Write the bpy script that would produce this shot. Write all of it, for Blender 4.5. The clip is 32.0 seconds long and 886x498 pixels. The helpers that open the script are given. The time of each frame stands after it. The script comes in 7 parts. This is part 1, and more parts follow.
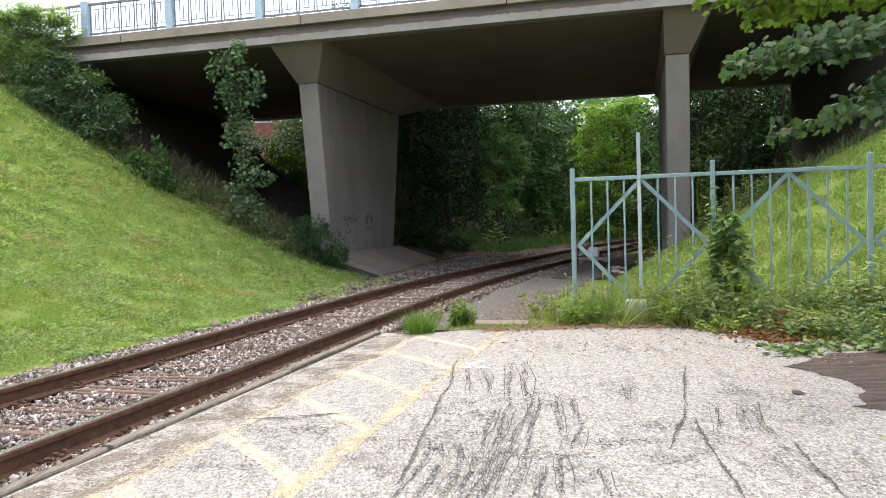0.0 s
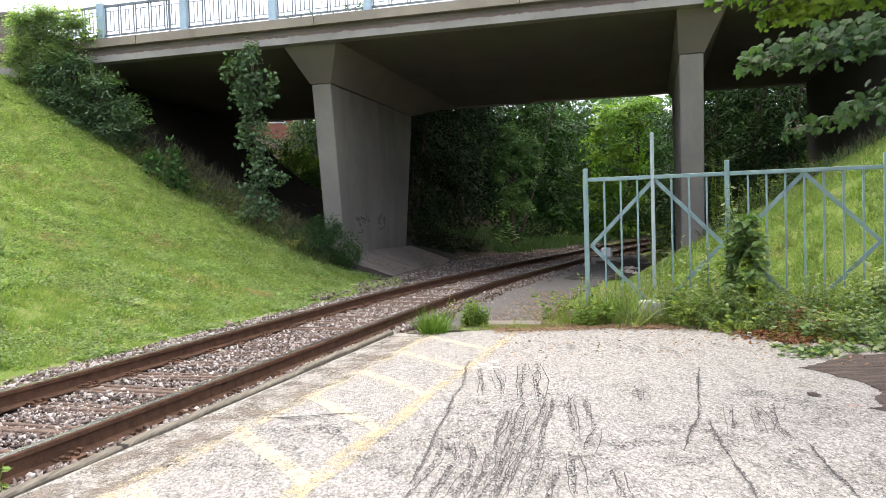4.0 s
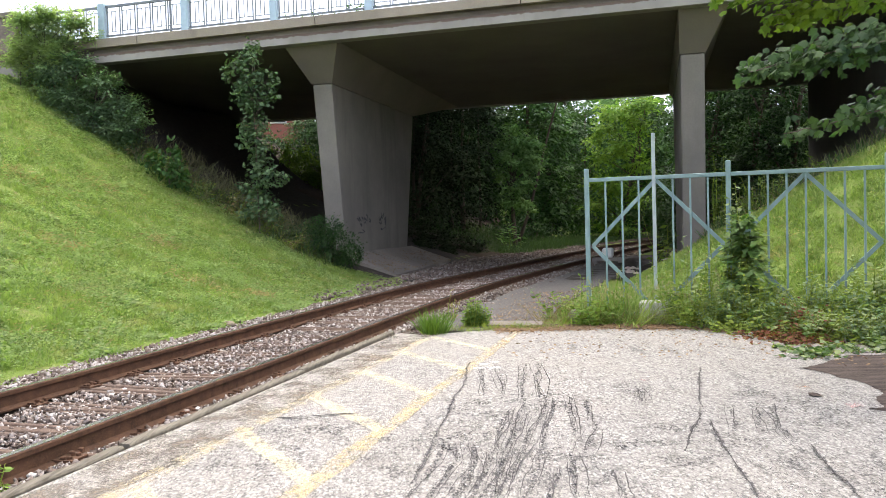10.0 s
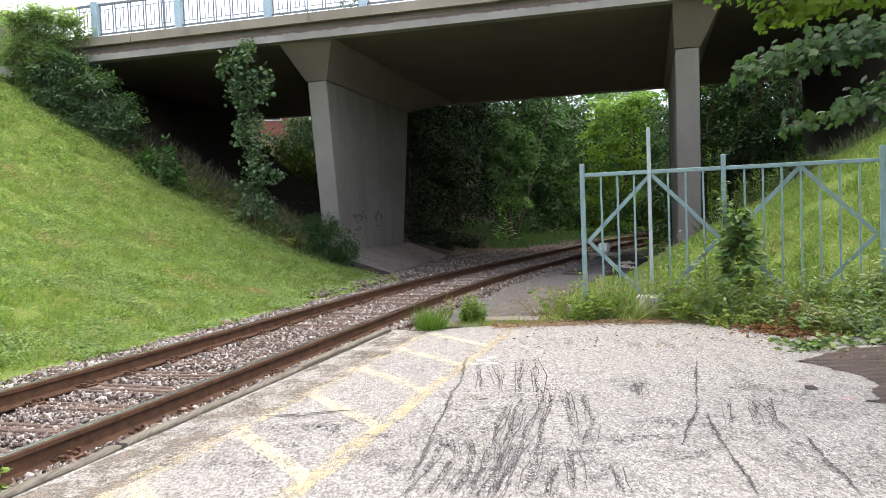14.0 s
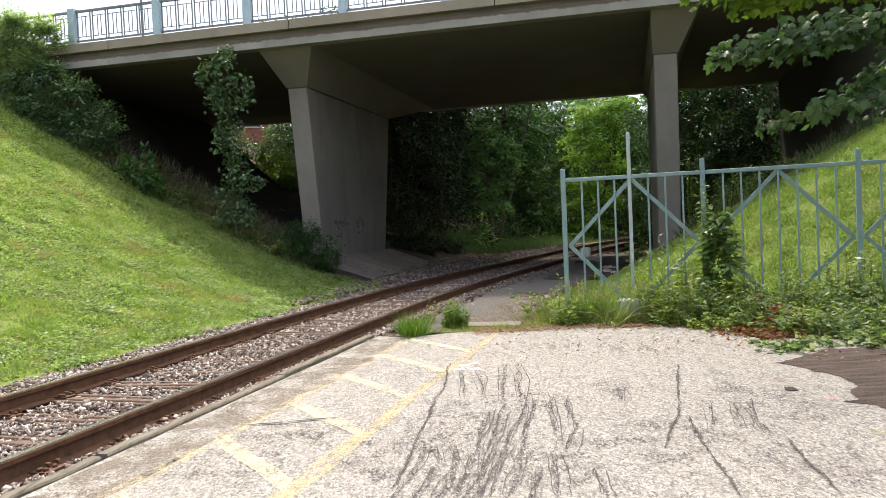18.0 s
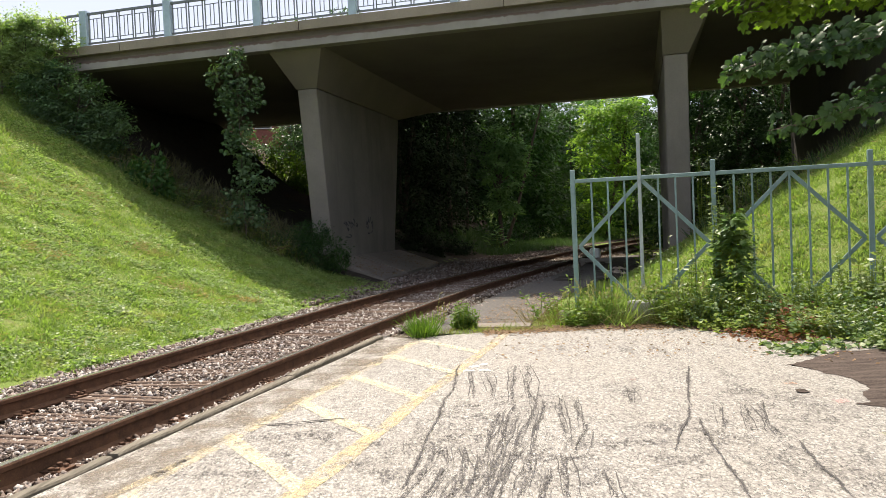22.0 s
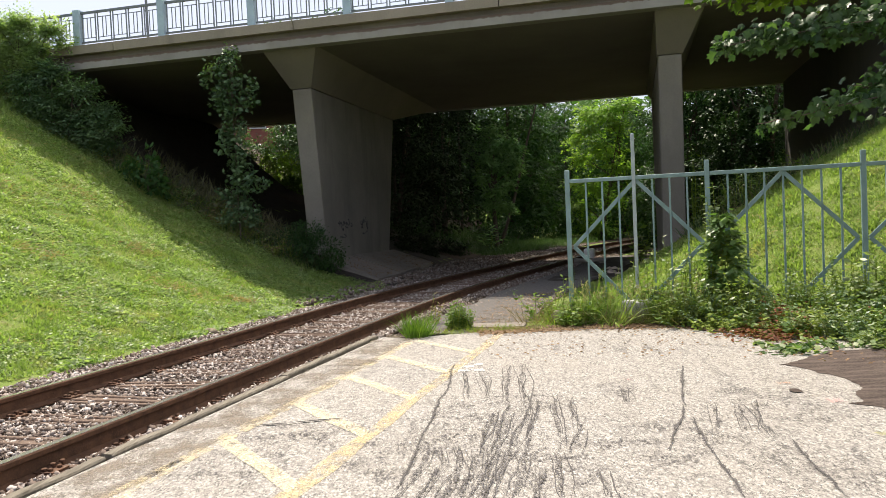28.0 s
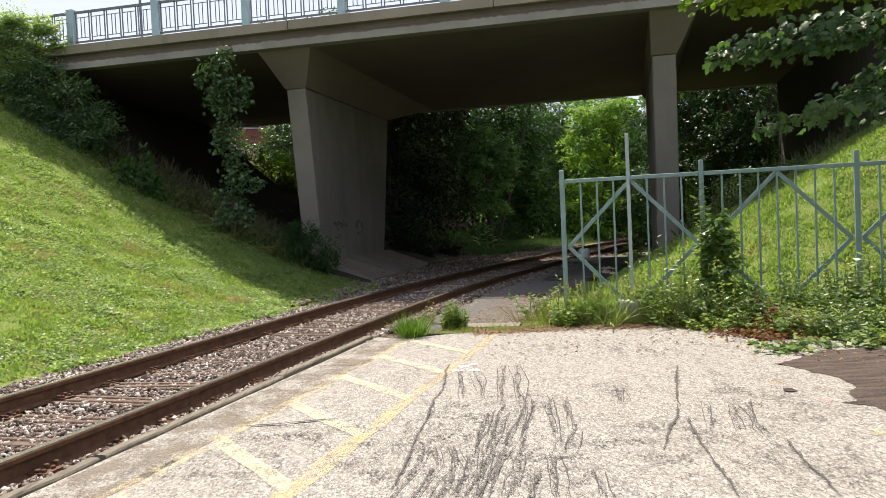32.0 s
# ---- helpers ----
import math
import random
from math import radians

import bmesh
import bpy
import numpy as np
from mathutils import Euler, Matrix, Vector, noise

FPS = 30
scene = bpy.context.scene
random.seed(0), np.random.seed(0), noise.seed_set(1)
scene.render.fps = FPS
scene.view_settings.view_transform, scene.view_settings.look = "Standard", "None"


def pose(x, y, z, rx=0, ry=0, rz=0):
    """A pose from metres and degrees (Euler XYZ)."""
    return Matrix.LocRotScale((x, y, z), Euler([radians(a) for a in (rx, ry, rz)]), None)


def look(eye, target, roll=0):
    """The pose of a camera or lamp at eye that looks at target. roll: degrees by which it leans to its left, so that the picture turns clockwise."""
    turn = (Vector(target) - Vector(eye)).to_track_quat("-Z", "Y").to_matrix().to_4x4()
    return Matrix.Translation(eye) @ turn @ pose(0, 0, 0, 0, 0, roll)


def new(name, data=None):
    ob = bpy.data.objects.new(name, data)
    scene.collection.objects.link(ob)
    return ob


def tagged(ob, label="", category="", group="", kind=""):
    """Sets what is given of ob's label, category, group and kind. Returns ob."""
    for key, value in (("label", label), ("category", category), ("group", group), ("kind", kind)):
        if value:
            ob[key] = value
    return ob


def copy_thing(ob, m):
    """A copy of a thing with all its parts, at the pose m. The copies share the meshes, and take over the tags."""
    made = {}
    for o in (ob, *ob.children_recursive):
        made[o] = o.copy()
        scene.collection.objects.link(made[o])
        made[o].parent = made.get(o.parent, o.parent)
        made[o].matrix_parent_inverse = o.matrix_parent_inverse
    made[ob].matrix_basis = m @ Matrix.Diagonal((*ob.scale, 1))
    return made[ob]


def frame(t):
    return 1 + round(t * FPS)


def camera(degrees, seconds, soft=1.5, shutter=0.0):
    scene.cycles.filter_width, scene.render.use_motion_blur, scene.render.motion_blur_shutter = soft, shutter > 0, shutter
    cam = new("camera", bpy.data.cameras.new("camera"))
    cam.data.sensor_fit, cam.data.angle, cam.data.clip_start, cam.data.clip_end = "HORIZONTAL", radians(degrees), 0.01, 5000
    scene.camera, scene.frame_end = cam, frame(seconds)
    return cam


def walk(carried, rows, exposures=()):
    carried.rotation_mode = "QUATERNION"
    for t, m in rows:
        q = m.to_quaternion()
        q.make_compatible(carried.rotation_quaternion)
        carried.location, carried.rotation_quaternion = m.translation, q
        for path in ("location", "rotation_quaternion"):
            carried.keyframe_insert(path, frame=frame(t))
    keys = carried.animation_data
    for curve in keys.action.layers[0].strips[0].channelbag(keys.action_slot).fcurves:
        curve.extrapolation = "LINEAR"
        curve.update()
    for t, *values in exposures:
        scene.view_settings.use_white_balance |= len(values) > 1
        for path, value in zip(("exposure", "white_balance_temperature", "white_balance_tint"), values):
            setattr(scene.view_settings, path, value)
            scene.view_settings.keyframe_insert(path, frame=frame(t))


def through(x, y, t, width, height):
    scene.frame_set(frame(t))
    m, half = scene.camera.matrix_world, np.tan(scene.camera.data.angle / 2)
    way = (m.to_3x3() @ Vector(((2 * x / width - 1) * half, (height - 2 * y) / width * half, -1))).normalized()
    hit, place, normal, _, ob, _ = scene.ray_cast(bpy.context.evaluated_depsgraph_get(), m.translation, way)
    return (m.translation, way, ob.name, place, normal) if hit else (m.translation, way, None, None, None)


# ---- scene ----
# ---------- camera ----------
EYE = (0.0, 0.0, 1.35)
cam = camera(60.0, 32.0, 0.8)
TURNS = (
    (0, 87.833, 1.721, -1.086),
    (0.5, 87.819, 1.656, -0.933),
    (1, 87.821, 1.611, -0.642),
    (1.5, 87.844, 1.664, -0.338),
    (2, 87.866, 1.686, -0.193),
    (2.5, 87.855, 1.727, 0.029),
    (3, 87.867, 1.738, 0.017),
    (3.5, 87.871, 1.714, -0.148),
    (5.5, 87.904, 1.694, -0.090),
    (6, 87.901, 1.702, -0.076),
    (9, 87.899, 1.699, -0.062),
    (13, 87.902, 1.690, -0.062),
    (13.5, 87.850, 1.735, -0.013),
    (14, 87.606, 2.153, -0.363),
    (14.5, 87.587, 2.773, -1.482),
    (16.5, 87.978, 2.586, -1.985),
    (17, 87.974, 2.589, -2.023),
    (17.5, 87.947, 2.604, -1.967),
    (18, 87.988, 2.607, -1.722),
    (18.5, 88.038, 2.595, -1.495),
    (19, 88.076, 2.595, -1.467),
    (19.5, 88.090, 2.598, -1.460),
    (20, 88.104, 2.608, -1.464),
    (20.5, 88.100, 2.608, -1.521),
    (21, 88.114, 2.594, -1.365),
    (21.5, 88.111, 2.593, -1.123),
    (22, 88.097, 2.594, -1.021),
    (22.5, 88.061, 2.602, -0.914),
    (23, 88.008, 2.581, -0.713),
    (23.5, 88.018, 2.564, -0.515),
    (24, 88.054, 2.611, -0.357),
    (24.5, 88.015, 2.614, -0.510),
    (25, 87.997, 2.609, -0.711),
    (25.5, 87.987, 2.585, -0.807),
    (27.5, 88.071, 2.562, -1.320),
    (28, 88.078, 2.571, -1.419),
    (28.5, 88.113, 2.610, -1.479),
    (29, 88.105, 2.574, -1.566),
    (29.5, 88.086, 2.612, -1.765),
    (30, 88.081, 2.559, -1.838),
    (30.5, 88.082, 2.580, -1.885),
    (31, 88.089, 2.565, -1.860),
    (31.5, 88.064, 2.593, -1.814),
    (32, 88.065, 2.587, -1.803),
)
EXPOSURES = [(0.0, 2.04), (15.5, 2.04), (17.0, 1.78), (17.5, 1.58), (18.5, 1.12), (19.5, 0.87), (21.0, 0.77), (32.0, 0.81)]
walk(cam, [(t, pose(*EYE, rx, ry, rz)) for t, rx, ry, rz in TURNS], EXPOSURES)

# ---------- sky and sun ----------
SUN_TO = Vector((-0.32, 0.95, 0)).normalized()
SUN_ELEVATION = radians(59.9)
SUN_DIR = Vector((SUN_TO.x * math.cos(SUN_ELEVATION), SUN_TO.y * math.cos(SUN_ELEVATION), math.sin(SUN_ELEVATION)))


def make_world():
    w = bpy.data.worlds.new("sky")
    scene.world = w
    w.use_nodes = True
    nt = w.node_tree
    nt.nodes.clear()
    out = nt.nodes.new("ShaderNodeOutputWorld")
    bg = nt.nodes.new("ShaderNodeBackground")
    sky = nt.nodes.new("ShaderNodeTexSky")
    sky.sky_type = "NISHITA"
    sky.sun_disc = False
    sky.sun_elevation = SUN_ELEVATION
    sky.sun_rotation = math.atan2(SUN_TO.x, SUN_TO.y)
    sky.dust_density = 3.0
    mix = nt.nodes.new("ShaderNodeMix")
    mix.data_type = "RGBA"
    mix.inputs[0].default_value = 0.72
    mix.inputs[7].default_value = (6.45, 6.8, 8.15, 1)
    nt.links.new(sky.outputs[0], mix.inputs[6])
    nt.links.new(mix.outputs[2], bg.inputs[0])
    bg.inputs[1].default_value = 0.085
    nt.links.new(bg.outputs[0], out.inputs[0])


make_world()
sun = new("sun", bpy.data.lights.new("sun", "SUN"))
sun.data.energy = 5.0
sun.data.angle = radians(0.6)
sun.data.color = (1.0, 0.905, 0.76)
sun.matrix_world = look(SUN_DIR * 60, (0, 0, 0))


# ---------- materials ----------
class Nodes:
    """A small wrapper to write node materials line by line."""

    def __init__(self, name):
        self.m = bpy.data.materials.new(name)
        self.m.use_nodes = True
        self.nt = self.m.node_tree
        self.nt.nodes.clear()
        self.out = self.add("ShaderNodeOutputMaterial")

    def add(self, kind, **props):
        n = self.nt.nodes.new(kind)
        for k, v in props.items():
            setattr(n, k, v)
        return n

    def put(self, socket, value):
        if isinstance(value, bpy.types.NodeSocket):
            self.nt.links.new(value, socket)
        else:
            socket.default_value = value

    def coords(self, scale=(1, 1, 1), world=True, rot=(0, 0, 0)):
        if world:
            src = self.add("ShaderNodeNewGeometry").outputs["Position"]
        else:
            src = self.add("ShaderNodeTexCoord").outputs["Object"]
        mp = self.add("ShaderNodeMapping")
        mp.inputs["Scale"].default_value = scale
        mp.inputs["Rotation"].default_value = rot
        self.put(mp.inputs["Vector"], src)
        return mp.outputs[0]

    def noise(self, scale, detail=4.0, rough=0.6, vec=None):
        n = self.add("ShaderNodeTexNoise")
        n.inputs["Scale"].default_value = scale
        n.inputs["Detail"].default_value = detail
        n.inputs["Roughness"].default_value = rough
        self.put(n.inputs["Vector"], vec if vec is not None else self.coords())
        return n.outputs["Fac"]

    def voronoi(self, scale, vec=None, feature="F1", out="Distance"):
        n = self.add("ShaderNodeTexVoronoi", feature=feature)
        n.inputs["Scale"].default_value = scale
        self.put(n.inputs["Vector"], vec if vec is not None else self.coords())
        return n.outputs[out]

    def ramp(self, fac, stops):
        n = self.add("ShaderNodeValToRGB")
        el = n.color_ramp.elements
        while len(el) < len(stops):
            el.new(0.5)
        for e, (p, c) in zip(el, stops):
            e.position = p
            e.color = (*c, 1) if not isinstance(c, (int, float)) else (c, c, c, 1)
        self.put(n.inputs[0], fac)
        return n.outputs[0]

    def mix(self, fac, a, b, blend="MIX"):
        n = self.add("ShaderNodeMix", data_type="RGBA", blend_type=blend)
        self.put(n.inputs[0], fac)
        self.put(n.inputs[6], a if isinstance(a, bpy.types.NodeSocket) else (*a, 1))
        self.put(n.inputs[7], b if isinstance(b, bpy.types.NodeSocket) else (*b, 1))
        return n.outputs[2]

    def math(self, op, a, b=0.0):
        n = self.add("ShaderNodeMath", operation=op)
        self.put(n.inputs[0], a)
        self.put(n.inputs[1], b)
        return n.outputs[0]

    def rand(self):
        return self.add("ShaderNodeObjectInfo").outputs["Random"]

    def island(self):
        return self.add("ShaderNodeNewGeometry").outputs["Random Per Island"]

    def bump(self, height, strength=0.4, dist=0.01):
        n = self.add("ShaderNodeBump")
        n.inputs["Strength"].default_value = strength
        n.inputs["Distance"].default_value = dist
        self.put(n.inputs["Height"], height)
        return n.outputs[0]

    def surface(self, color, rough=0.8, metal=0.0, normal=None, spec=0.5, alpha=None):
        b = self.add("ShaderNodeBsdfPrincipled")
        self.put(b.inputs["Base Color"], color if isinstance(color, bpy.types.NodeSocket) else (*color, 1))
        self.put(b.inputs["Roughness"], rough)
        b.inputs["Metallic"].default_value = metal
        b.inputs["Specular IOR Level"].default_value = spec
        if normal is not None:
            self.put(b.inputs["Normal"], normal)
        if alpha is not None:
            self.put(b.inputs["Alpha"], alpha)
        self.nt.links.new(b.outputs[0], self.out.inputs[0])
        return self.m


def concrete(name, base=(0.30, 0.285, 0.26), dark=0.6, streak=True):
    k = Nodes(name)
    big = k.noise(0.45, 6, 0.65)
    run = k.noise(1.0, 5, 0.6, k.coords((2.2, 2.2, 0.28)))
    fine = k.noise(38, 4, 0.7)
    d = tuple(c * dark for c in base)
    c = k.mix(k.ramp(big, [(0.3, 0.0), (0.72, 1.0)]), d, base)
    if streak:
        c = k.mix(k.ramp(run, [(0.52, 0.0), (0.75, 0.6)]), c, tuple(q * 0.5 for q in base))
    c = k.mix(k.ramp(fine, [(0.35, 0.25), (0.6, 0.0)]), c, tuple(q * 0.45 for q in base))
    return k.surface(c, 0.9, normal=k.bump(k.math("ADD", fine, k.math("MULTIPLY", big, 2.0)), 0.35, 0.006), spec=0.25)


def plain(name, color, rough=0.7, metal=0.0, vary=0.25, scale=12.0, spec=0.4):
    k = Nodes(name)
    n = k.noise(scale, 5, 0.65)
    c = k.mix(k.ramp(n, [(0.3, 0.0), (0.7, 1.0)]), tuple(q * (1 - vary) for q in color), tuple(min(1, q * (1 + vary)) for q in color))
    return k.surface(c, rough, metal, k.bump(n, 0.2, 0.004), spec)


def leaf_material(name, dark, light, through=0.35, rough=0.45, scale=0.9, spec=0.2):
    k = Nodes(name)
    r = k.island()
    big = k.noise(scale, 3, 0.5)
    c = k.mix(r, dark, light)
    c = k.mix(k.ramp(big, [(0.35, 0.0), (0.7, 0.5)]), c, (light[0] * 1.25, light[1] * 1.05, light[2] * 0.9))
    b = k.add("ShaderNodeBsdfPrincipled")
    k.put(b.inputs["Base Color"], c)
    b.inputs["Roughness"].default_value = rough
    b.inputs["Specular IOR Level"].default_value = spec
    t = k.add("ShaderNodeBsdfTranslucent")
    k.put(t.inputs[0], k.mix(1.0, c, (1.0, 1.15, 0.45), "MULTIPLY"))
    ms = k.add("ShaderNodeMixShader")
    ms.inputs[0].default_value = through
    k.nt.links.new(b.outputs[0], ms.inputs[1])
    k.nt.links.new(t.outputs[0], ms.inputs[2])
    k.nt.links.new(ms.outputs[0], k.out.inputs[0])
    return k.m


def rust_material(name, base=(0.084, 0.046, 0.028)):
    k = Nodes(name)
    n = k.noise(9, 6, 0.7)
    f = k.noise(90, 3, 0.7)
    c = k.mix(k.ramp(n, [(0.3, 0.0), (0.7, 1.0)]), tuple(q * 0.55 for q in base), tuple(q * 1.5 for q in base))
    c = k.mix(k.ramp(f, [(0.5, 0.0), (0.75, 0.5)]), c, (0.2, 0.1, 0.05))
    return k.surface(c, 0.85, 0.1, k.bump(f, 0.4, 0.003), 0.3)


def ground_material():
    k = Nodes("lawn_soil")
    a = k.noise(0.55, 5, 0.6)
    b = k.noise(3.5, 5, 0.65)
    f = k.noise(45, 3, 0.7)
    c = k.mix(k.ramp(a, [(0.35, 0.0), (0.65, 1.0)]), (0.11, 0.17, 0.028), (0.18, 0.225, 0.048))
    c = k.mix(k.ramp(b, [(0.52, 0.0), (0.72, 0.75)]), c, (0.20, 0.19, 0.075))
    c = k.mix(k.ramp(f, [(0.3, 0.6), (0.55, 0.0)]), c, (0.06, 0.095, 0.018))
    return k.surface(c, 0.9, normal=k.bump(f, 0.7, 0.03), spec=0.2)


def pavement_material():
    k = Nodes("worn_asphalt")
    drawn = k.coords((1.0, 0.55, 1.0))
    v = k.voronoi(88, drawn)
    vc = k.voronoi(88, drawn, out="Color")
    a = k.noise(0.8, 6, 0.7)
    b = k.noise(6.0, 5, 0.7)
    g = k.noise(50, 4, 0.75, drawn)
    sep = k.add("ShaderNodeSeparateColor")
    k.put(sep.inputs[0], vc)
    c = k.ramp(sep.outputs[0], [(0.0, (0.26, 0.241, 0.219)), (0.3, (0.33, 0.309, 0.282)), (0.7, (0.38, 0.358, 0.328)), (1.0, (0.48, 0.454, 0.42))])
    c = k.mix(k.ramp(v, [(0.44, 0.0), (0.74, 0.55)]), c, (0.17, 0.156, 0.145))
    c = k.mix(k.ramp(g, [(0.58, 0.0), (0.70, 0.35)]), c, (0.19, 0.175, 0.16))
    pit = k.voronoi(58, drawn, "SMOOTH_F1")
    c = k.mix(k.ramp(pit, [(0.44, 0.0), (0.62, 0.5)]), c, (0.12, 0.11, 0.105))
    c = k.mix(k.ramp(a, [(0.42, 0.0), (0.72, 0.3)]), c, (0.29, 0.255, 0.21))
    # fine crooked gaps between the grit
    worm = k.ramp(k.noise(27, 3, 0.6, drawn), [(0.468, 0.0), (0.486, 0.95), (0.502, 0.95), (0.52, 0.0)])
    c = k.mix(k.math("MULTIPLY", worm, k.ramp(k.noise(7, 4, 0.6), [(0.30, 0.0), (0.50, 1.0)])), c, (0.075, 0.07, 0.068))
    # abraded dark streaks along the way of the traffic
    s = k.noise(1.0, 6, 0.75, k.coords((7.0, 1.0, 1.0), rot=(0, 0, radians(12))))
    wear = k.noise(0.55, 3, 0.5)
    c = k.mix(k.math("MULTIPLY", k.math("MULTIPLY", k.ramp(s, [(0.55, 0.0), (0.63, 0.9)]), k.ramp(g, [(0.42, 0.0), (0.55, 1.0)])), k.ramp(wear, [(0.42, 0.0), (0.58, 1.0)])), c, (0.07, 0.066, 0.065))
    return k.surface(c, 0.88, normal=k.bump(k.math("SUBTRACT", k.math("MULTIPLY", b, 0.4), v), 0.7, 0.008), spec=0.3)


def paint_material(name, c0, c1, lo=0.74, hi=0.90):
    """Road paint that the traffic has worn through to the grit."""
    k = Nodes(name)
    v = k.voronoi(115)
    n = k.noise(5, 6, 0.75)
    f = k.noise(60, 4, 0.85)
    keep = k.math("ADD", k.math("MULTIPLY", n, 0.9), k.math("MULTIPLY", f, 0.7))
    al = k.math("MULTIPLY", k.ramp(keep, [(lo, 0.0), (hi, 0.95)]), k.ramp(v, [(0.35, 1.0), (0.62, 0.15)]))
    return k.surface(k.mix(k.math("MULTIPLY", k.voronoi(115, out="Color"), 1.0), c0, c1), 0.8, normal=k.bump(v, 0.5, 0.006), spec=0.3, alpha=al)


def ragged_dirt_material():
    k = Nodes("sandy_dirt_film")
    n = k.noise(3.2, 6, 0.7)
    f = k.noise(50, 4, 0.8)
    al = k.ramp(k.math("ADD", k.math("MULTIPLY", n, 0.7), k.math("MULTIPLY", f, 0.5)), [(0.565, 0.0), (0.71, 0.72)])
    return k.surface(k.mix(f, (0.16, 0.133, 0.108), (0.30, 0.258, 0.21)), 0.95, normal=k.bump(f, 0.4, 0.004), spec=0.15, alpha=al)


def ballast_material(name="ballast_stone", grime=0.0):
    k = Nodes(name)
    r = k.island()
    f = k.noise(60, 3, 0.7)
    c = k.ramp(r, [(0.0, (0.055, 0.04, 0.034)), (0.35, (0.17, 0.132, 0.112)), (0.65, (0.40, 0.345, 0.31)), (1.0, (0.74, 0.70, 0.67))])
    c = k.mix(k.ramp(f, [(0.4, 0.45), (0.65, 0.0)]), c, (0.14, 0.10, 0.08))
    c = k.mix(grime, c, (0.115, 0.085, 0.066))
    return k.surface(c, 0.9, normal=k.bump(f, 0.4, 0.004), spec=0.25)


def wood_material(name, a=(0.15, 0.105, 0.08), b=(0.28, 0.22, 0.18), rot=17.0):
    k = Nodes(name)
    g = k.noise(1.0, 6, 0.7, k.coords((55, 2.0, 30), rot=(0, 0, radians(rot))))
    n = k.noise(2.5, 4, 0.6)
    c = k.mix(k.ramp(g, [(0.35, 0.0), (0.65, 1.0)]), a, b)
    c = k.mix(k.ramp(n, [(0.5, 0.0), (0.75, 0.6)]), c, tuple(q * 0.6 for q in a))
    return k.surface(c, 0.9, normal=k.bump(g, 0.6, 0.006), spec=0.2)


def tar_material():
    """Dark asphalt with raked ridges."""
    k = Nodes("dark_asphalt")
    rake = k.noise(1.0, 5, 0.7, k.coords((2.2, 13.0, 1.0), rot=(0, 0, radians(-8))))
    f = k.noise(55, 4, 0.75)
    c = k.mix(k.ramp(rake, [(0.38, 0.0), (0.62, 1.0)]), (0.038, 0.029, 0.026), (0.098, 0.076, 0.066))
    c = k.mix(k.ramp(f, [(0.45, 0.0), (0.7, 0.5)]), c, (0.15, 0.122, 0.105))
    return k.surface(c, 0.95, normal=k.bump(k.math("ADD", rake, k.math("MULTIPLY", f, 0.25)), 0.6, 0.02), spec=0.08)


def litter_soil_material():
    k = Nodes("littered_soil")
    n = k.noise(30, 5, 0.75)
    f = k.noise(4, 4, 0.7)
    c = k.mix(k.ramp(n, [(0.4, 0.0), (0.66, 1.0)]), (0.05, 0.034, 0.026), (0.17, 0.12, 0.09))
    al = k.ramp(k.math("ADD", k.math("MULTIPLY", n, 0.5), f), [(0.52, 0.0), (0.66, 1.0)])
    return k.surface(c, 0.95, normal=k.bump(n, 0.8, 0.02), spec=0.1, alpha=al)


def edge_beam_material():
    """Pale concrete whose rim has flaked and stained in an uneven line."""
    k = Nodes("edge_beam_concrete")
    sep = k.add("ShaderNodeSeparateXYZ")
    k.put(sep.inputs[0], k.add("ShaderNodeNewGeometry").outputs["Position"])
    rag = k.noise(4.2, 6, 0.8, k.coords((1, 1, 0.25)))
    fine = k.noise(38, 4, 0.7)
    line = k.math("SUBTRACT", sep.outputs[2], k.math("MULTIPLY", rag, 0.16))
    c = k.mix(k.ramp(k.noise(0.7, 5, 0.6), [(0.3, 0.0), (0.7, 1.0)]), (0.215, 0.198, 0.173), (0.315, 0.297, 0.263))
    c = k.mix(k.ramp(k.noise(1.0, 4, 0.6, k.coords((3, 3, 0.3))), [(0.55, 0.0), (0.75, 0.6)]), c, (0.20, 0.18, 0.155))
    n = k.add("ShaderNodeMapRange")
    k.put(n.inputs[0], line)
    n.inputs[1].default_value, n.inputs[2].default_value = 5.622, 5.636
    c = k.mix(n.outputs[0], c, (0.13, 0.095, 0.075))
    return k.surface(c, 0.9, normal=k.bump(k.math("ADD", fine, k.math("MULTIPLY", rag, 2)), 0.5, 0.01), spec=0.25)


# Deck tone set below the piers' to deepen the dim underside.
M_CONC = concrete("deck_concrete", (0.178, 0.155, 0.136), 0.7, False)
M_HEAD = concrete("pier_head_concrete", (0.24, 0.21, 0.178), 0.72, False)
M_PIER = concrete("pier_concrete", (0.288, 0.26, 0.228), 0.62)
# Abutment concrete: the deep shade under the deck is put into this base colour.
M_ABUT = concrete("shade_dark_concrete", (0.085, 0.076, 0.068), 0.6)
M_EDGE = edge_beam_material()
M_COPE = concrete("coping_concrete", (0.34, 0.29, 0.225), 0.7)
M_STAIN = concrete("stained_band", (0.225, 0.192, 0.16), 0.6)
M_GROUND = ground_material()
M_PAVE = pavement_material()
M_PAINT = paint_material("worn_yellow_paint", (0.60, 0.46, 0.24), (0.68, 0.56, 0.34), 0.72, 0.95)
M_PALE = paint_material("worn_pale_paint", (0.70, 0.58, 0.36), (0.80, 0.70, 0.48), 0.62, 0.82)
M_TAN = paint_material("worn_tan_paint", (0.62, 0.50, 0.29), (0.72, 0.62, 0.42), 0.74, 0.96)
M_FILM = ragged_dirt_material()
M_BALLAST = ballast_material(grime=0.2)
M_GRIMY = ballast_material("grimy_stone", 0.6)
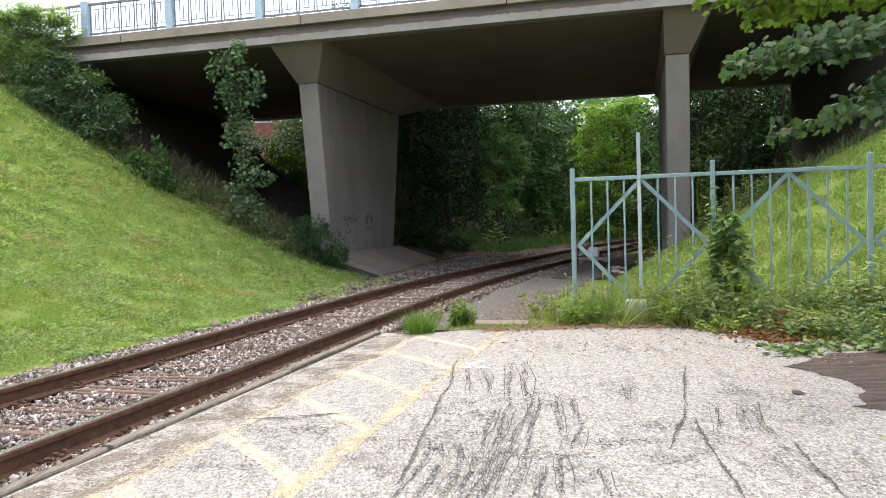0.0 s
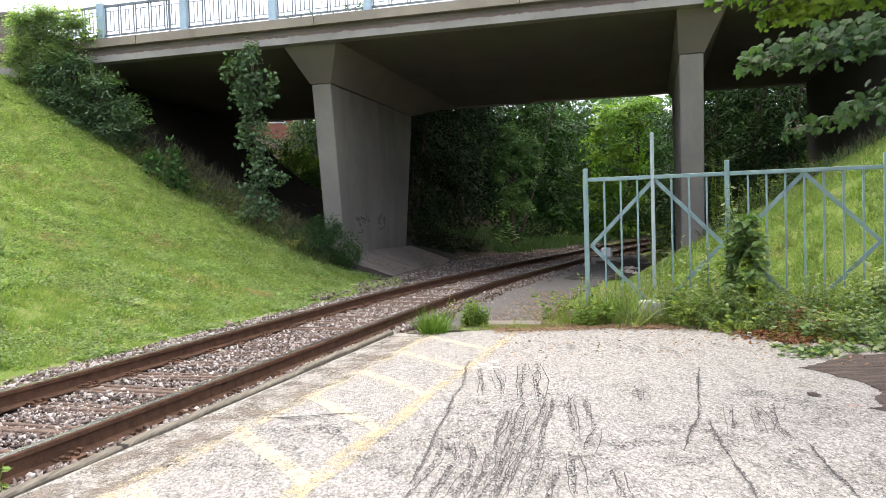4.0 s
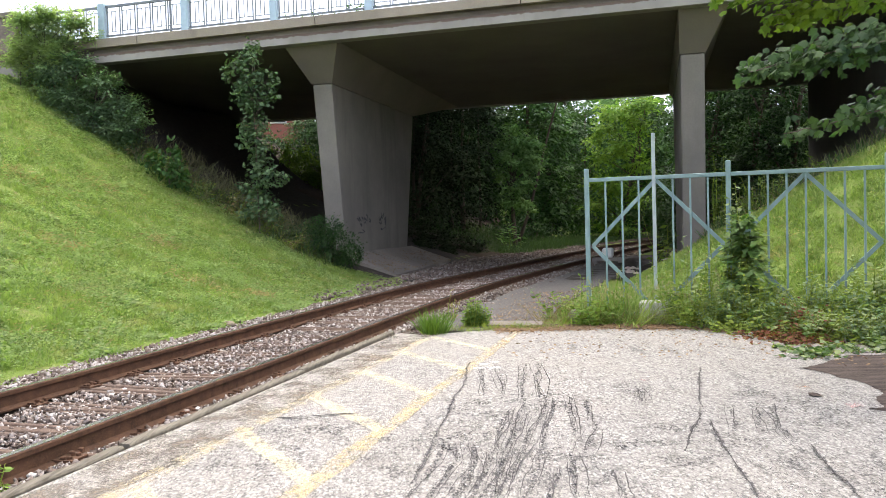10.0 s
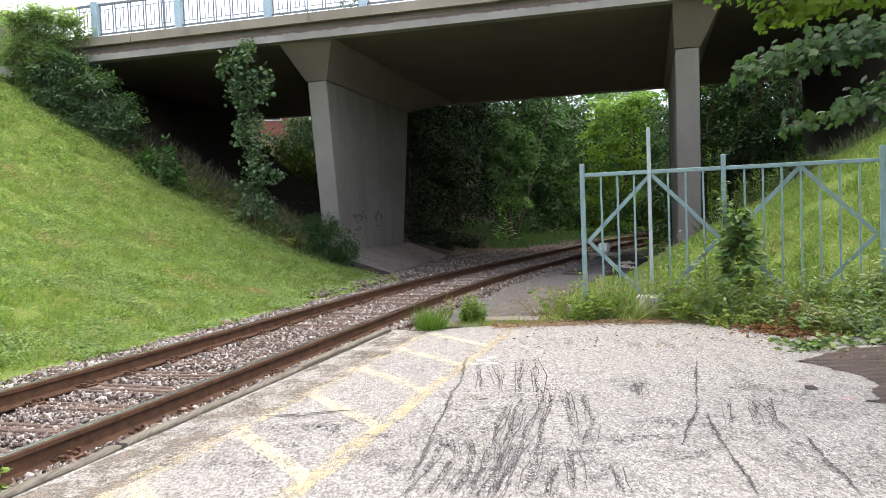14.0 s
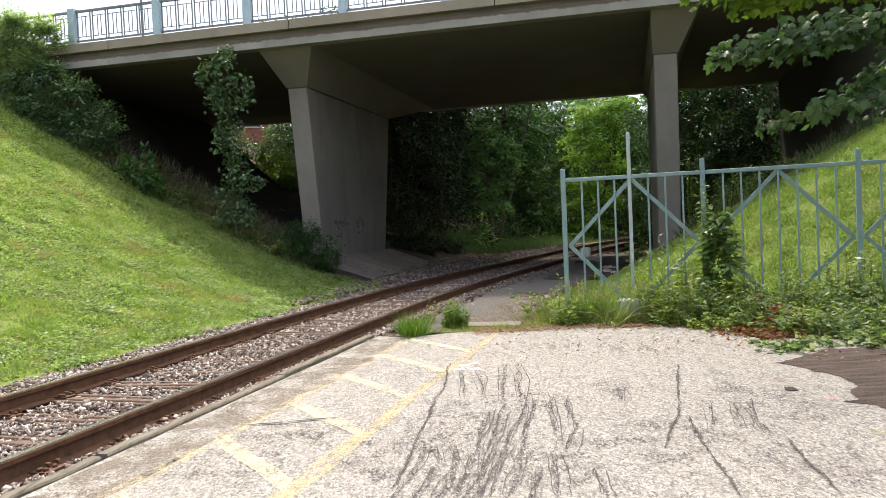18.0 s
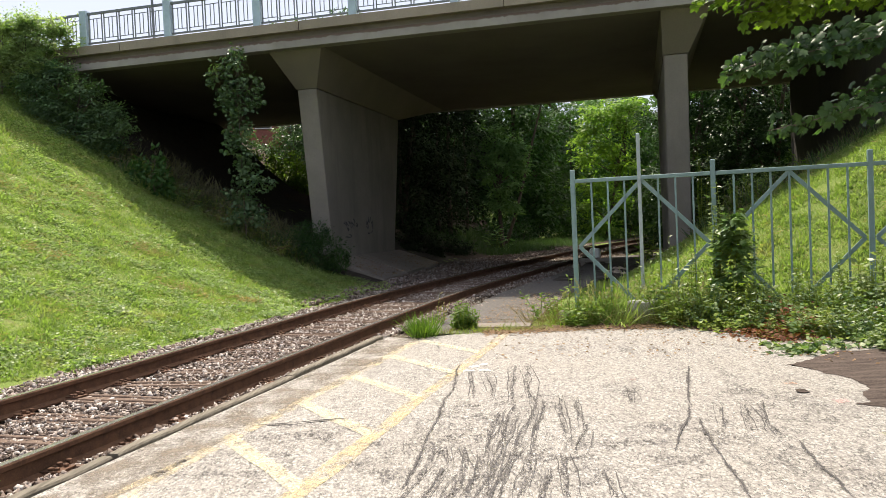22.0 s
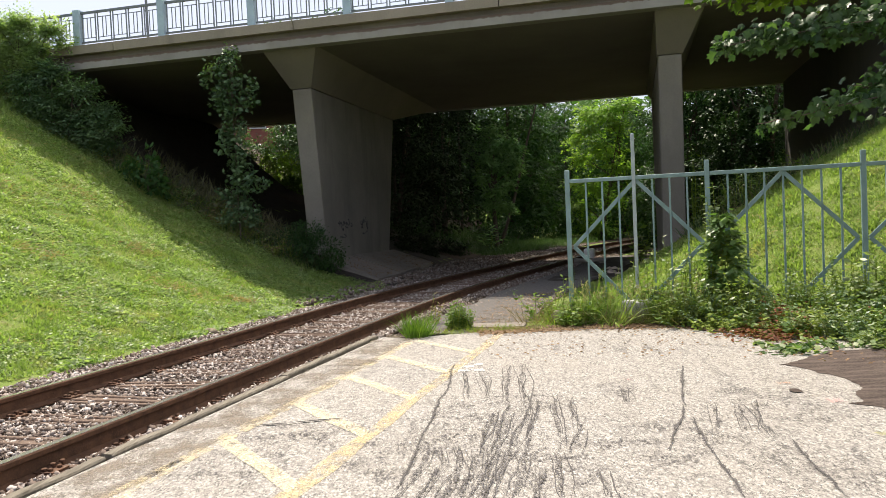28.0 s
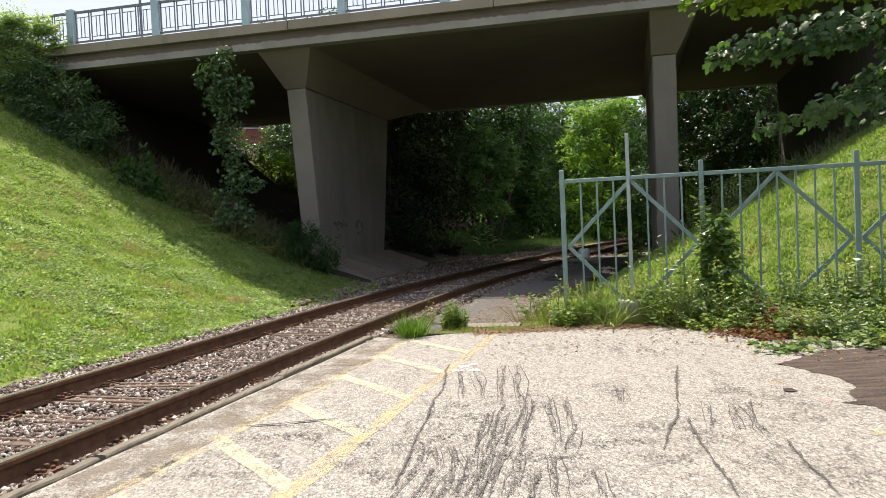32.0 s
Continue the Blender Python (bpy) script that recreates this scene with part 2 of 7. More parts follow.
M_RAIL = rust_material("rail_rust", (0.085, 0.043, 0.025))
M_RAILTOP = plain("rail_running_surface", (0.30, 0.285, 0.27), 0.27, 0.85, 0.2, 20)
M_SLEEPER = wood_material("old_sleeper_wood", (0.085, 0.055, 0.042), (0.18, 0.13, 0.10))
M_PLANK = wood_material("grey_timber", (0.10, 0.086, 0.066), (0.21, 0.185, 0.148), -17.0)
M_GATE = plain("blue_green_paint", (0.195, 0.285, 0.285), 0.55, 0.0, 0.14, 7)
M_GALV = plain("pale_steel", (0.36, 0.41, 0.42), 0.5, 0.2, 0.12, 9)
M_POST = plain("pale_blue_paint", (0.36, 0.46, 0.53), 0.55, 0.0, 0.1, 6)
M_BARS = plain("grey_steel_paint", (0.16, 0.18, 0.19), 0.55, 0.1, 0.15, 9)
M_BARK = plain("bark", (0.10, 0.08, 0.06), 0.95, 0.0, 0.4, 14, 0.1)
M_BLOCK = plain("weathered_white_concrete", (0.46, 0.45, 0.42), 0.85, 0.0, 0.35, 14)
M_WHITE = plain("white_paint", (0.72, 0.72, 0.70), 0.6, 0.0, 0.08, 20)
M_TAR = tar_material()
M_PATH = plain("old_path_asphalt", (0.115, 0.106, 0.099), 0.95, 0.0, 0.55, 28, 0.05)
M_APRON = concrete("dusty_apron_concrete", (0.275, 0.24, 0.205), 0.6)
# Soil copy for under the bridge, its colour lowered to deepen the shade.
M_SHADE = plain("shade_dark_soil", (0.052, 0.044, 0.037), 0.95, 0.0, 0.45, 9, 0.1)
M_LITTERSOIL = litter_soil_material()
M_SOIL = plain("soil", (0.062, 0.046, 0.036), 0.95, 0.0, 0.45, 9, 0.1)
L_MAPLE = leaf_material("maple_leaf", (0.018, 0.05, 0.02), (0.072, 0.135, 0.046), 0.5, 0.38, 3.0, 0.3)
L_DARK = leaf_material("dark_shrub_leaf", (0.032, 0.075, 0.026), (0.085, 0.155, 0.05), 0.38)
L_TREE = leaf_material("woodland_leaf", (0.027, 0.076, 0.022), (0.068, 0.142, 0.039), 0.42, 0.5, 0.35)
L_LIGHT = leaf_material("light_leaf", (0.075, 0.15, 0.024), (0.16, 0.25, 0.045), 0.45, 0.5)


def lawn_leaf_material(name, dark, light, straw, gloss=0.45):
    """Grass and clover with drier, yellower patches."""
    k = Nodes(name)
    c = k.mix(k.island(), dark, light)
    c = k.mix(k.ramp(k.noise(0.9, 4, 0.6), [(0.38, 0.0), (0.62, 0.7)]), c, (light[0] * 0.68, light[1] * 0.77, light[2] * 0.6))
    c = k.mix(k.ramp(k.noise(2.1, 5, 0.65), [(0.55, 0.0), (0.73, 0.7)]), c, straw)
    b = k.add("ShaderNodeBsdfPrincipled")
    k.put(b.inputs["Base Color"], c)
    b.inputs["Roughness"].default_value = gloss
    b.inputs["Specular IOR Level"].default_value = 0.5
    t = k.add("ShaderNodeBsdfTranslucent")
    k.put(t.inputs[0], k.mix(1.0, c, (1.0, 1.15, 0.5), "MULTIPLY"))
    ms = k.add("ShaderNodeMixShader")
    ms.inputs[0].default_value = 0.6
    k.nt.links.new(b.outputs[0], ms.inputs[1])
    k.nt.links.new(t.outputs[0], ms.inputs[2])
    k.nt.links.new(ms.outputs[0], k.out.inputs[0])
    return k.m


# Leaf colour raised to carry the sunlight on the tree beside the curve.
L_SUNNY = leaf_material("sunlit_tree_leaf", (0.11, 0.22, 0.042), (0.235, 0.37, 0.075), 0.55, 0.5, 0.5)
L_LAWN = lawn_leaf_material("lawn_blade", (0.13, 0.202, 0.05), (0.305, 0.37, 0.136), (0.42, 0.365, 0.20))
L_GRASS = leaf_material("grass_blade", (0.125, 0.20, 0.03), (0.27, 0.345, 0.075), 0.4, 0.65, 0.8)
L_DRY = leaf_material("dry_grass", (0.12, 0.095, 0.05), (0.26, 0.22, 0.12), 0.3, 0.7)
L_RED = leaf_material("reddish_leaf", (0.09, 0.035, 0.02), (0.20, 0.08, 0.04), 0.25, 0.7)
L_SHRUB = leaf_material("shrub_leaf", (0.046, 0.10, 0.05), (0.14, 0.232, 0.108), 0.4, 0.42, 1.5, 0.35)
L_BANKSHRUB = leaf_material("bank_shrub_leaf", (0.15, 0.225, 0.125), (0.36, 0.45, 0.26), 0.68, 0.45, 1.2, 0.25)
L_ROUND = leaf_material("round_tree_leaf", (0.10, 0.21, 0.075), (0.21, 0.36, 0.135), 0.45, 0.5, 0.8)
L_GREY = leaf_material("withered_grass", (0.085, 0.09, 0.05), (0.20, 0.20, 0.12), 0.3, 0.7)
L_HAY = leaf_material("mown_hay", (0.22, 0.18, 0.09), (0.44, 0.38, 0.20), 0.3, 0.8)
L_LITTER = leaf_material("dead_leaf", (0.09, 0.055, 0.035), (0.27, 0.19, 0.12), 0.2, 0.8)
L_WEED = leaf_material("weed_leaf", (0.085, 0.165, 0.06), (0.29, 0.36, 0.165), 0.45, 0.42, 2.5, 0.4)
L_MEADOW = leaf_material("meadow_grass", (0.125, 0.205, 0.05), (0.29, 0.37, 0.14), 0.45, 0.6, 2.0)
# Near-black leaf colour that carries the shade of the thicket behind the pier.
L_DEEP = leaf_material("shade_dark_leaf", (0.013, 0.022, 0.012), (0.038, 0.058, 0.027), 0.15, 0.75, 0.7, 0.05)
L_SAPLING = leaf_material("sapling_leaf", (0.035, 0.082, 0.04), (0.125, 0.2, 0.095), 0.3, 0.45, 3.5, 0.3)
# Brighter copy of the maple leaf: sun through the upper branches, put into colour.
L_MAPLE_SUNLIT = leaf_material("sunlit_maple_leaf", (0.065, 0.135, 0.02), (0.19, 0.28, 0.045), 0.65, 0.42, 2.0, 0.25)
# Thicket leaf set darker than L_TREE, mostly to deepen the shade behind the bridge.
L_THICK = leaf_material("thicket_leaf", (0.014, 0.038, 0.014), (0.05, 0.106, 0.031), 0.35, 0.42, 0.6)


# ---------- building helpers ----------
def part(name, bm, material, parent=None, label="", smooth=False):
    me = bpy.data.meshes.new(name)
    bm.to_mesh(me)
    bm.free()
    return mesh_part(name, me, material, parent, label, smooth)


def mesh_part(name, me, material, parent=None, label="", smooth=False):
    if material is not None and not me.materials:
        me.materials.append(material)
    if smooth:
        me.polygons.foreach_set("use_smooth", [True] * len(me.polygons))
    ob = new(name, me)
    if parent is not None:
        ob.parent = parent
    if label:
        ob["label"] = label
    return ob


def empty(name, m=None):
    ob = new(name)
    if m is not None:
        ob.matrix_basis = m
    return ob


def box(bm, lo, hi, m=None, bevel=0.0):
    """Adds a box between two corners."""
    vs = [bm.verts.new((x, y, z)) for x in (lo[0], hi[0]) for y in (lo[1], hi[1]) for z in (lo[2], hi[2])]
    fs = [bm.faces.new([vs[i] for i in f]) for f in ((0, 1, 3, 2), (4, 6, 7, 5), (0, 4, 5, 1), (2, 3, 7, 6), (0, 2, 6, 4), (1, 5, 7, 3))]
    if bevel > 0:
        es = list({e for f in fs for e in f.edges})
        made = bmesh.ops.bevel(bm, geom=es, offset=bevel, segments=1, affect="EDGES")
        vs = list({v for f in made["faces"] for v in f.verts} | {v for v in vs if v.is_valid})
    if m is not None:
        bmesh.ops.transform(bm, matrix=m, verts=vs)
    return vs


def prism(bm, profile, rings):
    """Sweeps a closed 2D profile through a list of functions that place its points; caps the ends."""
    loops = [[bm.verts.new(place(a, b)) for a, b in profile] for place in rings]
    n = len(profile)
    for l0, l1 in zip(loops, loops[1:]):
        for i in range(n):
            bm.faces.new((l0[i], l0[(i + 1) % n], l1[(i + 1) % n], l1[i]))
    bm.faces.new(loops[0][::-1])
    bm.faces.new(loops[-1])
    return loops


def tube(bm, pts, radii, sides=6):
    rings = []
    for i, (p, r) in enumerate(zip(pts, radii)):
        d = (Vector(pts[min(i + 1, len(pts) - 1)]) - Vector(pts[max(i - 1, 0)])).normalized()
        a = d.orthogonal().normalized()
        b = d.cross(a)
        rings.append([bm.verts.new(Vector(p) + r * (math.cos(q) * a + math.sin(q) * b)) for q in (2 * math.pi * k / sides for k in range(sides))])
    for l0, l1 in zip(rings, rings[1:]):
        for i in range(sides):
            bm.faces.new((l0[i], l0[(i + 1) % sides], l1[(i + 1) % sides], l1[i]))
    bm.faces.new(rings[0][::-1])
    bm.faces.new(rings[-1])


# ---------- the plan ----------
BU = Vector((0.964, -0.266, 0))  # along the bridge
BV = Vector((0.266, 0.964, 0))  # across it, away from the eye


def bp(u, v, z):
    return BU * u + BV * v + Vector((0, 0, z))


V0, V1 = 16.42, 28.3  # the bridge's two edges
ZB = 5.55  # underside of the edge beam


def track_line():
    """Centre line of the track: points, headings and lengths along it."""
    x, y, s = -2.82 - 30 * math.sin(radians(17)), 5.82 - 30 * math.cos(radians(17)), 0.0
    rows = []
    while s < 150:
        if s < 36:
            h = 17.0
        elif s < 42:
            h = 17.0 + (s - 36) / 6 * 6.0
        elif s < 56:
            h = 23.0 + (s - 42) * 0.12
        else:
            h = min(24.7 + (s - 56) * 0.75, 80.0)
        rows.append((x, y, radians(h), s))
        x, y, s = x + 0.25 * math.sin(radians(h)), y + 0.25 * math.cos(radians(h)), s + 0.25
    return np.array(rows)


TRACK = track_line()


def on_track(s, off, z=0.0):
    i = min(max(int(s / 0.25), 0), len(TRACK) - 2)
    f = s / 0.25 - i
    x, y, h = TRACK[i][:3] * (1 - f) + TRACK[i + 1][:3] * f
    return Vector((x + off * math.cos(h), y - off * math.sin(h), z))


def track_offset(x, y):
    """Signed distance to the right of the track's centre line, and the length along it."""
    x, y = np.asarray(x, float), np.asarray(y, float)
    sh = x.shape
    px, py = x.ravel(), y.ravel()
    off, along = np.empty(px.shape), np.empty(px.shape)
    for a in range(0, len(px), 4000):
        b = slice(a, a + 4000)
        i = np.argmin((px[b, None] - TRACK[None, :, 0]) ** 2 + (py[b, None] - TRACK[None, :, 1]) ** 2, axis=1)
        h = TRACK[i, 2]
        off[b] = (px[b] - TRACK[i, 0]) * np.cos(h) - (py[b] - TRACK[i, 1]) * np.sin(h)
        along[b] = TRACK[i, 3]
    return off.reshape(sh), along.reshape(sh)


def smooth(a, b, x):
    t = np.clip((np.asarray(x, float) - a) / (b - a), 0, 1)
    return t * t * (3 - 2 * t)


TOP = 5.7


def height(x, y):
    """The ground: two banks that rise from the track to the road."""
    x, y = np.asarray(x, float), np.asarray(y, float)
    off, s = track_offset(x, y)
    d = np.maximum(-off - 1.65, 0)
    straight = ((-4.30 - x) * 0.964 + (y - 7.3) * 0.266)
    d = np.minimum(d, np.maximum(straight, 0))
    v = 0.266 * x + 0.964 * y
    left = np.minimum(0.30 * d + 0.018 * d * d, 60) * (1 + 0.24 * smooth(8.5, 16.0, v) * (1 - smooth(18.5, 22.5, v)) * smooth(0.3, 2.2, d))
    left = TOP - np.log1p(np.exp(np.clip((TOP - left) * 2.2, -50, 50))) / 2.2 + math.log1p(math.exp(-TOP * 2.2)) / 2.2
    dr = np.maximum(off - 3.21, 0)
    grow = smooth(9.3, 14.6, y + 0.33 * (x - 2)) * (1 + 0.12 * smooth(13, 17, y))
    right = np.minimum(0.535 * dr, 60) * grow
    right = TOP - np.log1p(np.exp(np.clip((TOP - right) * 2.2, -50, 50))) / 2.2 + math.log1p(math.exp(-TOP * 2.2)) / 2.2
    z = np.where(off < 0, left, right)
    bed = smooth(1.75, 1.25, np.abs(off)) * -0.16
    return z + bed - 0.02 + 0.03 * np.sin(x * 1.3 + 0.7 * y) * smooth(0.3, 2, z)


# ---------- ground ----------
def axis(*spans):
    """Grid lines: (from, to, step) spans joined."""
    out = []
    for a, b, st in spans:
        out += list(np.arange(a, b, st))
    out.append(spans[-1][1])
    return np.array(out)


def make_ground():
    xs = axis((-900, -120, 130), (-120, -30, 10), (-30, -15, 1.5), (-15, 14, 0.3), (14, 40, 2), (40, 120, 10), (120, 900, 130))
    ys = axis((-900, -100, 160), (-100, -12, 8), (-12, 2, 1.0), (2, 34, 0.3), (34, 70, 1.5), (70, 160, 10), (160, 900, 148))
    X, Y = np.meshgrid(xs, ys)
    Z = height(X, Y)
    nx, ny = len(xs), len(ys)
    co = np.stack([X, Y, Z], -1).reshape(-1, 3)
    idx = np.arange(nx * ny).reshape(ny, nx)
    faces = np.stack([idx[:-1, :-1], idx[:-1, 1:], idx[1:, 1:], idx[1:, :-1]], -1).reshape(-1, 4)
    me = bpy.data.meshes.new("ground")
    me.from_pydata(co.tolist(), [], faces.tolist())
    ob = mesh_part("ground", me, M_GROUND, smooth=True)
    tagged(ob, "grassy ground rising in two mown banks beside the track", "ground", kind="structure")
    return ob


make_ground()


def strip_mesh(name, s0, s1, o0, o1, z, material, parent=None, step=0.5, wob=0.0, thick=0.06, label=""):
    """A slab that follows the track between two offsets."""
    n = max(2, int((s1 - s0) / step) + 1)
    bm = bmesh.new()
    prev = None
    for i in range(n):
        s = s0 + (s1 - s0) * i / (n - 1)
        w0, w1 = (noise.noise((s * 1.7, o0, 3)) * wob, noise.noise((s * 1.7, o1, 9)) * wob) if wob else (0, 0)
        row = [bm.verts.new(on_track(s, o0 + w0, z)), bm.verts.new(on_track(s, o1 + w1, z)), bm.verts.new(on_track(s, o1 + w1, z - thick)), bm.verts.new(on_track(s, o0 + w0, z - thick))]
        if prev:
            for k in range(4):
                bm.faces.new((prev[k], row[k], row[(k + 1) % 4], prev[(k + 1) % 4]))
        else:
            bm.faces.new(row)
        prev = row
    bm.faces.new(prev[::-1])
    bmesh.ops.recalc_face_normals(bm, faces=bm.faces)
    return part(name, bm, material, parent, label)


# ---------- pavement ----------
def make_pavement():
    bm = bmesh.new()
    edge = [on_track(s, 1.135 + 0.02 * noise.noise((s * 3, 0, 0)), 0) for s in np.arange(8, 34.1, 0.4)]
    far = [(-0.30, 9.15), (0.2, 9.22), (0.75, 9.42), (1.3, 9.35), (1.75, 9.25), (2.3, 9.1), (2.95, 8.95), (3.3, 8.5), (3.7, 8.3), (4.4, 8.2), (6, 7.9), (9, 7.5), (14, 7)]
    rim = []
    for a, b in zip(far, far[1:]):
        for k in range(6):
            t = k / 6
            p = Vector((a[0] * (1 - t) + b[0] * t, a[1] * (1 - t) + b[1] * t, 0))
            p.y += 0.06 * noise.noise(p * 3.1) + 0.03 * noise.noise(p * 11)
            rim.append(p)
    pts = edge + rim + [Vector((14, -22, 0)), Vector((-9, -22, 0))]
    top = [bm.verts.new(p) for p in pts]
    low = [bm.verts.new((p.x, p.y, -0.1)) for p in pts]
    bm.faces.new(top)
    n = len(pts)
    for i in range(n):
        bm.faces.new((top[i], low[i], low[(i + 1) % n], top[(i + 1) % n]))
    bmesh.ops.recalc_face_normals(bm, faces=bm.faces)
    ob = part("pavement", bm, M_PAVE)
    return tagged(ob, "pale worn asphalt yard with exposed grit and cracks", "pavement", kind="structure")


PAVEMENT = make_pavement()


def flat_patch(name, outline, z, material, parent=None, label="", rough=0.05, freq=4.0, sub=5):
    bm = bmesh.new()
    pts = []
    for a, b in zip(outline, outline[1:] + outline[:1]):
        for k in range(sub):
            t = k / sub
            p = Vector((a[0] * (1 - t) + b[0] * t, a[1] * (1 - t) + b[1] * t, z))
            o = noise.noise_vector(p * freq) * rough + noise.noise_vector(p * freq * 5) * rough * 0.25
            pts.append(p + Vector((o.x, o.y, 0)))
    bm.faces.new([bm.verts.new(p) for p in pts])
    bmesh.ops.triangulate(bm, faces=bm.faces)
    for f in bm.faces:
        if f.normal.z < 0:
            f.normal_flip()
    return part(name, bm, material, parent, label)


def make_markings():
    for k, (s0, s1, o0, o1) in enumerate(((12, 34.45, 2.49, 2.61), (12, 34.3, 1.56, 1.68))):
        strip_mesh("painted_line", s0, s1, o0, o1, 0.005, (M_PAINT, M_TAN)[k], PAVEMENT, 0.25, 0.03, 0.004, "faded yellow painted line")
    strip_mesh("dirt_film", 14, 34.2, 1.15, 1.62, 0.003, M_FILM, PAVEMENT, 0.25, 0.12, 0.002, "sandy dirt washed along the kerb")
    s = 16.26
    while s < 34.2:
        a, b, c, d = on_track(s + 0.02, 1.66), on_track(s + 0.17, 1.66), on_track(s - 0.60, 2.53), on_track(s - 0.75, 2.53)
        flat_patch("painted_bar", [(a.x, a.y), (b.x, b.y), (c.x, c.y), (d.x, d.y)], 0.007, M_PALE, PAVEMENT, "faded cream painted hatch bar", 0.015)
        s += 1.02


make_markings()
DARK_PATCH = flat_patch("asphalt_patch", [(3.03, 6.54), (3.12, 6.32), (3.17, 6.05), (3.24, 5.87), (3.17, 5.61), (3.04, 5.36), (2.98, 5.19), (2.84, 5.12), (2.97, 4.97), (2.97, 4.8), (5, 4.2), (9, 4.0), (9, 7.2), (4.1, 7.03), (3.71, 7.0), (3.42, 6.76), (3.2, 6.6)], 0.004, M_TAR, PAVEMENT, "dark brown newer asphalt patch with a ragged edge", 0.075, 5.0, 9)


# ---------- track ----------
RAIL_TOP, RAIL_H = 0.10, 0.155
TRACKBED = []


def make_track():
    bed = strip_mesh("trackbed", 2, 118, -1.75, 1.05, -0.085, M_SOIL, None, 1.0, 0.06, 0.1)
    tagged(bed, "dark dirty trackbed of old ballast", "trackbed", kind="structure")
    TRACKBED.append(bed)
    # rails: foot, web and head
    prof = [(-0.065, 0), (0.065, 0), (0.065, 0.012), (0.012, 0.03), (0.010, 0.105), (0.034, 0.118), (0.036, 0.146), (0.030, 0.155), (-0.030, 0.155), (-0.036, 0.146), (-0.034, 0.118), (-0.010, 0.105), (-0.012, 0.03), (-0.065, 0.012)]
    for side in (-1, 1):
        bm = bmesh.new()
        rings = []
        for s in np.arange(4, 116, 0.5):
            rings.append(lambda a, b, s=s: on_track(s, side * 0.7525 + a, RAIL_TOP - RAIL_H + b))
        loops = prism(bm, prof, rings)
        bmesh.ops.recalc_face_normals(bm, faces=bm.faces)
        rail = part("rail", bm, M_RAIL)
        tagged(rail, "rusty brown steel rail on timber sleepers", "rail", "rails of the track")
        strip_mesh("running_surface", 4, 115.9, side * 0.7525 - 0.027, side * 0.7525 + 0.027, RAIL_TOP + 0.002, M_RAILTOP, rail, 0.5, 0, 0.002, "worn grey running surface")
    # sleepers
    first = None
    for k in range(136):
        s = 10.38 + 0.62 * k
        p = on_track(s, -0.05)
        q = on_track(s + 0.1, -0.05)
        ang = math.degrees(math.atan2(q.y - p.y, q.x - p.x)) - 90
        m = pose(p.x, p.y, -0.105 + 0.009 * math.sin(k * 2.3 + 0.4 * k * k), 0.6 * math.sin(k * 5.1), 0.5 * math.sin(k * 3.3), ang + 3.0 * math.sin(k * 1.7))
        if first is None:
            bm = bmesh.new()
            prof, y = [(-0.12, 0.0)], -0.12
            for e, w in enumerate((0.052, 0.038, 0.062, 0.032, 0.056)):
                top = 0.05 + 0.006 * ((e * 2) % 3)
                prof += [(y, top - 0.008), (y + 0.006, top), (y + w - 0.008, top), (y + w - 0.002, 0.036)]
                y += w
            prof[-1] = (0.12, 0.044)
            prof.append((0.12, 0.0))
            ends = (-1.12, -0.7, -0.3, 0.1, 0.5, 0.85, 1.10)
            prism(bm, prof, [lambda p, q, x=x: (x, p + 0.006 * math.sin(3 * x), q * (1 - 0.10 * abs(math.sin(2.3 * x + 9 * p)))) for x in ends])
            bmesh.ops.recalc_face_normals(bm, faces=bm.faces)
            first = part("sleeper", bm, M_SLEEPER)
            tagged(first, "weathered brown timber sleeper sunk in ballast", "sleeper", "sleepers of the track")
            first.matrix_basis = m
            for sd in (-0.70, 0.80):
                bmp = bmesh.new()
                box(bmp, (sd - 0.16, -0.07, 0.055), (sd + 0.16, 0.07, 0.068))
                for b in (-0.12, 0.12):
                    for e in (-0.04, 0.035):
                        box(bmp, (sd + b - 0.012, e - 0.014, 0.06), (sd + b + 0.012, e + 0.014, 0.086), None, 0.004)
                for b, e, tall in ((-0.084, -0.035, 0.095), (-0.088, 0.04, 0.086), (0.084, 0.03, 0.095), (0.088, -0.045, 0.086), (-0.082, 0.10, 0.088), (0.083, 0.11, 0.092)):
                    box(bmp, (sd + b - 0.011, e - 0.011, 0.05), (sd + b + 0.011, e + 0.011, tall), None, 0.003)
                    box(bmp, (sd + b * 0.9 - 0.016, e - 0.015, tall - 0.014), (sd + b * 0.9 + 0.016, e + 0.015, tall + 0.001), None, 0.004)
                part("rail_fastening", bmp, M_RAIL, first, "rusty base plate with bolts and spikes")
        else:
            copy_thing(first, m)


make_track()


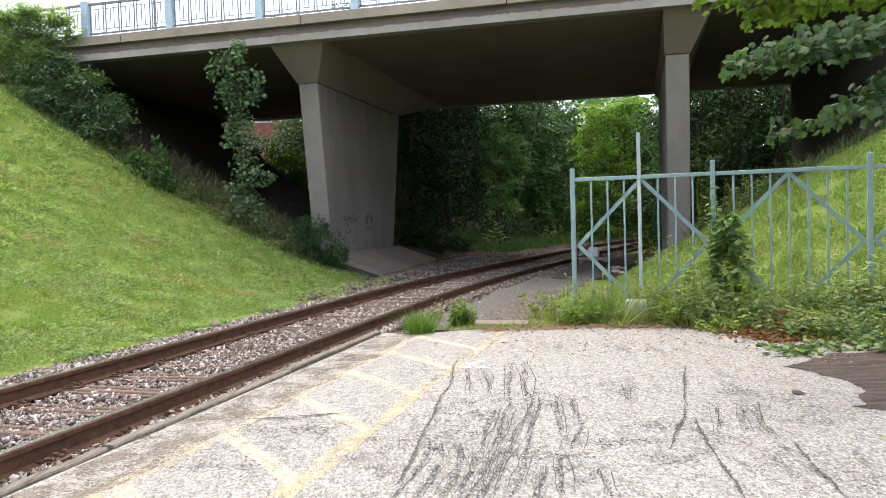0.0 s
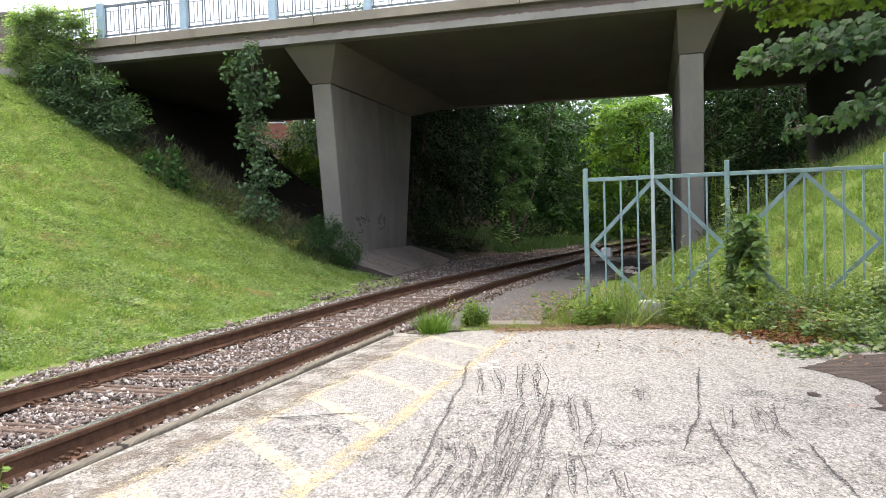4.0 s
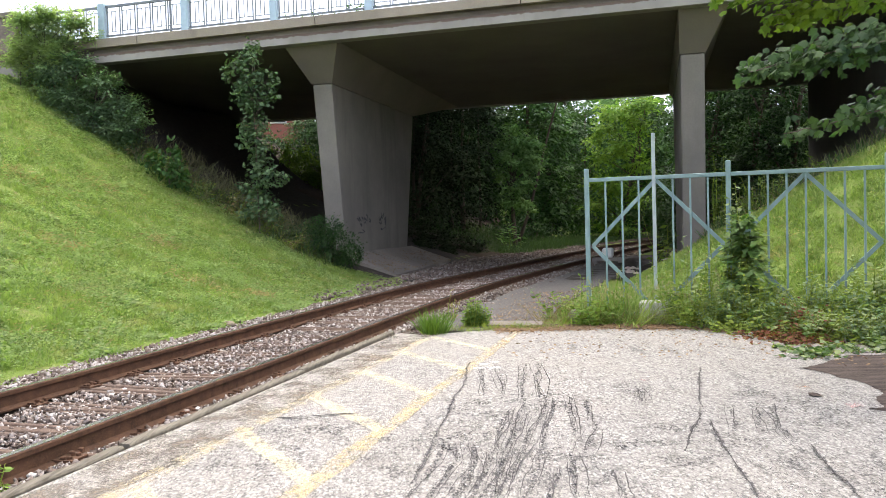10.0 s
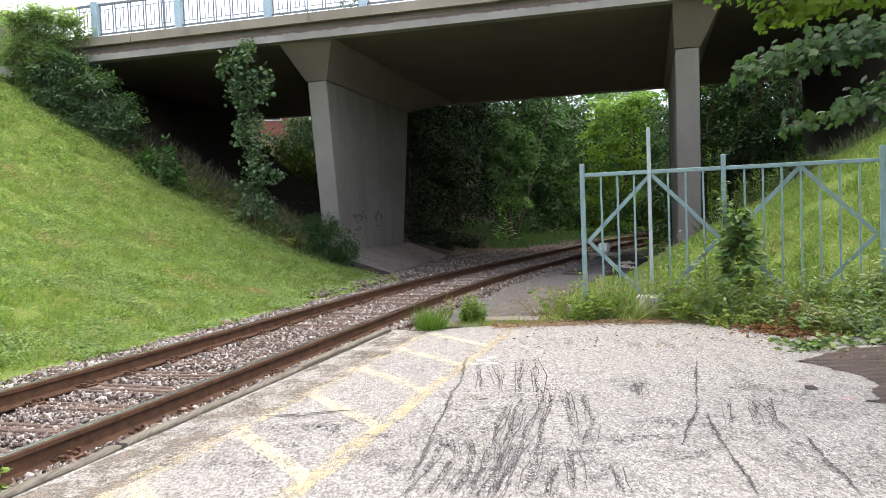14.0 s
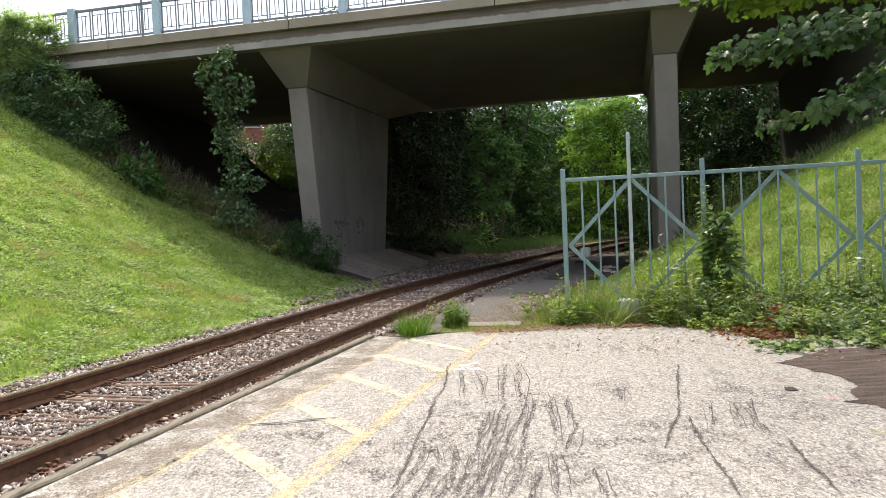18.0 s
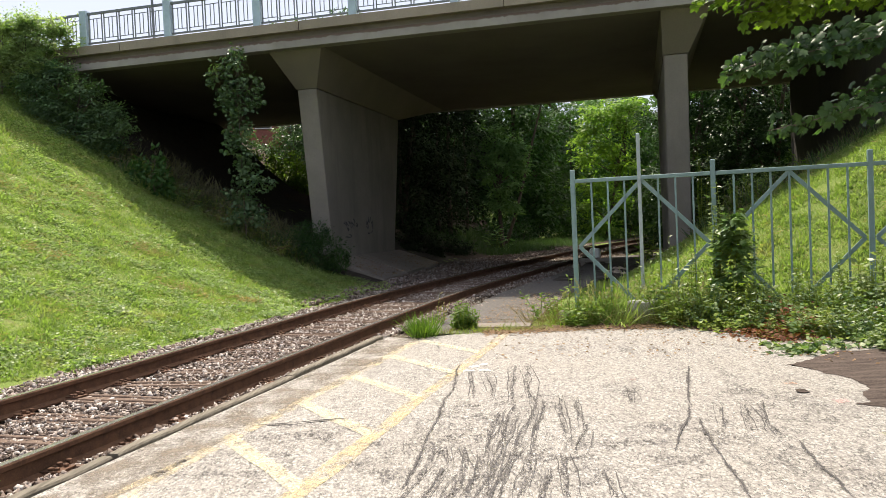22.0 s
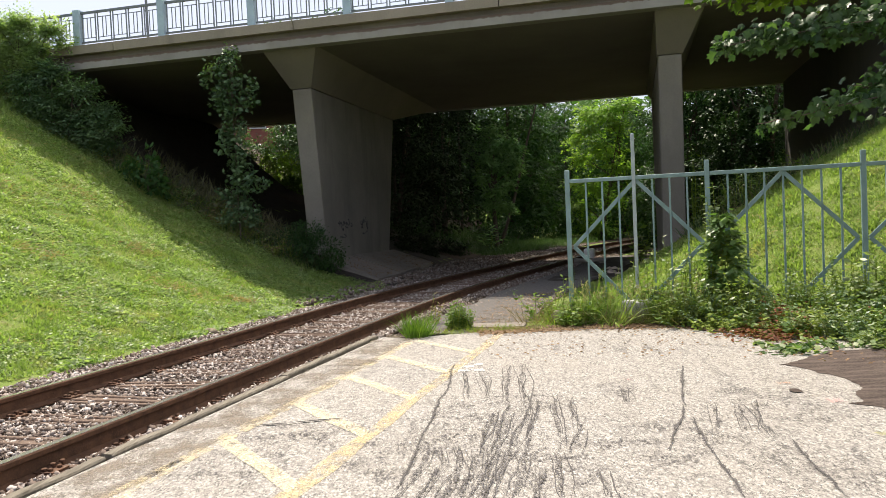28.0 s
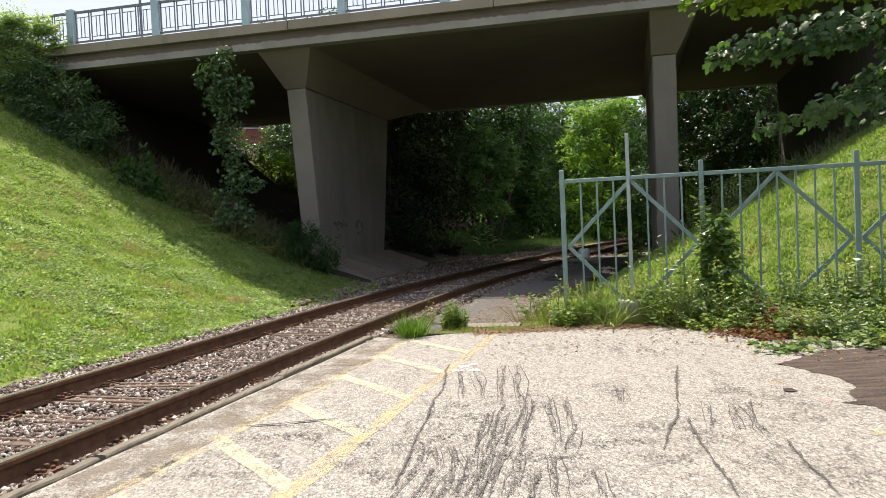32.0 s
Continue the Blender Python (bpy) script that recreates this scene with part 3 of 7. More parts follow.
def make_planks():
    s = 12.4
    k = 0
    while s < 33.8:
        ln = 2.4
        o = 0.02 * math.sin(k * 2.1)
        bm = bmesh.new()
        n = 9
        prev = None
        for i in range(n):
            ss = s + (ln - 0.03) * i / (n - 1)
            w = 0.012 * noise.noise((ss * 4, k, 0))
            zt = 0.016 + 0.012 * noise.noise((ss * 3, k, 5)) + 0.01 * math.sin(k)
            row = [bm.verts.new(on_track(ss, a, z)) for a, z in ((1.02 + o + w, -0.1), (1.02 + o + w, zt - 0.012), (1.03 + o + w, zt), (1.095 + o + w, zt), (1.105 + o + w, zt - 0.012), (1.105 + o + w, -0.1))]
            if prev:
                for j in range(5):
                    bm.faces.new((prev[j], row[j], row[j + 1], prev[j + 1]))
            else:
                bm.faces.new(row)
            prev = row
        bm.faces.new(prev[::-1])
        bmesh.ops.recalc_face_normals(bm, faces=bm.faces)
        tagged(part("timber_kerb", bm, M_PLANK), "grey weathered timber baulk edging the yard", "kerb", "timber kerbs beside the track")
        s += ln
        k += 1


make_planks()


# ---------- bridge ----------
def quad_solid(bm, lower, upper):
    """A solid between two rings of points."""
    a = [bm.verts.new(p) for p in lower]
    b = [bm.verts.new(p) for p in upper]
    n = len(a)
    bm.faces.new(a[::-1])
    bm.faces.new(b)
    for i in range(n):
        bm.faces.new((a[i], a[(i + 1) % n], b[(i + 1) % n], b[i]))


def ubox(bm, u0, u1, v0, v1, z0, z1):
    quad_solid(bm, [bp(u0, v0, z0), bp(u1, v0, z0), bp(u1, v1, z0), bp(u0, v1, z0)], [bp(u0, v0, z1), bp(u1, v0, z1), bp(u1, v1, z1), bp(u0, v1, z1)])


UL, UR = -16.3, 5.0  # the two abutments


def make_bridge():
    bridge = empty("road_bridge")
    tagged(bridge, "grey concrete road bridge over a single railway track", "bridge")
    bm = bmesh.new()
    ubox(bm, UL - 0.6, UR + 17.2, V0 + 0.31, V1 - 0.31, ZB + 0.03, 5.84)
    part("deck", bm, M_CONC, bridge, "concrete deck toned darker than the piers")
    for v, sg in ((V0, 1), (V1, -1)):
        bm = bmesh.new()
        a, b = sorted((v, v + sg * 0.30))
        ubox(bm, UL - 0.6, UR + 17.2, a, b, ZB, ZB + 0.215)
        part("edge_beam", bm, M_EDGE, bridge, "pale concrete edge beam with peeling rim")
        bm = bmesh.new()
        a, b = sorted((v + sg * 0.13, v + sg * 0.3))
        ubox(bm, UL - 0.6, UR + 17.2, a, b, ZB + 0.218, 5.912)
        part("fascia_band", bm, M_STAIN, bridge, "recessed brown stained fascia")
        u = UL - 0.6
        while u < UR + 17.2:
            bm = bmesh.new()
            a, b = sorted((v - sg * 0.05, v + sg * 0.38))
            ubox(bm, u + 0.01, u + 4.74, a, b, 5.915, 6.125)
            bmesh.ops.recalc_face_normals(bm, faces=bm.faces)
            part("coping", bm, M_COPE, bridge, "yellowish concrete coping slab")
            u += 4.75
    for u0, u1, zb, fl, fr in ((-8.07, -7.57, -0.2, 0.28, 0.6), (0.62, 1.12, -0.2, 0.06, 0.45)):
        bm = bmesh.new()
        quad_solid(bm, [bp(u0, 18.28, zb), bp(u1, 18.28, zb), bp(u1, 23.0, zb), bp(u0, 23.0, zb)],
                   [bp(u0, 17.6, 4.8), bp(u1, 17.6, 4.8), bp(u1, 24.2, 4.8), bp(u0, 24.2, 4.8)])
        bmesh.ops.bevel(bm, geom=bm.edges[:], offset=0.02, segments=1, affect="EDGES")
        part("pier", bm, M_PIER, bridge, "tapered grey concrete pier")
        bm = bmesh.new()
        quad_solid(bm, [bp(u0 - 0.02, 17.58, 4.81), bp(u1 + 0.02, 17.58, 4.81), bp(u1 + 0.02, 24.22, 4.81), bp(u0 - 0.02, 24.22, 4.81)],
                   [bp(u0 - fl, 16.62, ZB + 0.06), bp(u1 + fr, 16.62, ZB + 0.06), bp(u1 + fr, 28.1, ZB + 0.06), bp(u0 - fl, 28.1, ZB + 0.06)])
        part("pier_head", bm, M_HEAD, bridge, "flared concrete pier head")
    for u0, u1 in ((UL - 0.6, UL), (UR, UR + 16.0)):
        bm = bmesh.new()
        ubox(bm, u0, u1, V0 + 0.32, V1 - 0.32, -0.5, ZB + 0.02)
        part("abutment", bm, M_ABUT, bridge, "concrete abutment coloured dark for the deep shade")
    # road on the deck and on the embankments
    bm = bmesh.new()
    ubox(bm, -60, 60, V0 + 0.45, V1 - 0.45, 5.85, 6.06)
    tagged(part("road", bm, M_TAR), "dark asphalt road over the bridge", "road", kind="structure")
    return bridge


make_bridge()


def make_railing(v, name_label):
    rail = empty("bridge_railing")
    tagged(rail, name_label, "railing", "railings of the bridge")
    post_me, bar_cache = None, {}
    z0, z1 = 6.125, 7.02

    def bar(u0, u1, za, zb, w, nm, mat):
        key = (round(u1 - u0, 3), round(zb - za, 3), w, nm)
        if key not in bar_cache:
            bm = bmesh.new()
            quad_solid(bm, [bp(0, -w, 0), bp(u1 - u0, -w, 0), bp(u1 - u0, w, 0), bp(0, w, 0)], [bp(0, -w, zb - za), bp(u1 - u0, -w, zb - za), bp(u1 - u0, w, zb - za), bp(0, w, zb - za)])
            me = bpy.data.meshes.new(nm)
            bm.to_mesh(me)
            bm.free()
            bar_cache[key] = me
        ob = mesh_part(nm, bar_cache[key], mat, rail)
        ob.location = bp(u0, v, za)
        return ob

    for k in range(-1, 10):
        u = -13.23 + 2.37 * k
        bar(u - 0.09, u + 0.09, z0, z1, 0.09, "railing_post", M_POST)
        a, b = u + 0.09, u + 2.37 - 0.09
        bar(a, b, z1 - 0.10, z1 - 0.045, 0.025, "top_rail", M_BARS)
        bar(a, b, z0 + 0.075, z0 + 0.115, 0.02, "bottom_rail", M_BARS)
        n = 5
        w = (b - a) / n
        for i in range(n):
            c = a + i * w
            if i:
                bar(c - 0.045, c - 0.022, z0 + 0.115, z1 - 0.1, 0.012, "upright", M_BARS)
            bar(c + 0.022, c + 0.045, z0 + 0.115, z1 - 0.1, 0.012, "upright", M_BARS)
            l, r = c + 0.045, c + w - 0.045
            bar(l, r, z1 - 0.21, z1 - 0.195, 0.008, "crosspiece", M_BARS)
            bar(l, r, z0 + 0.19, z0 + 0.205, 0.008, "crosspiece", M_BARS)
            for t in (0.36, 0.64):
                c2 = l + (r - l) * t
                bar(c2 - 0.008, c2 + 0.008, z0 + 0.205, z1 - 0.21, 0.008, "baluster", M_BARS)


make_railing(V0 + 0.12, "pale blue and grey steel railing along the bridge edge")
make_railing(V1 - 0.12, "pale blue and grey steel railing on the far bridge edge")


# ---------- gate ----------
GATE_A, GATE_D = Vector((1.93, 10.2, 0)), Vector((0.943, -0.333, 0)).normalized()
PANEL = 1.76


def make_gate():
    gate = empty("metal_gate", Matrix.Translation(GATE_A) @ pose(0, 0, 0, 0, 0, math.degrees(math.atan2(GATE_D.y, GATE_D.x))))
    tagged(gate, "blue-green painted steel gate overgrown with weeds", "gate")
    cache = {}

    def bar(nm, p, q, w, t, mat=M_GATE, label=""):
        """A bar between two points (x along the gate, z up), w wide and t deep."""
        d = Vector((q[0] - p[0], 0, q[1] - p[1]))
        key = (round(d.length, 3), w, t, nm)
        if key not in cache:
            bm = bmesh.new()
            box(bm, (-w / 2, -t / 2, 0), (w / 2, t / 2, d.length), None, min(w, t) * 0.12)
            me = bpy.data.meshes.new(nm)
            bm.to_mesh(me)
            bm.free()
            cache[key] = me
        ob = mesh_part(nm, cache[key], mat, gate, label)
        ob.matrix_basis = Matrix.Translation((p[0], 0.0, p[1])) @ pose(0, 0, 0, 0, math.degrees(math.atan2(d.x, d.z)), 0)
        return ob

    zt, zl = 1.83, 0.32
    for k in range(4):
        x = PANEL * k
        bar("gate_post", (x, -0.1), (x, 2.0 if k else 1.98), 0.06, 0.06)
    for k in range(3):
        a, b = PANEL * k + 0.03, PANEL * (k + 1) - 0.03
        bar("top_rail", (a, zt), (b, zt), 0.05, 0.04)
        bar("bottom_rail", (a, zl - 0.25), (b, zl - 0.25), 0.04, 0.04)
        for i in range(1, 8):
            x = a + (b - a) * i / 8
            if k == 0 and i == 4:
                continue
            bar("upright", (x, zl - 0.24), (x, zt - 0.02), 0.024, 0.024)
        mid, zm = (a + b) / 2, 0.5 * (zt + zl) - 0.12
        for p, q in (((mid, zt - 0.03), (a + 0.03, zm)), ((mid, zt - 0.03), (b - 0.03, zm)), ((a + 0.03, zm), (mid, zl - 0.22)), ((b - 0.03, zm), (mid, zl - 0.22))):
            ob = bar("diamond_brace", p, q, 0.05, 0.02)
            ob.location.y = 0.026
    pole = bar("lock_pole", (PANEL / 2 - 0.02, 0.0), (PANEL / 2 - 0.02, 2.40), 0.045, 0.045, M_GALV, "pale galvanised upright pole")
    return gate


make_gate()


# ---------- foliage ----------
RNG = np.random.default_rng(11)
MAPLE_HALF = [(0.0, 0.0), (0.15, -0.07), (0.42, 0.0), (0.31, 0.15), (0.58, 0.34), (0.40, 0.40), (0.47, 0.64), (0.22, 0.55), (0.15, 0.74), (0.0, 1.0)]


def leaf_maple():
    out = MAPLE_HALF + [(-x, y) for x, y in MAPLE_HALF[-2:0:-1]]
    co = [(x, y, -0.22 * abs(x) - 0.12 * y * y) for x, y in out] + [(0, 0.38, 0.0)]
    n = len(out)
    return np.array(co), [(i, (i + 1) % n, n) for i in range(n)]


def leaf_plain(w=0.27):
    return np.array([(0, 0, 0), (w, 0.4, -0.10), (0, 1, -0.16), (-w, 0.4, -0.10)], float), [(0, 1, 2), (0, 2, 3)]


def leaf_blade(w=0.06, bend=0.35):
    return np.array([(-w, 0, 0), (w, 0, 0), (w * 0.7, 0.55, -bend * 0.3), (-w * 0.7, 0.55, -bend * 0.3), (0, 1, -bend)], float), [(0, 1, 2), (0, 2, 3), (3, 2, 4)]


def scatter(name, places, axes, normals, sizes, template):
    """One mesh of many leaves: each stands at its place, points along its axis and faces its normal."""
    co, faces = template
    P, A, N = np.asarray(places, float), np.asarray(axes, float), np.asarray(normals, float)
    A = A / (np.linalg.norm(A, axis=1, keepdims=True) + 1e-9)
    X = np.cross(A, N)
    X /= np.linalg.norm(X, axis=1, keepdims=True) + 1e-9
    Z = np.cross(X, A)
    S = np.asarray(sizes, float)[:, None, None]
    V = P[:, None, :] + S * (co[None, :, 0:1] * X[:, None, :] + co[None, :, 1:2] * A[:, None, :] + co[None, :, 2:3] * Z[:, None, :])
    n, k = len(P), len(co)
    F = (np.array(faces)[None] + (np.arange(n) * k)[:, None, None]).reshape(-1, 3)
    me = bpy.data.meshes.new(name)
    me.vertices.add(n * k)
    me.vertices.foreach_set("co", V.reshape(-1).astype(np.float32))
    me.loops.add(F.size)
    me.loops.foreach_set("vertex_index", F.reshape(-1).astype(np.int32))
    me.polygons.add(len(F))
    me.polygons.foreach_set("loop_start", np.arange(0, F.size, 3, dtype=np.int32))
    me.update(calc_edges=True)
    return me


def unit(n):
    v = RNG.normal(size=(n, 3))
    return v / np.linalg.norm(v, axis=1, keepdims=True)


def crown_points(lumps, n, clump=16, spread=0.16, shell=0.5):
    """Leaf places in clumps near the outsides of several ellipsoids, with their outward directions."""
    lumps = np.array(lumps, float)
    vol = (lumps[:, 3] * lumps[:, 4] * lumps[:, 5]) ** (2 / 3)
    m = max(1, n // clump)
    pick = RNG.choice(len(lumps), m, p=vol / vol.sum())
    d = unit(m)
    r = RNG.uniform(shell, 1.08, (m, 1)) ** 0.7
    c = lumps[pick, :3] + d * r * lumps[pick, 3:6]
    size = lumps[pick, 3:6].mean(1, keepdims=True)
    P = np.repeat(c, clump, 0) + RNG.normal(size=(m * clump, 3)) * np.repeat(size, clump, 0) * spread
    out = np.repeat(d, clump, 0) + RNG.normal(size=(m * clump, 3)) * 0.6
    return P, out


def crown_mesh(name, lumps, n, size, template, clump=16, spread=0.16, shell=0.5, droop=0.35, keep=None, tumble=0.45):
    P, out = crown_points(lumps, n, clump, spread, shell)
    if keep is not None:
        ok = keep(P)
        P, out = P[ok], out[ok]
    m = len(P)
    A = out + RNG.normal(size=(m, 3)) * 0.5 - np.array([0, 0, droop])
    N = out * 0.5 + np.array([0, 0, 1.0]) + RNG.normal(size=(m, 3)) * tumble
    return scatter(name, P, A, N, RNG.uniform(0.65, 1.25, m) * size, template)


def spray_mesh(name, lumps, boughs, per, size, length, template, sag=0.35, rise=0.0, shell=0.55, flat=0.4):
    """A crown of leafy sprays: each bough carries its leaves on both sides of a drooping twig."""
    L = np.array(lumps, float)
    area = (L[:, 3] * L[:, 4] * L[:, 5]) ** (2 / 3)
    pick = RNG.choice(len(L), boughs, p=area / area.sum())
    d = unit(boughs)
    c = L[pick, :3] + d * RNG.uniform(shell, 1.0, (boughs, 1)) * L[pick, 3:6]
    a = d * np.array([1, 1, 0.55]) + np.array([0, 0, rise]) + RNG.normal(0, 0.25, (boughs, 3))
    a /= np.linalg.norm(a, axis=1, keepdims=True)
    side = np.cross(a, np.array([0, 0, 1.0]) + RNG.normal(0, 0.2, (boughs, 3)))
    side /= np.linalg.norm(side, axis=1, keepdims=True) + 1e-9
    ln = length * RNG.uniform(0.6, 1.25, (boughs, 1))
    P, A, N = [], [], []
    for i in range(per):
        t = (i + 0.5) / per
        sg = 1 if i % 2 else -1
        reach = RNG.uniform(0.05, 0.42, (boughs, 1)) * (1.1 - 0.7 * t)
        p = c + a * ln * (t - 0.45) + side * sg * reach * ln - np.array([0, 0, 1.0]) * sag * ln * t * t + RNG.normal(0, 0.07, (boughs, 3)) * ln
        P.append(p)
        A.append(a * (0.5 + 0.5 * t) + side * sg * 0.8 - np.array([0, 0, 0.35]) + RNG.normal(0, 0.25, (boughs, 3)))
        N.append(np.array([0, 0, 1.0]) + d * 0.55 + RNG.normal(0, flat, (boughs, 3)))
    n = boughs * per
    return scatter(name, np.concatenate(P), np.concatenate(A), np.concatenate(N), RNG.uniform(0.6, 1.25, n) * size, template)


def bend_tube(bm, p, q, r0, r1, sag=0.0, sides=6, n=6, wob=0.05):
    p, q = Vector(p), Vector(q)
    ln = (q - p).length
    pts = []
    for i in range(n + 1):
        t = i / n
        o = noise.noise_vector(p * 3.7 + Vector((t * 2, 0, 0))) * wob * ln * math.sin(math.pi * t)
        pts.append(p.lerp(q, t) + o + Vector((0, 0, -sag * math.sin(math.pi * t))))
    tube(bm, pts, [r0 + (r1 - r0) * i / n for i in range(n + 1)], sides)
    return pts


def tree(name, label, base, lumps, leaves, size, mat, trunk_r=0.12, template=None, category="tree", clump=16, spread=0.16, shell=0.5, stems=1, group="", droop=0.35, keep=None, tumble=0.45, spray=None):
    """A woody plant: stems, a limb to each lump of the crown, and the crown of many leaves. Lumps are relative to the base."""
    ob = empty(name, Matrix.Translation(base))
    tagged(ob, label, category, group)
    tops = sorted(lumps, key=lambda l: -l[2])
    for k in range(stems):
        bm = bmesh.new()
        top = tops[k % len(tops)]
        st = (0.12 * k * (-1) ** k, 0.05 * k, -0.25)
        bend_tube(bm, st, (top[0], top[1], top[2]), trunk_r, trunk_r * 0.25, 0, 7, 8)
        part("trunk", bm, M_BARK, ob, smooth=True)
    for l in lumps[:10]:
        bm = bmesh.new()
        h = max(0.15, l[2] - 1.1 * l[5])
        f = min(1.0, h / max(0.3, tops[0][2]))
        bend_tube(bm, (tops[0][0] * f, tops[0][1] * f, h * 0.85), (l[0], l[1], l[2] + 0.3 * l[5]), trunk_r * 0.45, trunk_r * 0.1, -0.1 * l[5], 5, 5)
        part("limb", bm, M_BARK, ob, smooth=True)
    if spray:
        per, length, sag, rise = spray
        me = spray_mesh("crown", lumps, leaves // per, per, size, length, template or leaf_plain(), sag, rise, shell)
    else:
        me = crown_mesh("crown", lumps, leaves, size, template or leaf_plain(), clump, spread, shell, droop, keep, tumble)
    mesh_part("crown", me, mat, ob)["kind"] = "stuff"
    return ob


def gz(x, y):
    return float(height(np.array([x]), np.array([y]))[0])


# left of the track, in front of the bridge
def left_plants():
    def lumps(rows, flat=0.8):
        return [(a, 0.12 * math.sin(7 * b), b, r, r * 0.7, r * flat) for a, b, r in rows]

    x, y = -8.86, 18.95
    tree("shrub", "dark green shrub drooping beside the bridge end", (x, y, gz(x, y) - 0.66),
         lumps([(-0.66, 1.91, 0.52), (-0.02, 2.16, 0.45), (0.57, 1.65, 0.49), (-0.21, 1.34, 0.57), (1.02, 1.15, 0.47), (1.35, 0.79, 0.35), (0.45, 0.97, 0.57), (-0.49, 1.15, 0.39), (0.84, 0.54, 0.46), (0.02, 0.64, 0.42), (1.14, 0.37, 0.31), (0.31, 0.24, 0.41), (1.67, 0.65, 0.16), (0.98, 1.6, 0.19)], 0.55),
         21000, 0.08, L_SHRUB, 0.03, category="shrub", stems=4, shell=0.3, template=leaf_plain(0.26), spray=(24, 0.5, 0.4, 0.1))
    x, y = -10.32, 19.24
    tree("shrub", "light green leafy shrub beside the bridge railing", (x, y, gz(x, y) - 0.8),
         lumps([(0.11, 2.4, 0.41), (0.74, 2.5, 0.45), (1.37, 2.34, 0.45), (1.66, 1.98, 0.27), (0.01, 1.91, 0.37), (0.92, 1.94, 0.47), (-0.2, 1.44, 0.26), (0.48, 1.69, 0.37), (0.5, 2.1, 0.45), (0.95, 1.5, 0.42), (0.1, 1.65, 0.4), (0.1, 1.3, 0.34), (0.6, 1.1, 0.34), (-0.2, 0.9, 0.25), (0.4, 0.6, 0.25)]),
         22000, 0.085, L_BANKSHRUB, 0.025, category="shrub", stems=3, shell=0.0, template=leaf_plain(0.22), spray=(16, 0.4, 0.2, 0.5))
    x, y = -4.25, 17.85
    tree("sapling", "slender young maple grown up against the bridge edge", (x, y, gz(x, y) - 0.25),
         lumps([(-0.01, 4.57, 0.17), (-0.01, 4.31, 0.22), (-0.35, 4.19, 0.21), (-0.59, 4.02, 0.14), (-0.7, 3.89, 0.11), (-0.27, 3.88, 0.22), (0.04, 3.94, 0.22), (0.33, 3.88, 0.17), (0.45, 3.65, 0.16), (0.2, 3.58, 0.21), (-0.16, 3.56, 0.22), (-0.41, 3.62, 0.16), (-0.33, 3.36, 0.18), (-0.04, 3.22, 0.21), (0.23, 3.32, 0.16), (0.46, 3.34, 0.12), (-0.15, 2.96, 0.21), (0.09, 2.88, 0.17), (-0.32, 2.76, 0.14), (-0.04, 2.62, 0.2), (-0.23, 2.39, 0.2), (0.06, 2.31, 0.18), (-0.1, 2.08, 0.21), (0.15, 1.91, 0.2), (-0.04, 1.74, 0.21), (0.32, 1.65, 0.17), (0.08, 1.42, 0.22), (0.52, 1.43, 0.14), (-0.14, 1.14, 0.2), (0.17, 1.05, 0.24), (-0.08, 0.74, 0.24), (0.37, 0.76, 0.18), (0.65, 1.56, 0.12), (-0.29, 1.35, 0.13)], 0.75),
         2300, 0.088, L_SAPLING, 0.022, leaf_maple(), "sapling", clump=5, spread=0.4, shell=0.2, droop=0.8)
    x, y = -6.45, 18.2
    tree("shrub", "small leafy shrub at the edge of the mown bank", (x, y, gz(x, y) - 0.05),
         [(0, 0, 0.45, 0.4, 0.35, 0.35), (-0.15, 0, 0.8, 0.25, 0.2, 0.2), (0.2, 0, 0.75, 0.2, 0.2, 0.2), (0.3, 0, 0.25, 0.3, 0.3, 0.2), (0.1, 0, 1.05, 0.12, 0.12, 0.12), (-0.4, 0, 0.6, 0.15, 0.15, 0.12)], 380, 0.14, L_TREE, 0.015, leaf_plain(0.33), "shrub", clump=6, spread=0.25)
    x, y = -2.78, 18.2
    tree("shrub", "low dark evergreen shrub at the foot of the pier", (x, y, gz(x, y) - 0.05),
         [(-0.3, 0, 0.5, 0.6, 0.5, 0.45), (0.3, -0.1, 0.35, 0.5, 0.45, 0.4), (0.0, 0, 0.75, 0.4, 0.35, 0.3), (0.6, -0.2, 0.15, 0.3, 0.3, 0.25)], 6500, 0.06, L_THICK, 0.03, None, "shrub", stems=3, spread=0.16)


left_plants()


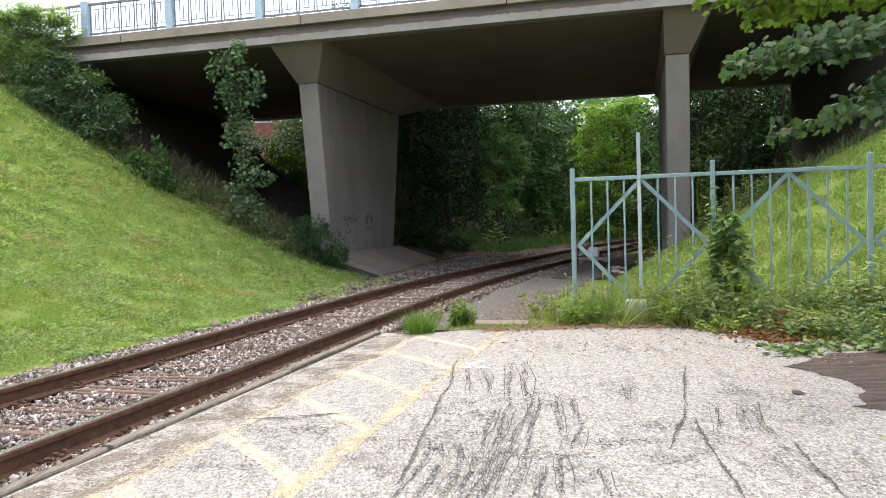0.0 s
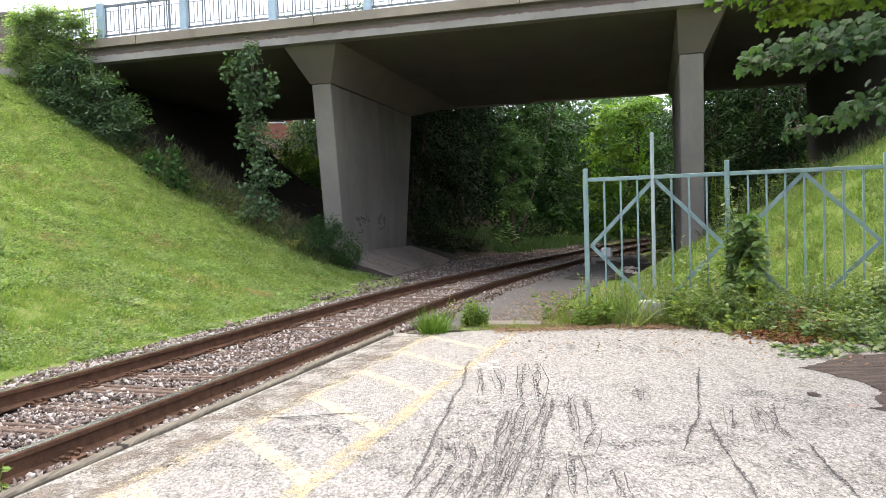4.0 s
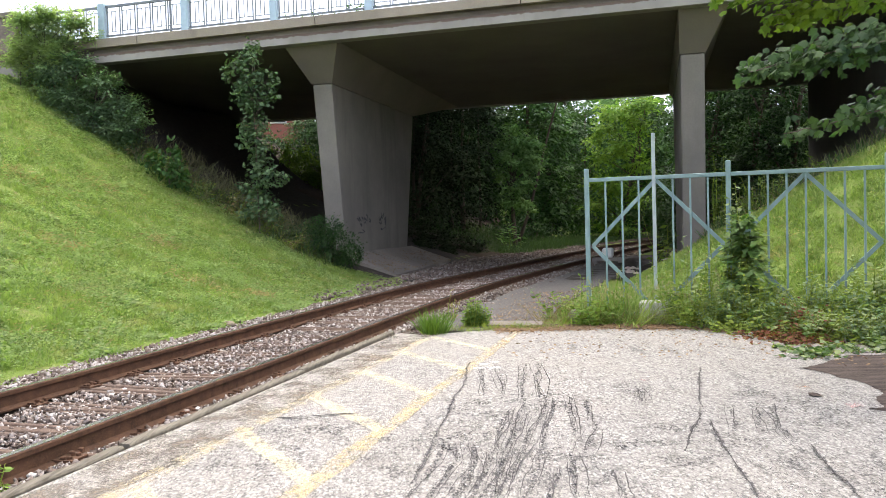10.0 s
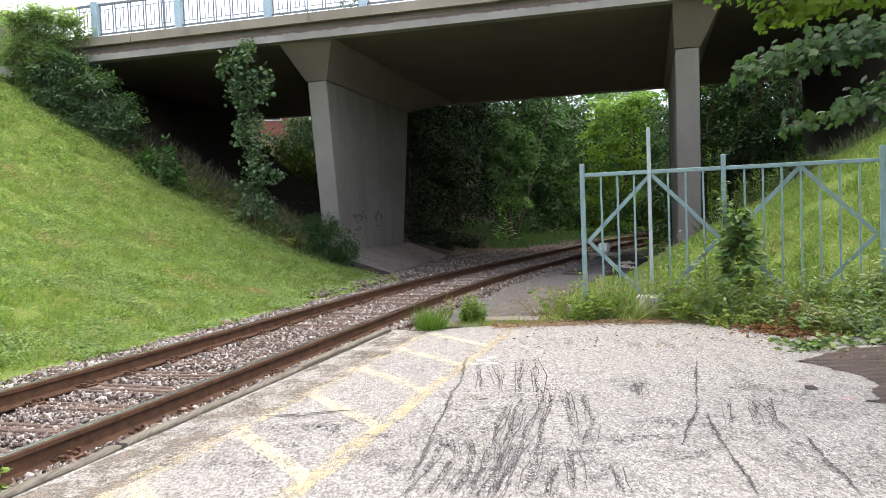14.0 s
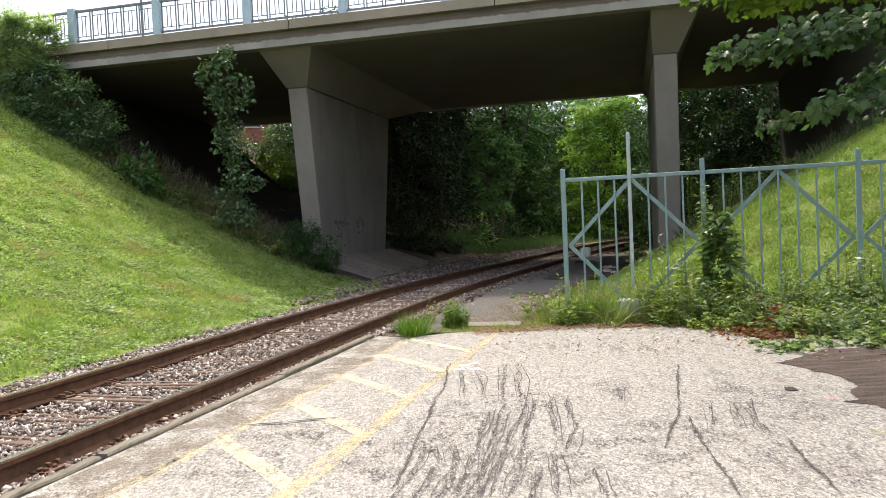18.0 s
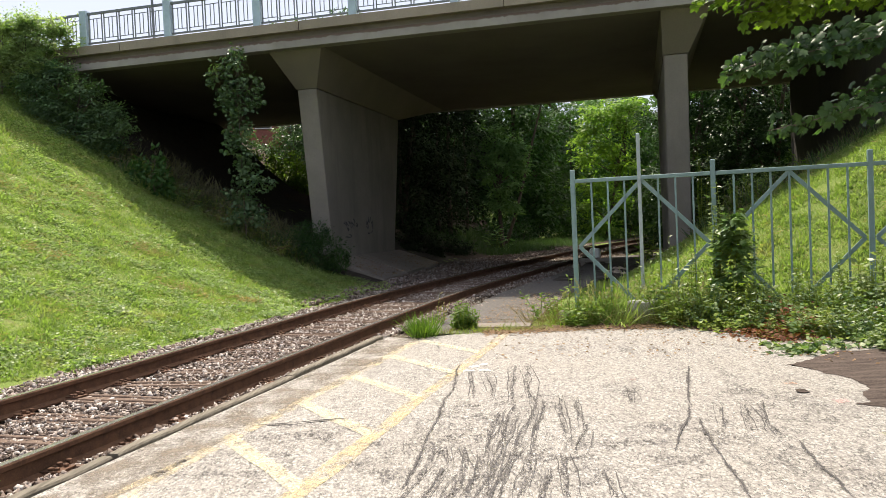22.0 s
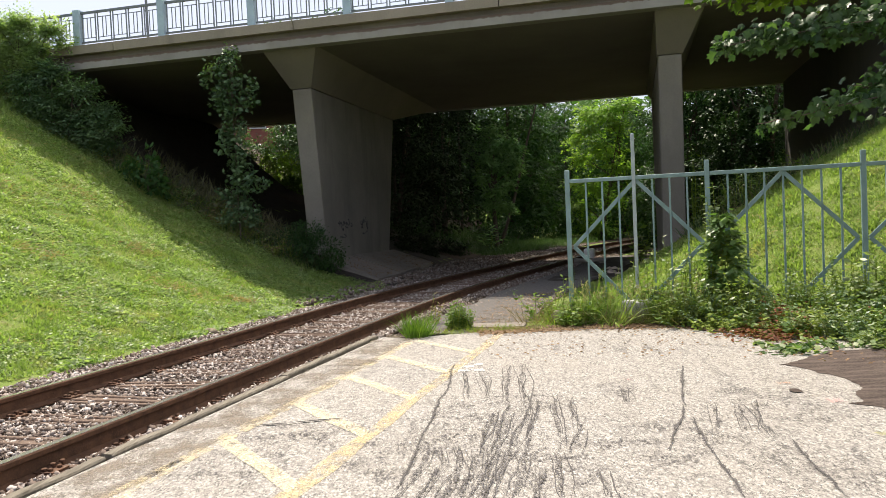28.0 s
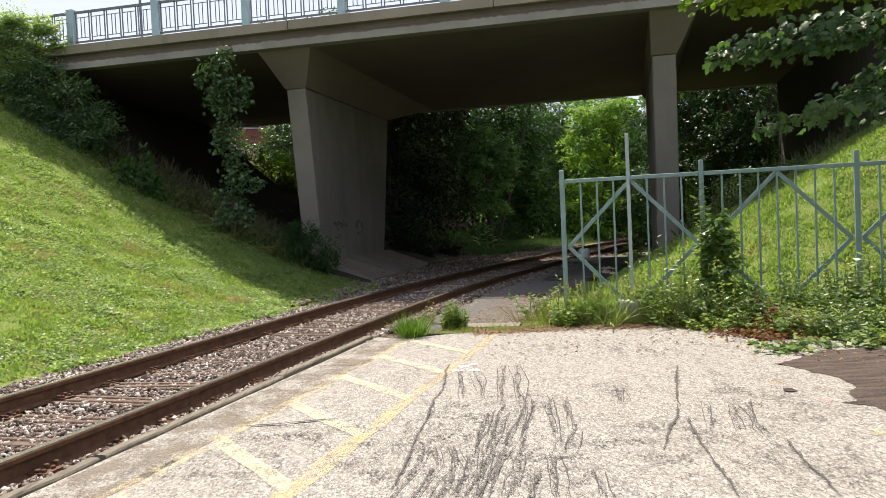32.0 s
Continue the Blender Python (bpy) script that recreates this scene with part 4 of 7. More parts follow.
def behind_bridge():
    def at(x, y, dz=-0.2):
        return (x, y, gz(x, y) + dz)

    def wood(x, y, lumps, n, size=0.2, mat=L_TREE, label="leafy woodland tree beside the railway", r=0.14, **kw):
        return tree("tree", label, at(x, y), lumps, n, size, mat, r, group="trees behind the bridge", **kw)

    # thicket beside the pier, left of the track, its leaves darkened to stand for shade
    wood(-1.2, 31.5, [(0.3, 0, 1.5, 1.6, 1.5, 1.5), (0.8, 0, 3.6, 1.6, 1.5, 1.4), (-0.8, 0.5, 4.4, 1.8, 1.5, 1.6), (1.9, 0.2, 2.2, 1.0, 1.0, 1.3), (0.9, 0.3, 5.4, 1.5, 1.3, 1.0)], 12000, 0.16, L_DEEP, "dense thicket beside the bridge pier, leaves coloured dark for shade", spray=(16, 0.7, 0.5, 0.0))
    wood(0.9, 35.0, [(0, 0, 2.0, 1.6, 1.5, 1.6), (0.5, 0, 4.3, 1.7, 1.6, 1.5), (-1.4, 0.4, 3.4, 1.6, 1.4, 1.8), (0.2, 0, 6.0, 1.6, 1.4, 1.0), (-1.2, -0.6, 1.0, 1.1, 1.0, 0.9)], 11000, 0.17, L_DEEP, "dense thicket beside the railway, leaves coloured dark for shade", spray=(16, 0.8, 0.5, 0.0))
    # round light tree
    wood(3.3, 35.0, [(0.2, 0, 5.1, 0.75, 0.7, 0.5), (-0.3, 0, 4.5, 0.6, 0.6, 0.5), (0.75, 0, 4.5, 0.5, 0.6, 0.45), (0.3, 0, 4.0, 0.7, 0.6, 0.4), (-0.15, 0, 5.7, 0.35, 0.4, 0.25), (1.0, 0, 3.95, 0.35, 0.4, 0.25), (-0.45, 0, 3.6, 0.35, 0.4, 0.3), (0.6, 0, 3.3, 0.35, 0.4, 0.2), (0.1, 0, 2.9, 0.5, 0.45, 0.35), (-0.2, 0, 2.3, 0.4, 0.4, 0.3), (0.5, 0, 2.2, 0.35, 0.4, 0.3), (0.9, 0, 4.9, 0.4, 0.45, 0.35), (-0.7, 0, 4.9, 0.35, 0.4, 0.3)], 8600, 0.16, L_ROUND, "round-crowned light green tree on the bank", r=0.12, spray=(16, 0.55, 0.3, 0.2), shell=0.35)
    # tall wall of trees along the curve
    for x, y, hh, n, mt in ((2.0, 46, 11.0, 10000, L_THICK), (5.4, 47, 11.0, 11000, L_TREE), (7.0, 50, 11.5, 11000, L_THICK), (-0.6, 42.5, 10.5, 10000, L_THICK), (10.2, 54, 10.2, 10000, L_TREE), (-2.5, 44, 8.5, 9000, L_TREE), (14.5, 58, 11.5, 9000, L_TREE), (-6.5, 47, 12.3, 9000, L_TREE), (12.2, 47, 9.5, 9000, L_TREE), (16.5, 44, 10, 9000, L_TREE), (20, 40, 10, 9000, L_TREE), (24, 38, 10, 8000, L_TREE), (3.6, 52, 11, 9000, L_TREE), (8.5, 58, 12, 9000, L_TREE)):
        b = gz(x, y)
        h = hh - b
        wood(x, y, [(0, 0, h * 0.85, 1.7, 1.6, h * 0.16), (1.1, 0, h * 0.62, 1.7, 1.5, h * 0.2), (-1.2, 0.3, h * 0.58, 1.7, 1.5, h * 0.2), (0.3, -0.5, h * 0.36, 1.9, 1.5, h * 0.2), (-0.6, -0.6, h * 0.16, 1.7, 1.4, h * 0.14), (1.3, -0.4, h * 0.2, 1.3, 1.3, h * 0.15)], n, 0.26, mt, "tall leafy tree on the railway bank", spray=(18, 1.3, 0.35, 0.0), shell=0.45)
    # right of the track: a tree with sunlight in its leaf colour, and dark thickets
    wood(9.7, 43.0, [(-0.2, 0, 3.4, 1.1, 1.0, 0.7), (0.5, 0, 5.5, 1.2, 1.1, 0.7), (-0.9, 0, 2.2, 0.9, 0.9, 0.6), (0.4, 0, 7.4, 1.4, 1.1, 0.7), (1.1, 0, 2.6, 0.9, 0.9, 0.7), (-0.7, 0, 4.9, 0.8, 0.8, 0.5), (1.4, 0, 4.4, 0.8, 0.8, 0.6), (0, 0, 1.0, 1.2, 1.0, 0.6), (1.5, 0, 6.6, 0.8, 0.8, 0.6), (-0.5, 0, 6.5, 0.6, 0.7, 0.5), (1.9, 0, 7.8, 0.7, 0.7, 0.5), (-1.3, 0, 3.6, 0.45, 0.5, 0.3), (-1.2, 0, 5.8, 0.4, 0.5, 0.3)], 11000, 0.19, L_SUNNY, "light green tree beside the curve, sunlight put into its leaf colour", r=0.1, spray=(18, 0.8, 0.3, 0.15), shell=0.35)
    wood(13.6, 37.5, [(0, 0, 3.0, 1.2, 1.2, 1.6), (0.4, 0, 4.8, 1.2, 1.1, 1.0), (0.2, 0, 1.4, 1.2, 1.1, 1.1)], 7000, 0.17, L_DARK, "dark leafy tree beside the curve")
    # each thicket's two top lumps are unseen behind the deck, added to cast shade
    for x, y, sc in ((11.4, 29.0, 1.0), (12.5, 28.0, 1.0), (10.3, 31.2, 1.0), (12.6, 30.6, 1.1), (15.0, 30.0, 1.15), (17.6, 29.4, 1.2), (11.6, 34.2, 1.3), (14.2, 34.0, 1.3), (17, 33, 1.3)):
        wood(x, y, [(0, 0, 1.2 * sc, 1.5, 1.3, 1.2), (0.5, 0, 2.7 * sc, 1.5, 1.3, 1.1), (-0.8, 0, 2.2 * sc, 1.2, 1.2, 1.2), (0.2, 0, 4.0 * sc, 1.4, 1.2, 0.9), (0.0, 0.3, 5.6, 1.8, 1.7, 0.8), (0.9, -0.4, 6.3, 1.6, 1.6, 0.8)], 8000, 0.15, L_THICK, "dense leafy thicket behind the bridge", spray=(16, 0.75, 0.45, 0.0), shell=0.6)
    # tall crowns over the track, unseen behind the deck, added to shade what lies below
    for x, y, h in ((-2.6, 33.5, 8.3), (-5.5, 39.5, 9.0), (13.5, 38.5, 9.4), (11.5, 33.6, 9.0), (14.5, 31.6, 9.0), (17.5, 30.6, 9.0), (-3.0, 38.5, 9.0), (0.6, 43.5, 10.4), (-1.2, 30.8, 7.8), (-0.6, 36.0, 9.6), (0.4, 34.2, 9.0), (1.9, 39.2, 10.6)):
        b = gz(x, y)
        h -= b
        wood(x, y, [(0, 0, h, 2.2, 2.0, 0.9), (1.5, 0.4, h - 0.4, 1.8, 1.7, 0.8), (-1.6, -0.3, h - 0.3, 1.8, 1.7, 0.8), (0.2, -1.4, h - 0.2, 1.8, 1.5, 0.7), (0.3, 1.5, h + 0.2, 1.8, 1.5, 0.8)], 7000, 0.26, L_TREE, "tall tree with an unseen crown added to shade the railway", r=0.08)
    # one more unseen crown, added to keep the sun off the far rails
    h = 9.3 - gz(3.4, 36.6)
    wood(3.4, 36.6, [(1.8, -1.2, h, 1.7, 1.6, 0.7), (3.2, 1.0, h + 0.2, 1.7, 1.6, 0.7), (0.6, -3.4, h - 0.3, 1.6, 1.5, 0.7), (2.6, -2.8, h, 1.6, 1.5, 0.7), (4.0, -0.8, h, 1.4, 1.4, 0.7), (0.0, 0.0, h - 0.2, 1.3, 1.3, 0.8)], 9000, 0.26, L_TREE, "tall tree with an unseen crown added to shade the curve's rails", r=0.09)
    # low growth on the far banks
    for x, y, r in ((-0.6, 32.5, 0.9), (3.2, 38.5, 0.9), (5.0, 43, 1.0), (-3.8, 31.0, 1.2), (-6.3, 33.5, 1.3), (-6.2, 30.2, 1.0), (-5.5, 30.4, 0.9), (-4.9, 30.0, 0.7), (-4.4, 30.6, 0.9), (10.2, 32.0, 0.9), (9.2, 29.6, 0.8), (11.9, 27.3, 1.1), (11.5, 26.4, 0.9), (12.2, 26.2, 1.0)):
        tree("shrub", "low leafy undergrowth on the railway bank", at(x, y, -0.1), [(0, 0, r * 0.5, r, r, r * 0.5), (r * 0.5, 0, r * 0.8, r * 0.6, r * 0.6, r * 0.45), (-r * 0.6, 0, r * 0.6, r * 0.6, r * 0.6, r * 0.4)], 1500, 0.13, L_LIGHT if x < -4 and y < 31 else L_THICK, 0.03, category="shrub", group="undergrowth behind the bridge")
    for x, y, r in ((-1.0, 27.6, 0.75), (-0.3, 27.9, 0.7), (0.45, 28.1, 0.65), (1.1, 28.6, 0.5), (0.1, 26.6, 0.3), (-0.7, 26.3, 0.35)):
        tree("shrub", "low undergrowth on bare soil behind the pier, coloured dark for shade", at(x, y, -0.1), [(0, 0, r * 0.5, r, r * 0.8, r * 0.5), (r * 0.5, 0, r * 0.9, r * 0.5, r * 0.5, r * 0.45), (-r * 0.6, 0, r * 0.7, r * 0.5, r * 0.5, r * 0.45)], 1500, 0.1, L_DEEP, 0.02, category="shrub", group="undergrowth behind the bridge", spray=(12, 0.35, 0.4, 0.2))
    # tree seen past the abutment and one over the parapet
    wood(-6.4, 35.5, [(0.7, 0, 1.3, 0.6, 0.7, 0.4), (-0.4, 0, 0.6, 0.8, 0.7, 0.55), (0.6, 0, 0.3, 0.8, 0.8, 0.7), (1.2, 0, -0.3, 0.8, 0.8, 0.7), (-1.1, 0, 0.3, 0.6, 0.6, 0.6), (0.5, 0, 0.9, 0.4, 0.4, 0.35), (0.2, 0, -0.5, 0.8, 0.7, 0.6), (-0.8, 0, -0.4, 0.7, 0.7, 0.6), (1.6, 0, -0.9, 0.7, 0.7, 0.5), (1.5, 0, 0.6, 0.7, 0.6, 0.5), (0.9, 0, 1.1, 0.5, 0.5, 0.35), (0.2, 0, 1.6, 0.45, 0.5, 0.4), (0.65, 0, 1.8, 0.4, 0.4, 0.35), (-0.25, 0, 1.1, 0.35, 0.4, 0.3), (-0.85, 0, 0.95, 0.4, 0.4, 0.32), (-1.4, 0, 1.0, 0.4, 0.4, 0.35), (-1.75, 0, 1.6, 0.4, 0.4, 0.4), (-0.3, 0, 1.55, 0.35, 0.4, 0.35), (-0.1, 0, 1.95, 0.35, 0.4, 0.35), (0.35, 0, 2.1, 0.4, 0.4, 0.35), (-1.95, 0, 2.05, 0.4, 0.4, 0.4), (-1.6, 0, 1.25, 0.35, 0.4, 0.35)], 11000, 0.13, L_SHRUB, "bluish green leafy tree near the red house", r=0.07, spray=(14, 0.5, 0.3, 0.2), shell=0.4)
    wood(-9.0, 50.0, [(0, 0, 7.5, 2.2, 2.0, 1.5), (1.6, 0, 7.9, 1.8, 1.6, 1.2), (-1.8, 0, 6.5, 2.0, 2.0, 1.5), (0.3, 0, 5, 2.4, 2, 1.5), (3.0, 0, 7.6, 1.6, 1.4, 1.1)], 8000, 0.26, L_TREE, "tall tree rising over the bridge parapet", r=0.2)
    wood(-4.7, 50.0, [(0, 0, 9.3, 1.3, 1.2, 0.8), (1.0, 0, 8.6, 1.2, 1.2, 0.8), (-1.1, 0, 8.4, 1.2, 1.2, 0.8), (0.2, 0, 7.0, 1.8, 1.4, 1.2)], 5000, 0.26, L_TREE, "tall tree whose top shows over the parapet", r=0.2, spray=(16, 0.9, 0.3, 0.1))
    # distant woods that close the view
    lumps = []
    for k in range(64):
        a = radians(-50 + 110 * k / 63)
        d = 85 + 18 * math.sin(k * 2.3)
        lumps.append((d * math.sin(a), d * math.cos(a), 6 + 1.5 * math.sin(k * 1.7), 6.5, 5, 5.5 + math.sin(k * 3.1)))
        lumps.append((d * math.sin(a) * 0.96, d * math.cos(a) * 0.96, 2.5, 6.0, 5, 4))
    ob = mesh_part("far_woods", crown_mesh("far_woods", lumps, 60000, 1.0, leaf_plain(0.45), 14, 0.2, 0.6), L_TREE)
    tagged(ob, "dense green woods in the distance", "woods", kind="stuff")


behind_bridge()


# ---------- grass ----------
def bank_grass():
    """Short mown grass and clover on the two banks."""
    nl, nr = 330000, 130000
    x = np.concatenate([RNG.uniform(-14, -1, nl), RNG.uniform(2.3, 10.5, nr)])
    y = np.concatenate([RNG.uniform(6.0, 19.5, nl), RNG.uniform(8.5, 16.8, nr)])
    n = nl + nr
    off, s = track_offset(x, y)
    u = x * BU.x + y * BU.y
    v = x * BV.x + y * BV.y
    left = (off < -1.72 + 0.12 * np.sin(y * 3.1)) & (v < 17.0 + 0.4 * np.sin(u * 1.9)) & (x / np.maximum(y, 1) > -0.70)
    q = y + 0.33 * (x - 2)
    right = (off > 3.4) & (q > 10.1) & (v < 16.6 + 0.4 * np.sin(u * 1.9)) & (x / np.maximum(y, 1) < 0.70)
    keep = (left | right) & (RNG.uniform(0, 1, n) < np.clip((10.5 / y) ** 1.0, 0.3, 1))
    x, y = x[keep], y[keep]
    m = len(x)
    P = np.stack([x, y, height(x, y) - 0.01], 1)
    A = np.stack([RNG.normal(0, 0.75, m), RNG.normal(0, 0.75, m), np.ones(m)], 1)
    N = unit(m)
    field = noise_field(x, y, 0.9) + 0.5 * noise_field(x + 9, y, 3.1)
    clover = (field + RNG.normal(0, 0.16, m) > 0.05) & (x < 1)
    tall = np.clip(1 + 0.9 * noise_field(x, y + 31, 2.3), 0.5, 1.8)
    me = scatter("lawn_grass", P[~clover], A[~clover], N[~clover], (RNG.uniform(0.04, 0.09, m) * tall)[~clover], leaf_blade(0.13))
    tagged(mesh_part("lawn_grass", me, L_LAWN), "short mown green grass on the railway banks", "grass", kind="stuff")
    A2 = np.stack([RNG.normal(0, 1.0, m), RNG.normal(0, 1.0, m), RNG.uniform(-0.1, 0.7, m)], 1)
    N2 = np.stack([RNG.normal(0, 0.5, m), RNG.normal(0, 0.5, m), np.ones(m)], 1)
    P2 = P + np.stack([np.zeros(m), np.zeros(m), RNG.uniform(0.0, 0.045, m) * tall], 1)
    Pc, Ac, Nc, Tc = (np.concatenate([q[clover]] * 3) for q in (P2, A2, N2, tall))
    k = len(Pc)
    Pc = Pc + np.concatenate([RNG.normal(0, 0.06, (k, 2)), np.zeros((k, 1))], 1)
    Pc[:, 2] = height(Pc[:, 0], Pc[:, 1]) + RNG.uniform(0.0, 0.045, k) * Tc
    me = scatter("clover", Pc, RNG.permutation(Ac), RNG.permutation(Nc), RNG.uniform(0.026, 0.05, k) * np.sqrt(Tc), leaf_plain(0.4))
    tagged(mesh_part("clover", me, L_CLOVER), "low pale green clover patches in the lawn", "clover", kind="stuff")
    # cut straw strewn thinly in patches
    n = 36000
    px, py = RNG.uniform(-12, 9, n), RNG.uniform(6.5, 18.5, n)
    off, s = track_offset(px, py)
    ok = ((off < -1.8) | ((off > 3.6) & (py + 0.33 * (px - 2) > 10.2))) & (noise_field(px, py, 1.1) + 0.6 * noise_field(px + 5, py, 4.0) > 0.12) & (0.266 * px + 0.964 * py < 16.6)
    px, py = px[ok], py[ok]
    n = len(px)
    Q = np.stack([px, py, height(px, py) + RNG.uniform(0.015, 0.06, n)], 1)
    D = np.stack([RNG.normal(0, 1, n), RNG.normal(0, 1, n), RNG.normal(0, 0.25, n)], 1)
    me = scatter("straw", Q, D, unit(n), RNG.uniform(0.04, 0.10, n), leaf_blade(0.06, 0.3))
    tagged(mesh_part("straw", me, L_HAY), "dry cut straw strewn over the lawn", "straw", kind="stuff")
    # bare mounds and hay left by the mower
    for k, (a, b, r) in enumerate(((-4.13, 12.87, 0.16), (-8.0, 14.75, 0.2), (-6.2, 12.45, 0.15), (-7.1, 16.0, 0.22), (-3.2, 13.3, 0.12), (-5.3, 14.4, 0.14))):
        n = 260
        px, py = a + RNG.normal(0, r * 1.3, n), b + RNG.normal(0, r, n)
        Q = np.stack([px, py, height(px, py) + RNG.uniform(0.01, 0.06, n)], 1)
        D = np.stack([RNG.normal(0, 1, n), RNG.normal(0, 1, n), RNG.normal(0, 0.25, n)], 1)
        me = scatter("mown_hay", Q, D, unit(n), RNG.uniform(0.05, 0.13, n), leaf_blade(0.07, 0.3))
        tagged(mesh_part("mown_hay", me, L_HAY), "small patch of dry mown grass on the lawn", "hay", "hay patches on the lawn", "stuff")


def noise_field(x, y, f):
    return np.array([noise.noise((a * f, b * f * 1.4, 2.0)) for a, b in zip(x, y)])


L_CLOVER = lawn_leaf_material("clover_leaf", (0.12, 0.205, 0.056), (0.39, 0.455, 0.225), (0.40, 0.355, 0.19), 0.45)
bank_grass()


def tuft(name, label, centre, radius, n, h, mat=None, spread_up=0.35, w=0.035, category="grass", bend=0.4, group=""):
    P = np.array(centre)[None] + np.concatenate([RNG.normal(0, 1, (n, 2)) * radius * 0.5, np.zeros((n, 1))], 1)
    A = np.concatenate([RNG.normal(0, spread_up, (n, 2)) + (P[:, :2] - np.array(centre[:2])) * 0.6 / max(radius, 0.1), np.ones((n, 1))], 1)
    me = scatter(name, P, A, unit(n), RNG.uniform(0.45, 1.1, n) * h, leaf_blade(w, bend))
    return tagged(mesh_part(name, me, mat or L_GRASS), label, category, group, "stuff")


def herb(name, label, base, stems, h, leaf, mat, radius=0.12, lean=0.15, category="weed", per=16, template=None, group="", stem_mat=None):
    """A leafy weed: stems with leaves along them."""
    ob = empty(name, Matrix.Translation(base))
    tagged(ob, label, category, group)
    P, A, N = [], [], []
    bm = bmesh.new()
    for k in range(stems):
        a = RNG.uniform(0, 6.28)
        r = radius * math.sqrt(RNG.uniform(0, 1))
        b = Vector((r * math.cos(a), r * math.sin(a), -0.05))
        t = b + Vector((RNG.normal(0, lean), RNG.normal(0, lean), RNG.uniform(0.65, 1.05) * h * (1 - 0.5 * (r / max(radius, 0.01)) ** 2)))
        bend_tube(bm, b, t, 0.006 + 0.003 * h, 0.002, 0, 4, 4, 0.04)
        for i in range(per):
            f = 0.12 + 0.88 * (i + RNG.uniform(0, 1)) / per
            p = b.lerp(t, f)
            g = a + i * 2.4
            P.append(p)
            A.append((math.cos(g), math.sin(g), RNG.uniform(-0.2, 0.7)))
            N.append((RNG.normal(0, 0.55), RNG.normal(-0.15, 0.55), 1))
    part("stem", bm, stem_mat or L_GRASS, ob)["kind"] = "stuff"
    sz = RNG.uniform(0.6, 1.2, len(P)) * leaf
    mesh_part("leaf_mass", scatter("leaf_mass", P, A, N, sz, template or leaf_plain(0.22)), mat, ob)["kind"] = "stuff"
    return ob


# ---------- the maple that hangs into view ----------
MAPLE_BASE = Vector((6.2, 5.4, 0.0))
BRANCHES = []


def make_maple():
    tree_ob = empty("maple_tree", Matrix.Translation(MAPLE_BASE))
    tagged(tree_ob, "broad maple with low hanging leafy branches at the yard's edge", "tree")
    bm = bmesh.new()
    bend_tube(bm, (0, 0, -0.2), (0.1, 0.1, 3.2), 0.22, 0.16, 0, 10, 8, 0.02)
    part("trunk", bm, M_BARK, tree_ob, smooth=True)
    bm = bmesh.new()
    bend_tube(bm, (0.1, 0.1, 3.0), (0.3, 0.4, 6.5), 0.15, 0.05, 0, 8, 6)
    part("limb", bm, M_BARK, tree_ob, smooth=True)
    crown = mesh_part("crown", crown_mesh("crown", [(0.2, 0.3, 4.6, 2.0, 2.0, 1.0), (-0.6, 0.5, 5.6, 1.6, 1.6, 0.9), (1.0, 0, 5.8, 1.6, 1.6, 1.0), (-1.4, 0.6, 4.3, 1.3, 1.4, 0.7), (-2.0, 0.2, 4.0, 1.2, 1.2, 0.55), (-1.2, -0.6, 3.8, 1.0, 0.9, 0.5)], 22000, 0.15, leaf_plain(0.45), 8, 0.2), L_MAPLE, tree_ob)
    crown["kind"] = "stuff"

    def branch(a, b, n, width, tall, leaf=0.061, side=7, mat=L_MAPLE):
        """A leafy branch from a to b (world places); it turns about a."""
        a, b = Vector(a), Vector(b)
        ob_bm = bmesh.new()
        pts = bend_tube(ob_bm, (0, 0, 0), b - a, 0.009, 0.002, -0.05, 6, 10, 0.04)
        P, A, N = [], [], []
        d = (b - a).normalized()
        w = d.cross(Vector((0, 0, 1))).normalized()
        for k in range(side):
            f = 0.15 + 0.85 * (k + 0.5) / side
            p = pts[min(int(f * 10), 9)]
            q = p + w * width * (1 if k % 2 else -1) * RNG.uniform(0.4, 1) + d * 0.25 + Vector((0, 0, RNG.uniform(-0.5, 0.5) * tall))
            bend_tube(ob_bm, p, q, 0.006, 0.002, 0, 5, 5, 0.05)
        br = part("branch", ob_bm, M_BARK, tree_ob)
        for k in range(n):
            f = RNG.uniform(0.05, 1.03) ** 0.85
            p = pts[min(int(f * 10), 9)].lerp(pts[min(int(f * 10) + 1, 10)], f * 10 - int(f * 10)) + w * RNG.normal(0, width * 0.5) * (1.15 - 0.6 * f) + Vector((0, 0, RNG.normal(0, tall * 0.6) * (1.1 - 0.4 * f) + 0.015))
            P.append(p)
            g = RNG.uniform(0, 6.28)
            A.append((d.x * 0.6 + math.cos(g) * 0.6, d.y * 0.6 + math.sin(g) * 0.6, RNG.uniform(-1.2, -0.1)))
            N.append((RNG.normal(-0.1, 0.45), RNG.normal(-0.45, 0.5), 1))
        mesh_part("foliage", scatter("foliage", P, A, N, RNG.uniform(0.55, 1.3, n) * leaf, leaf_maple()), mat, br)["kind"] = "stuff"
        br.location = a - MAPLE_BASE
        BRANCHES.append(br)
        return br

    branch((4.4, 5.0, 3.0), (1.76, 4.9, 2.70), 900, 0.26, 0.09, 0.06, mat=L_MAPLE_SUNLIT)
    branch((4.4, 5.3, 3.15), (2.0, 5.2, 2.9), 800, 0.30, 0.11, 0.06, mat=L_MAPLE_SUNLIT)
    branch((4.3, 4.6, 2.55), (1.81, 4.6, 2.18), 720, 0.16, 0.10)
    branch((4.4, 4.8, 2.55), (2.2, 4.75, 2.29), 700, 0.20, 0.13)
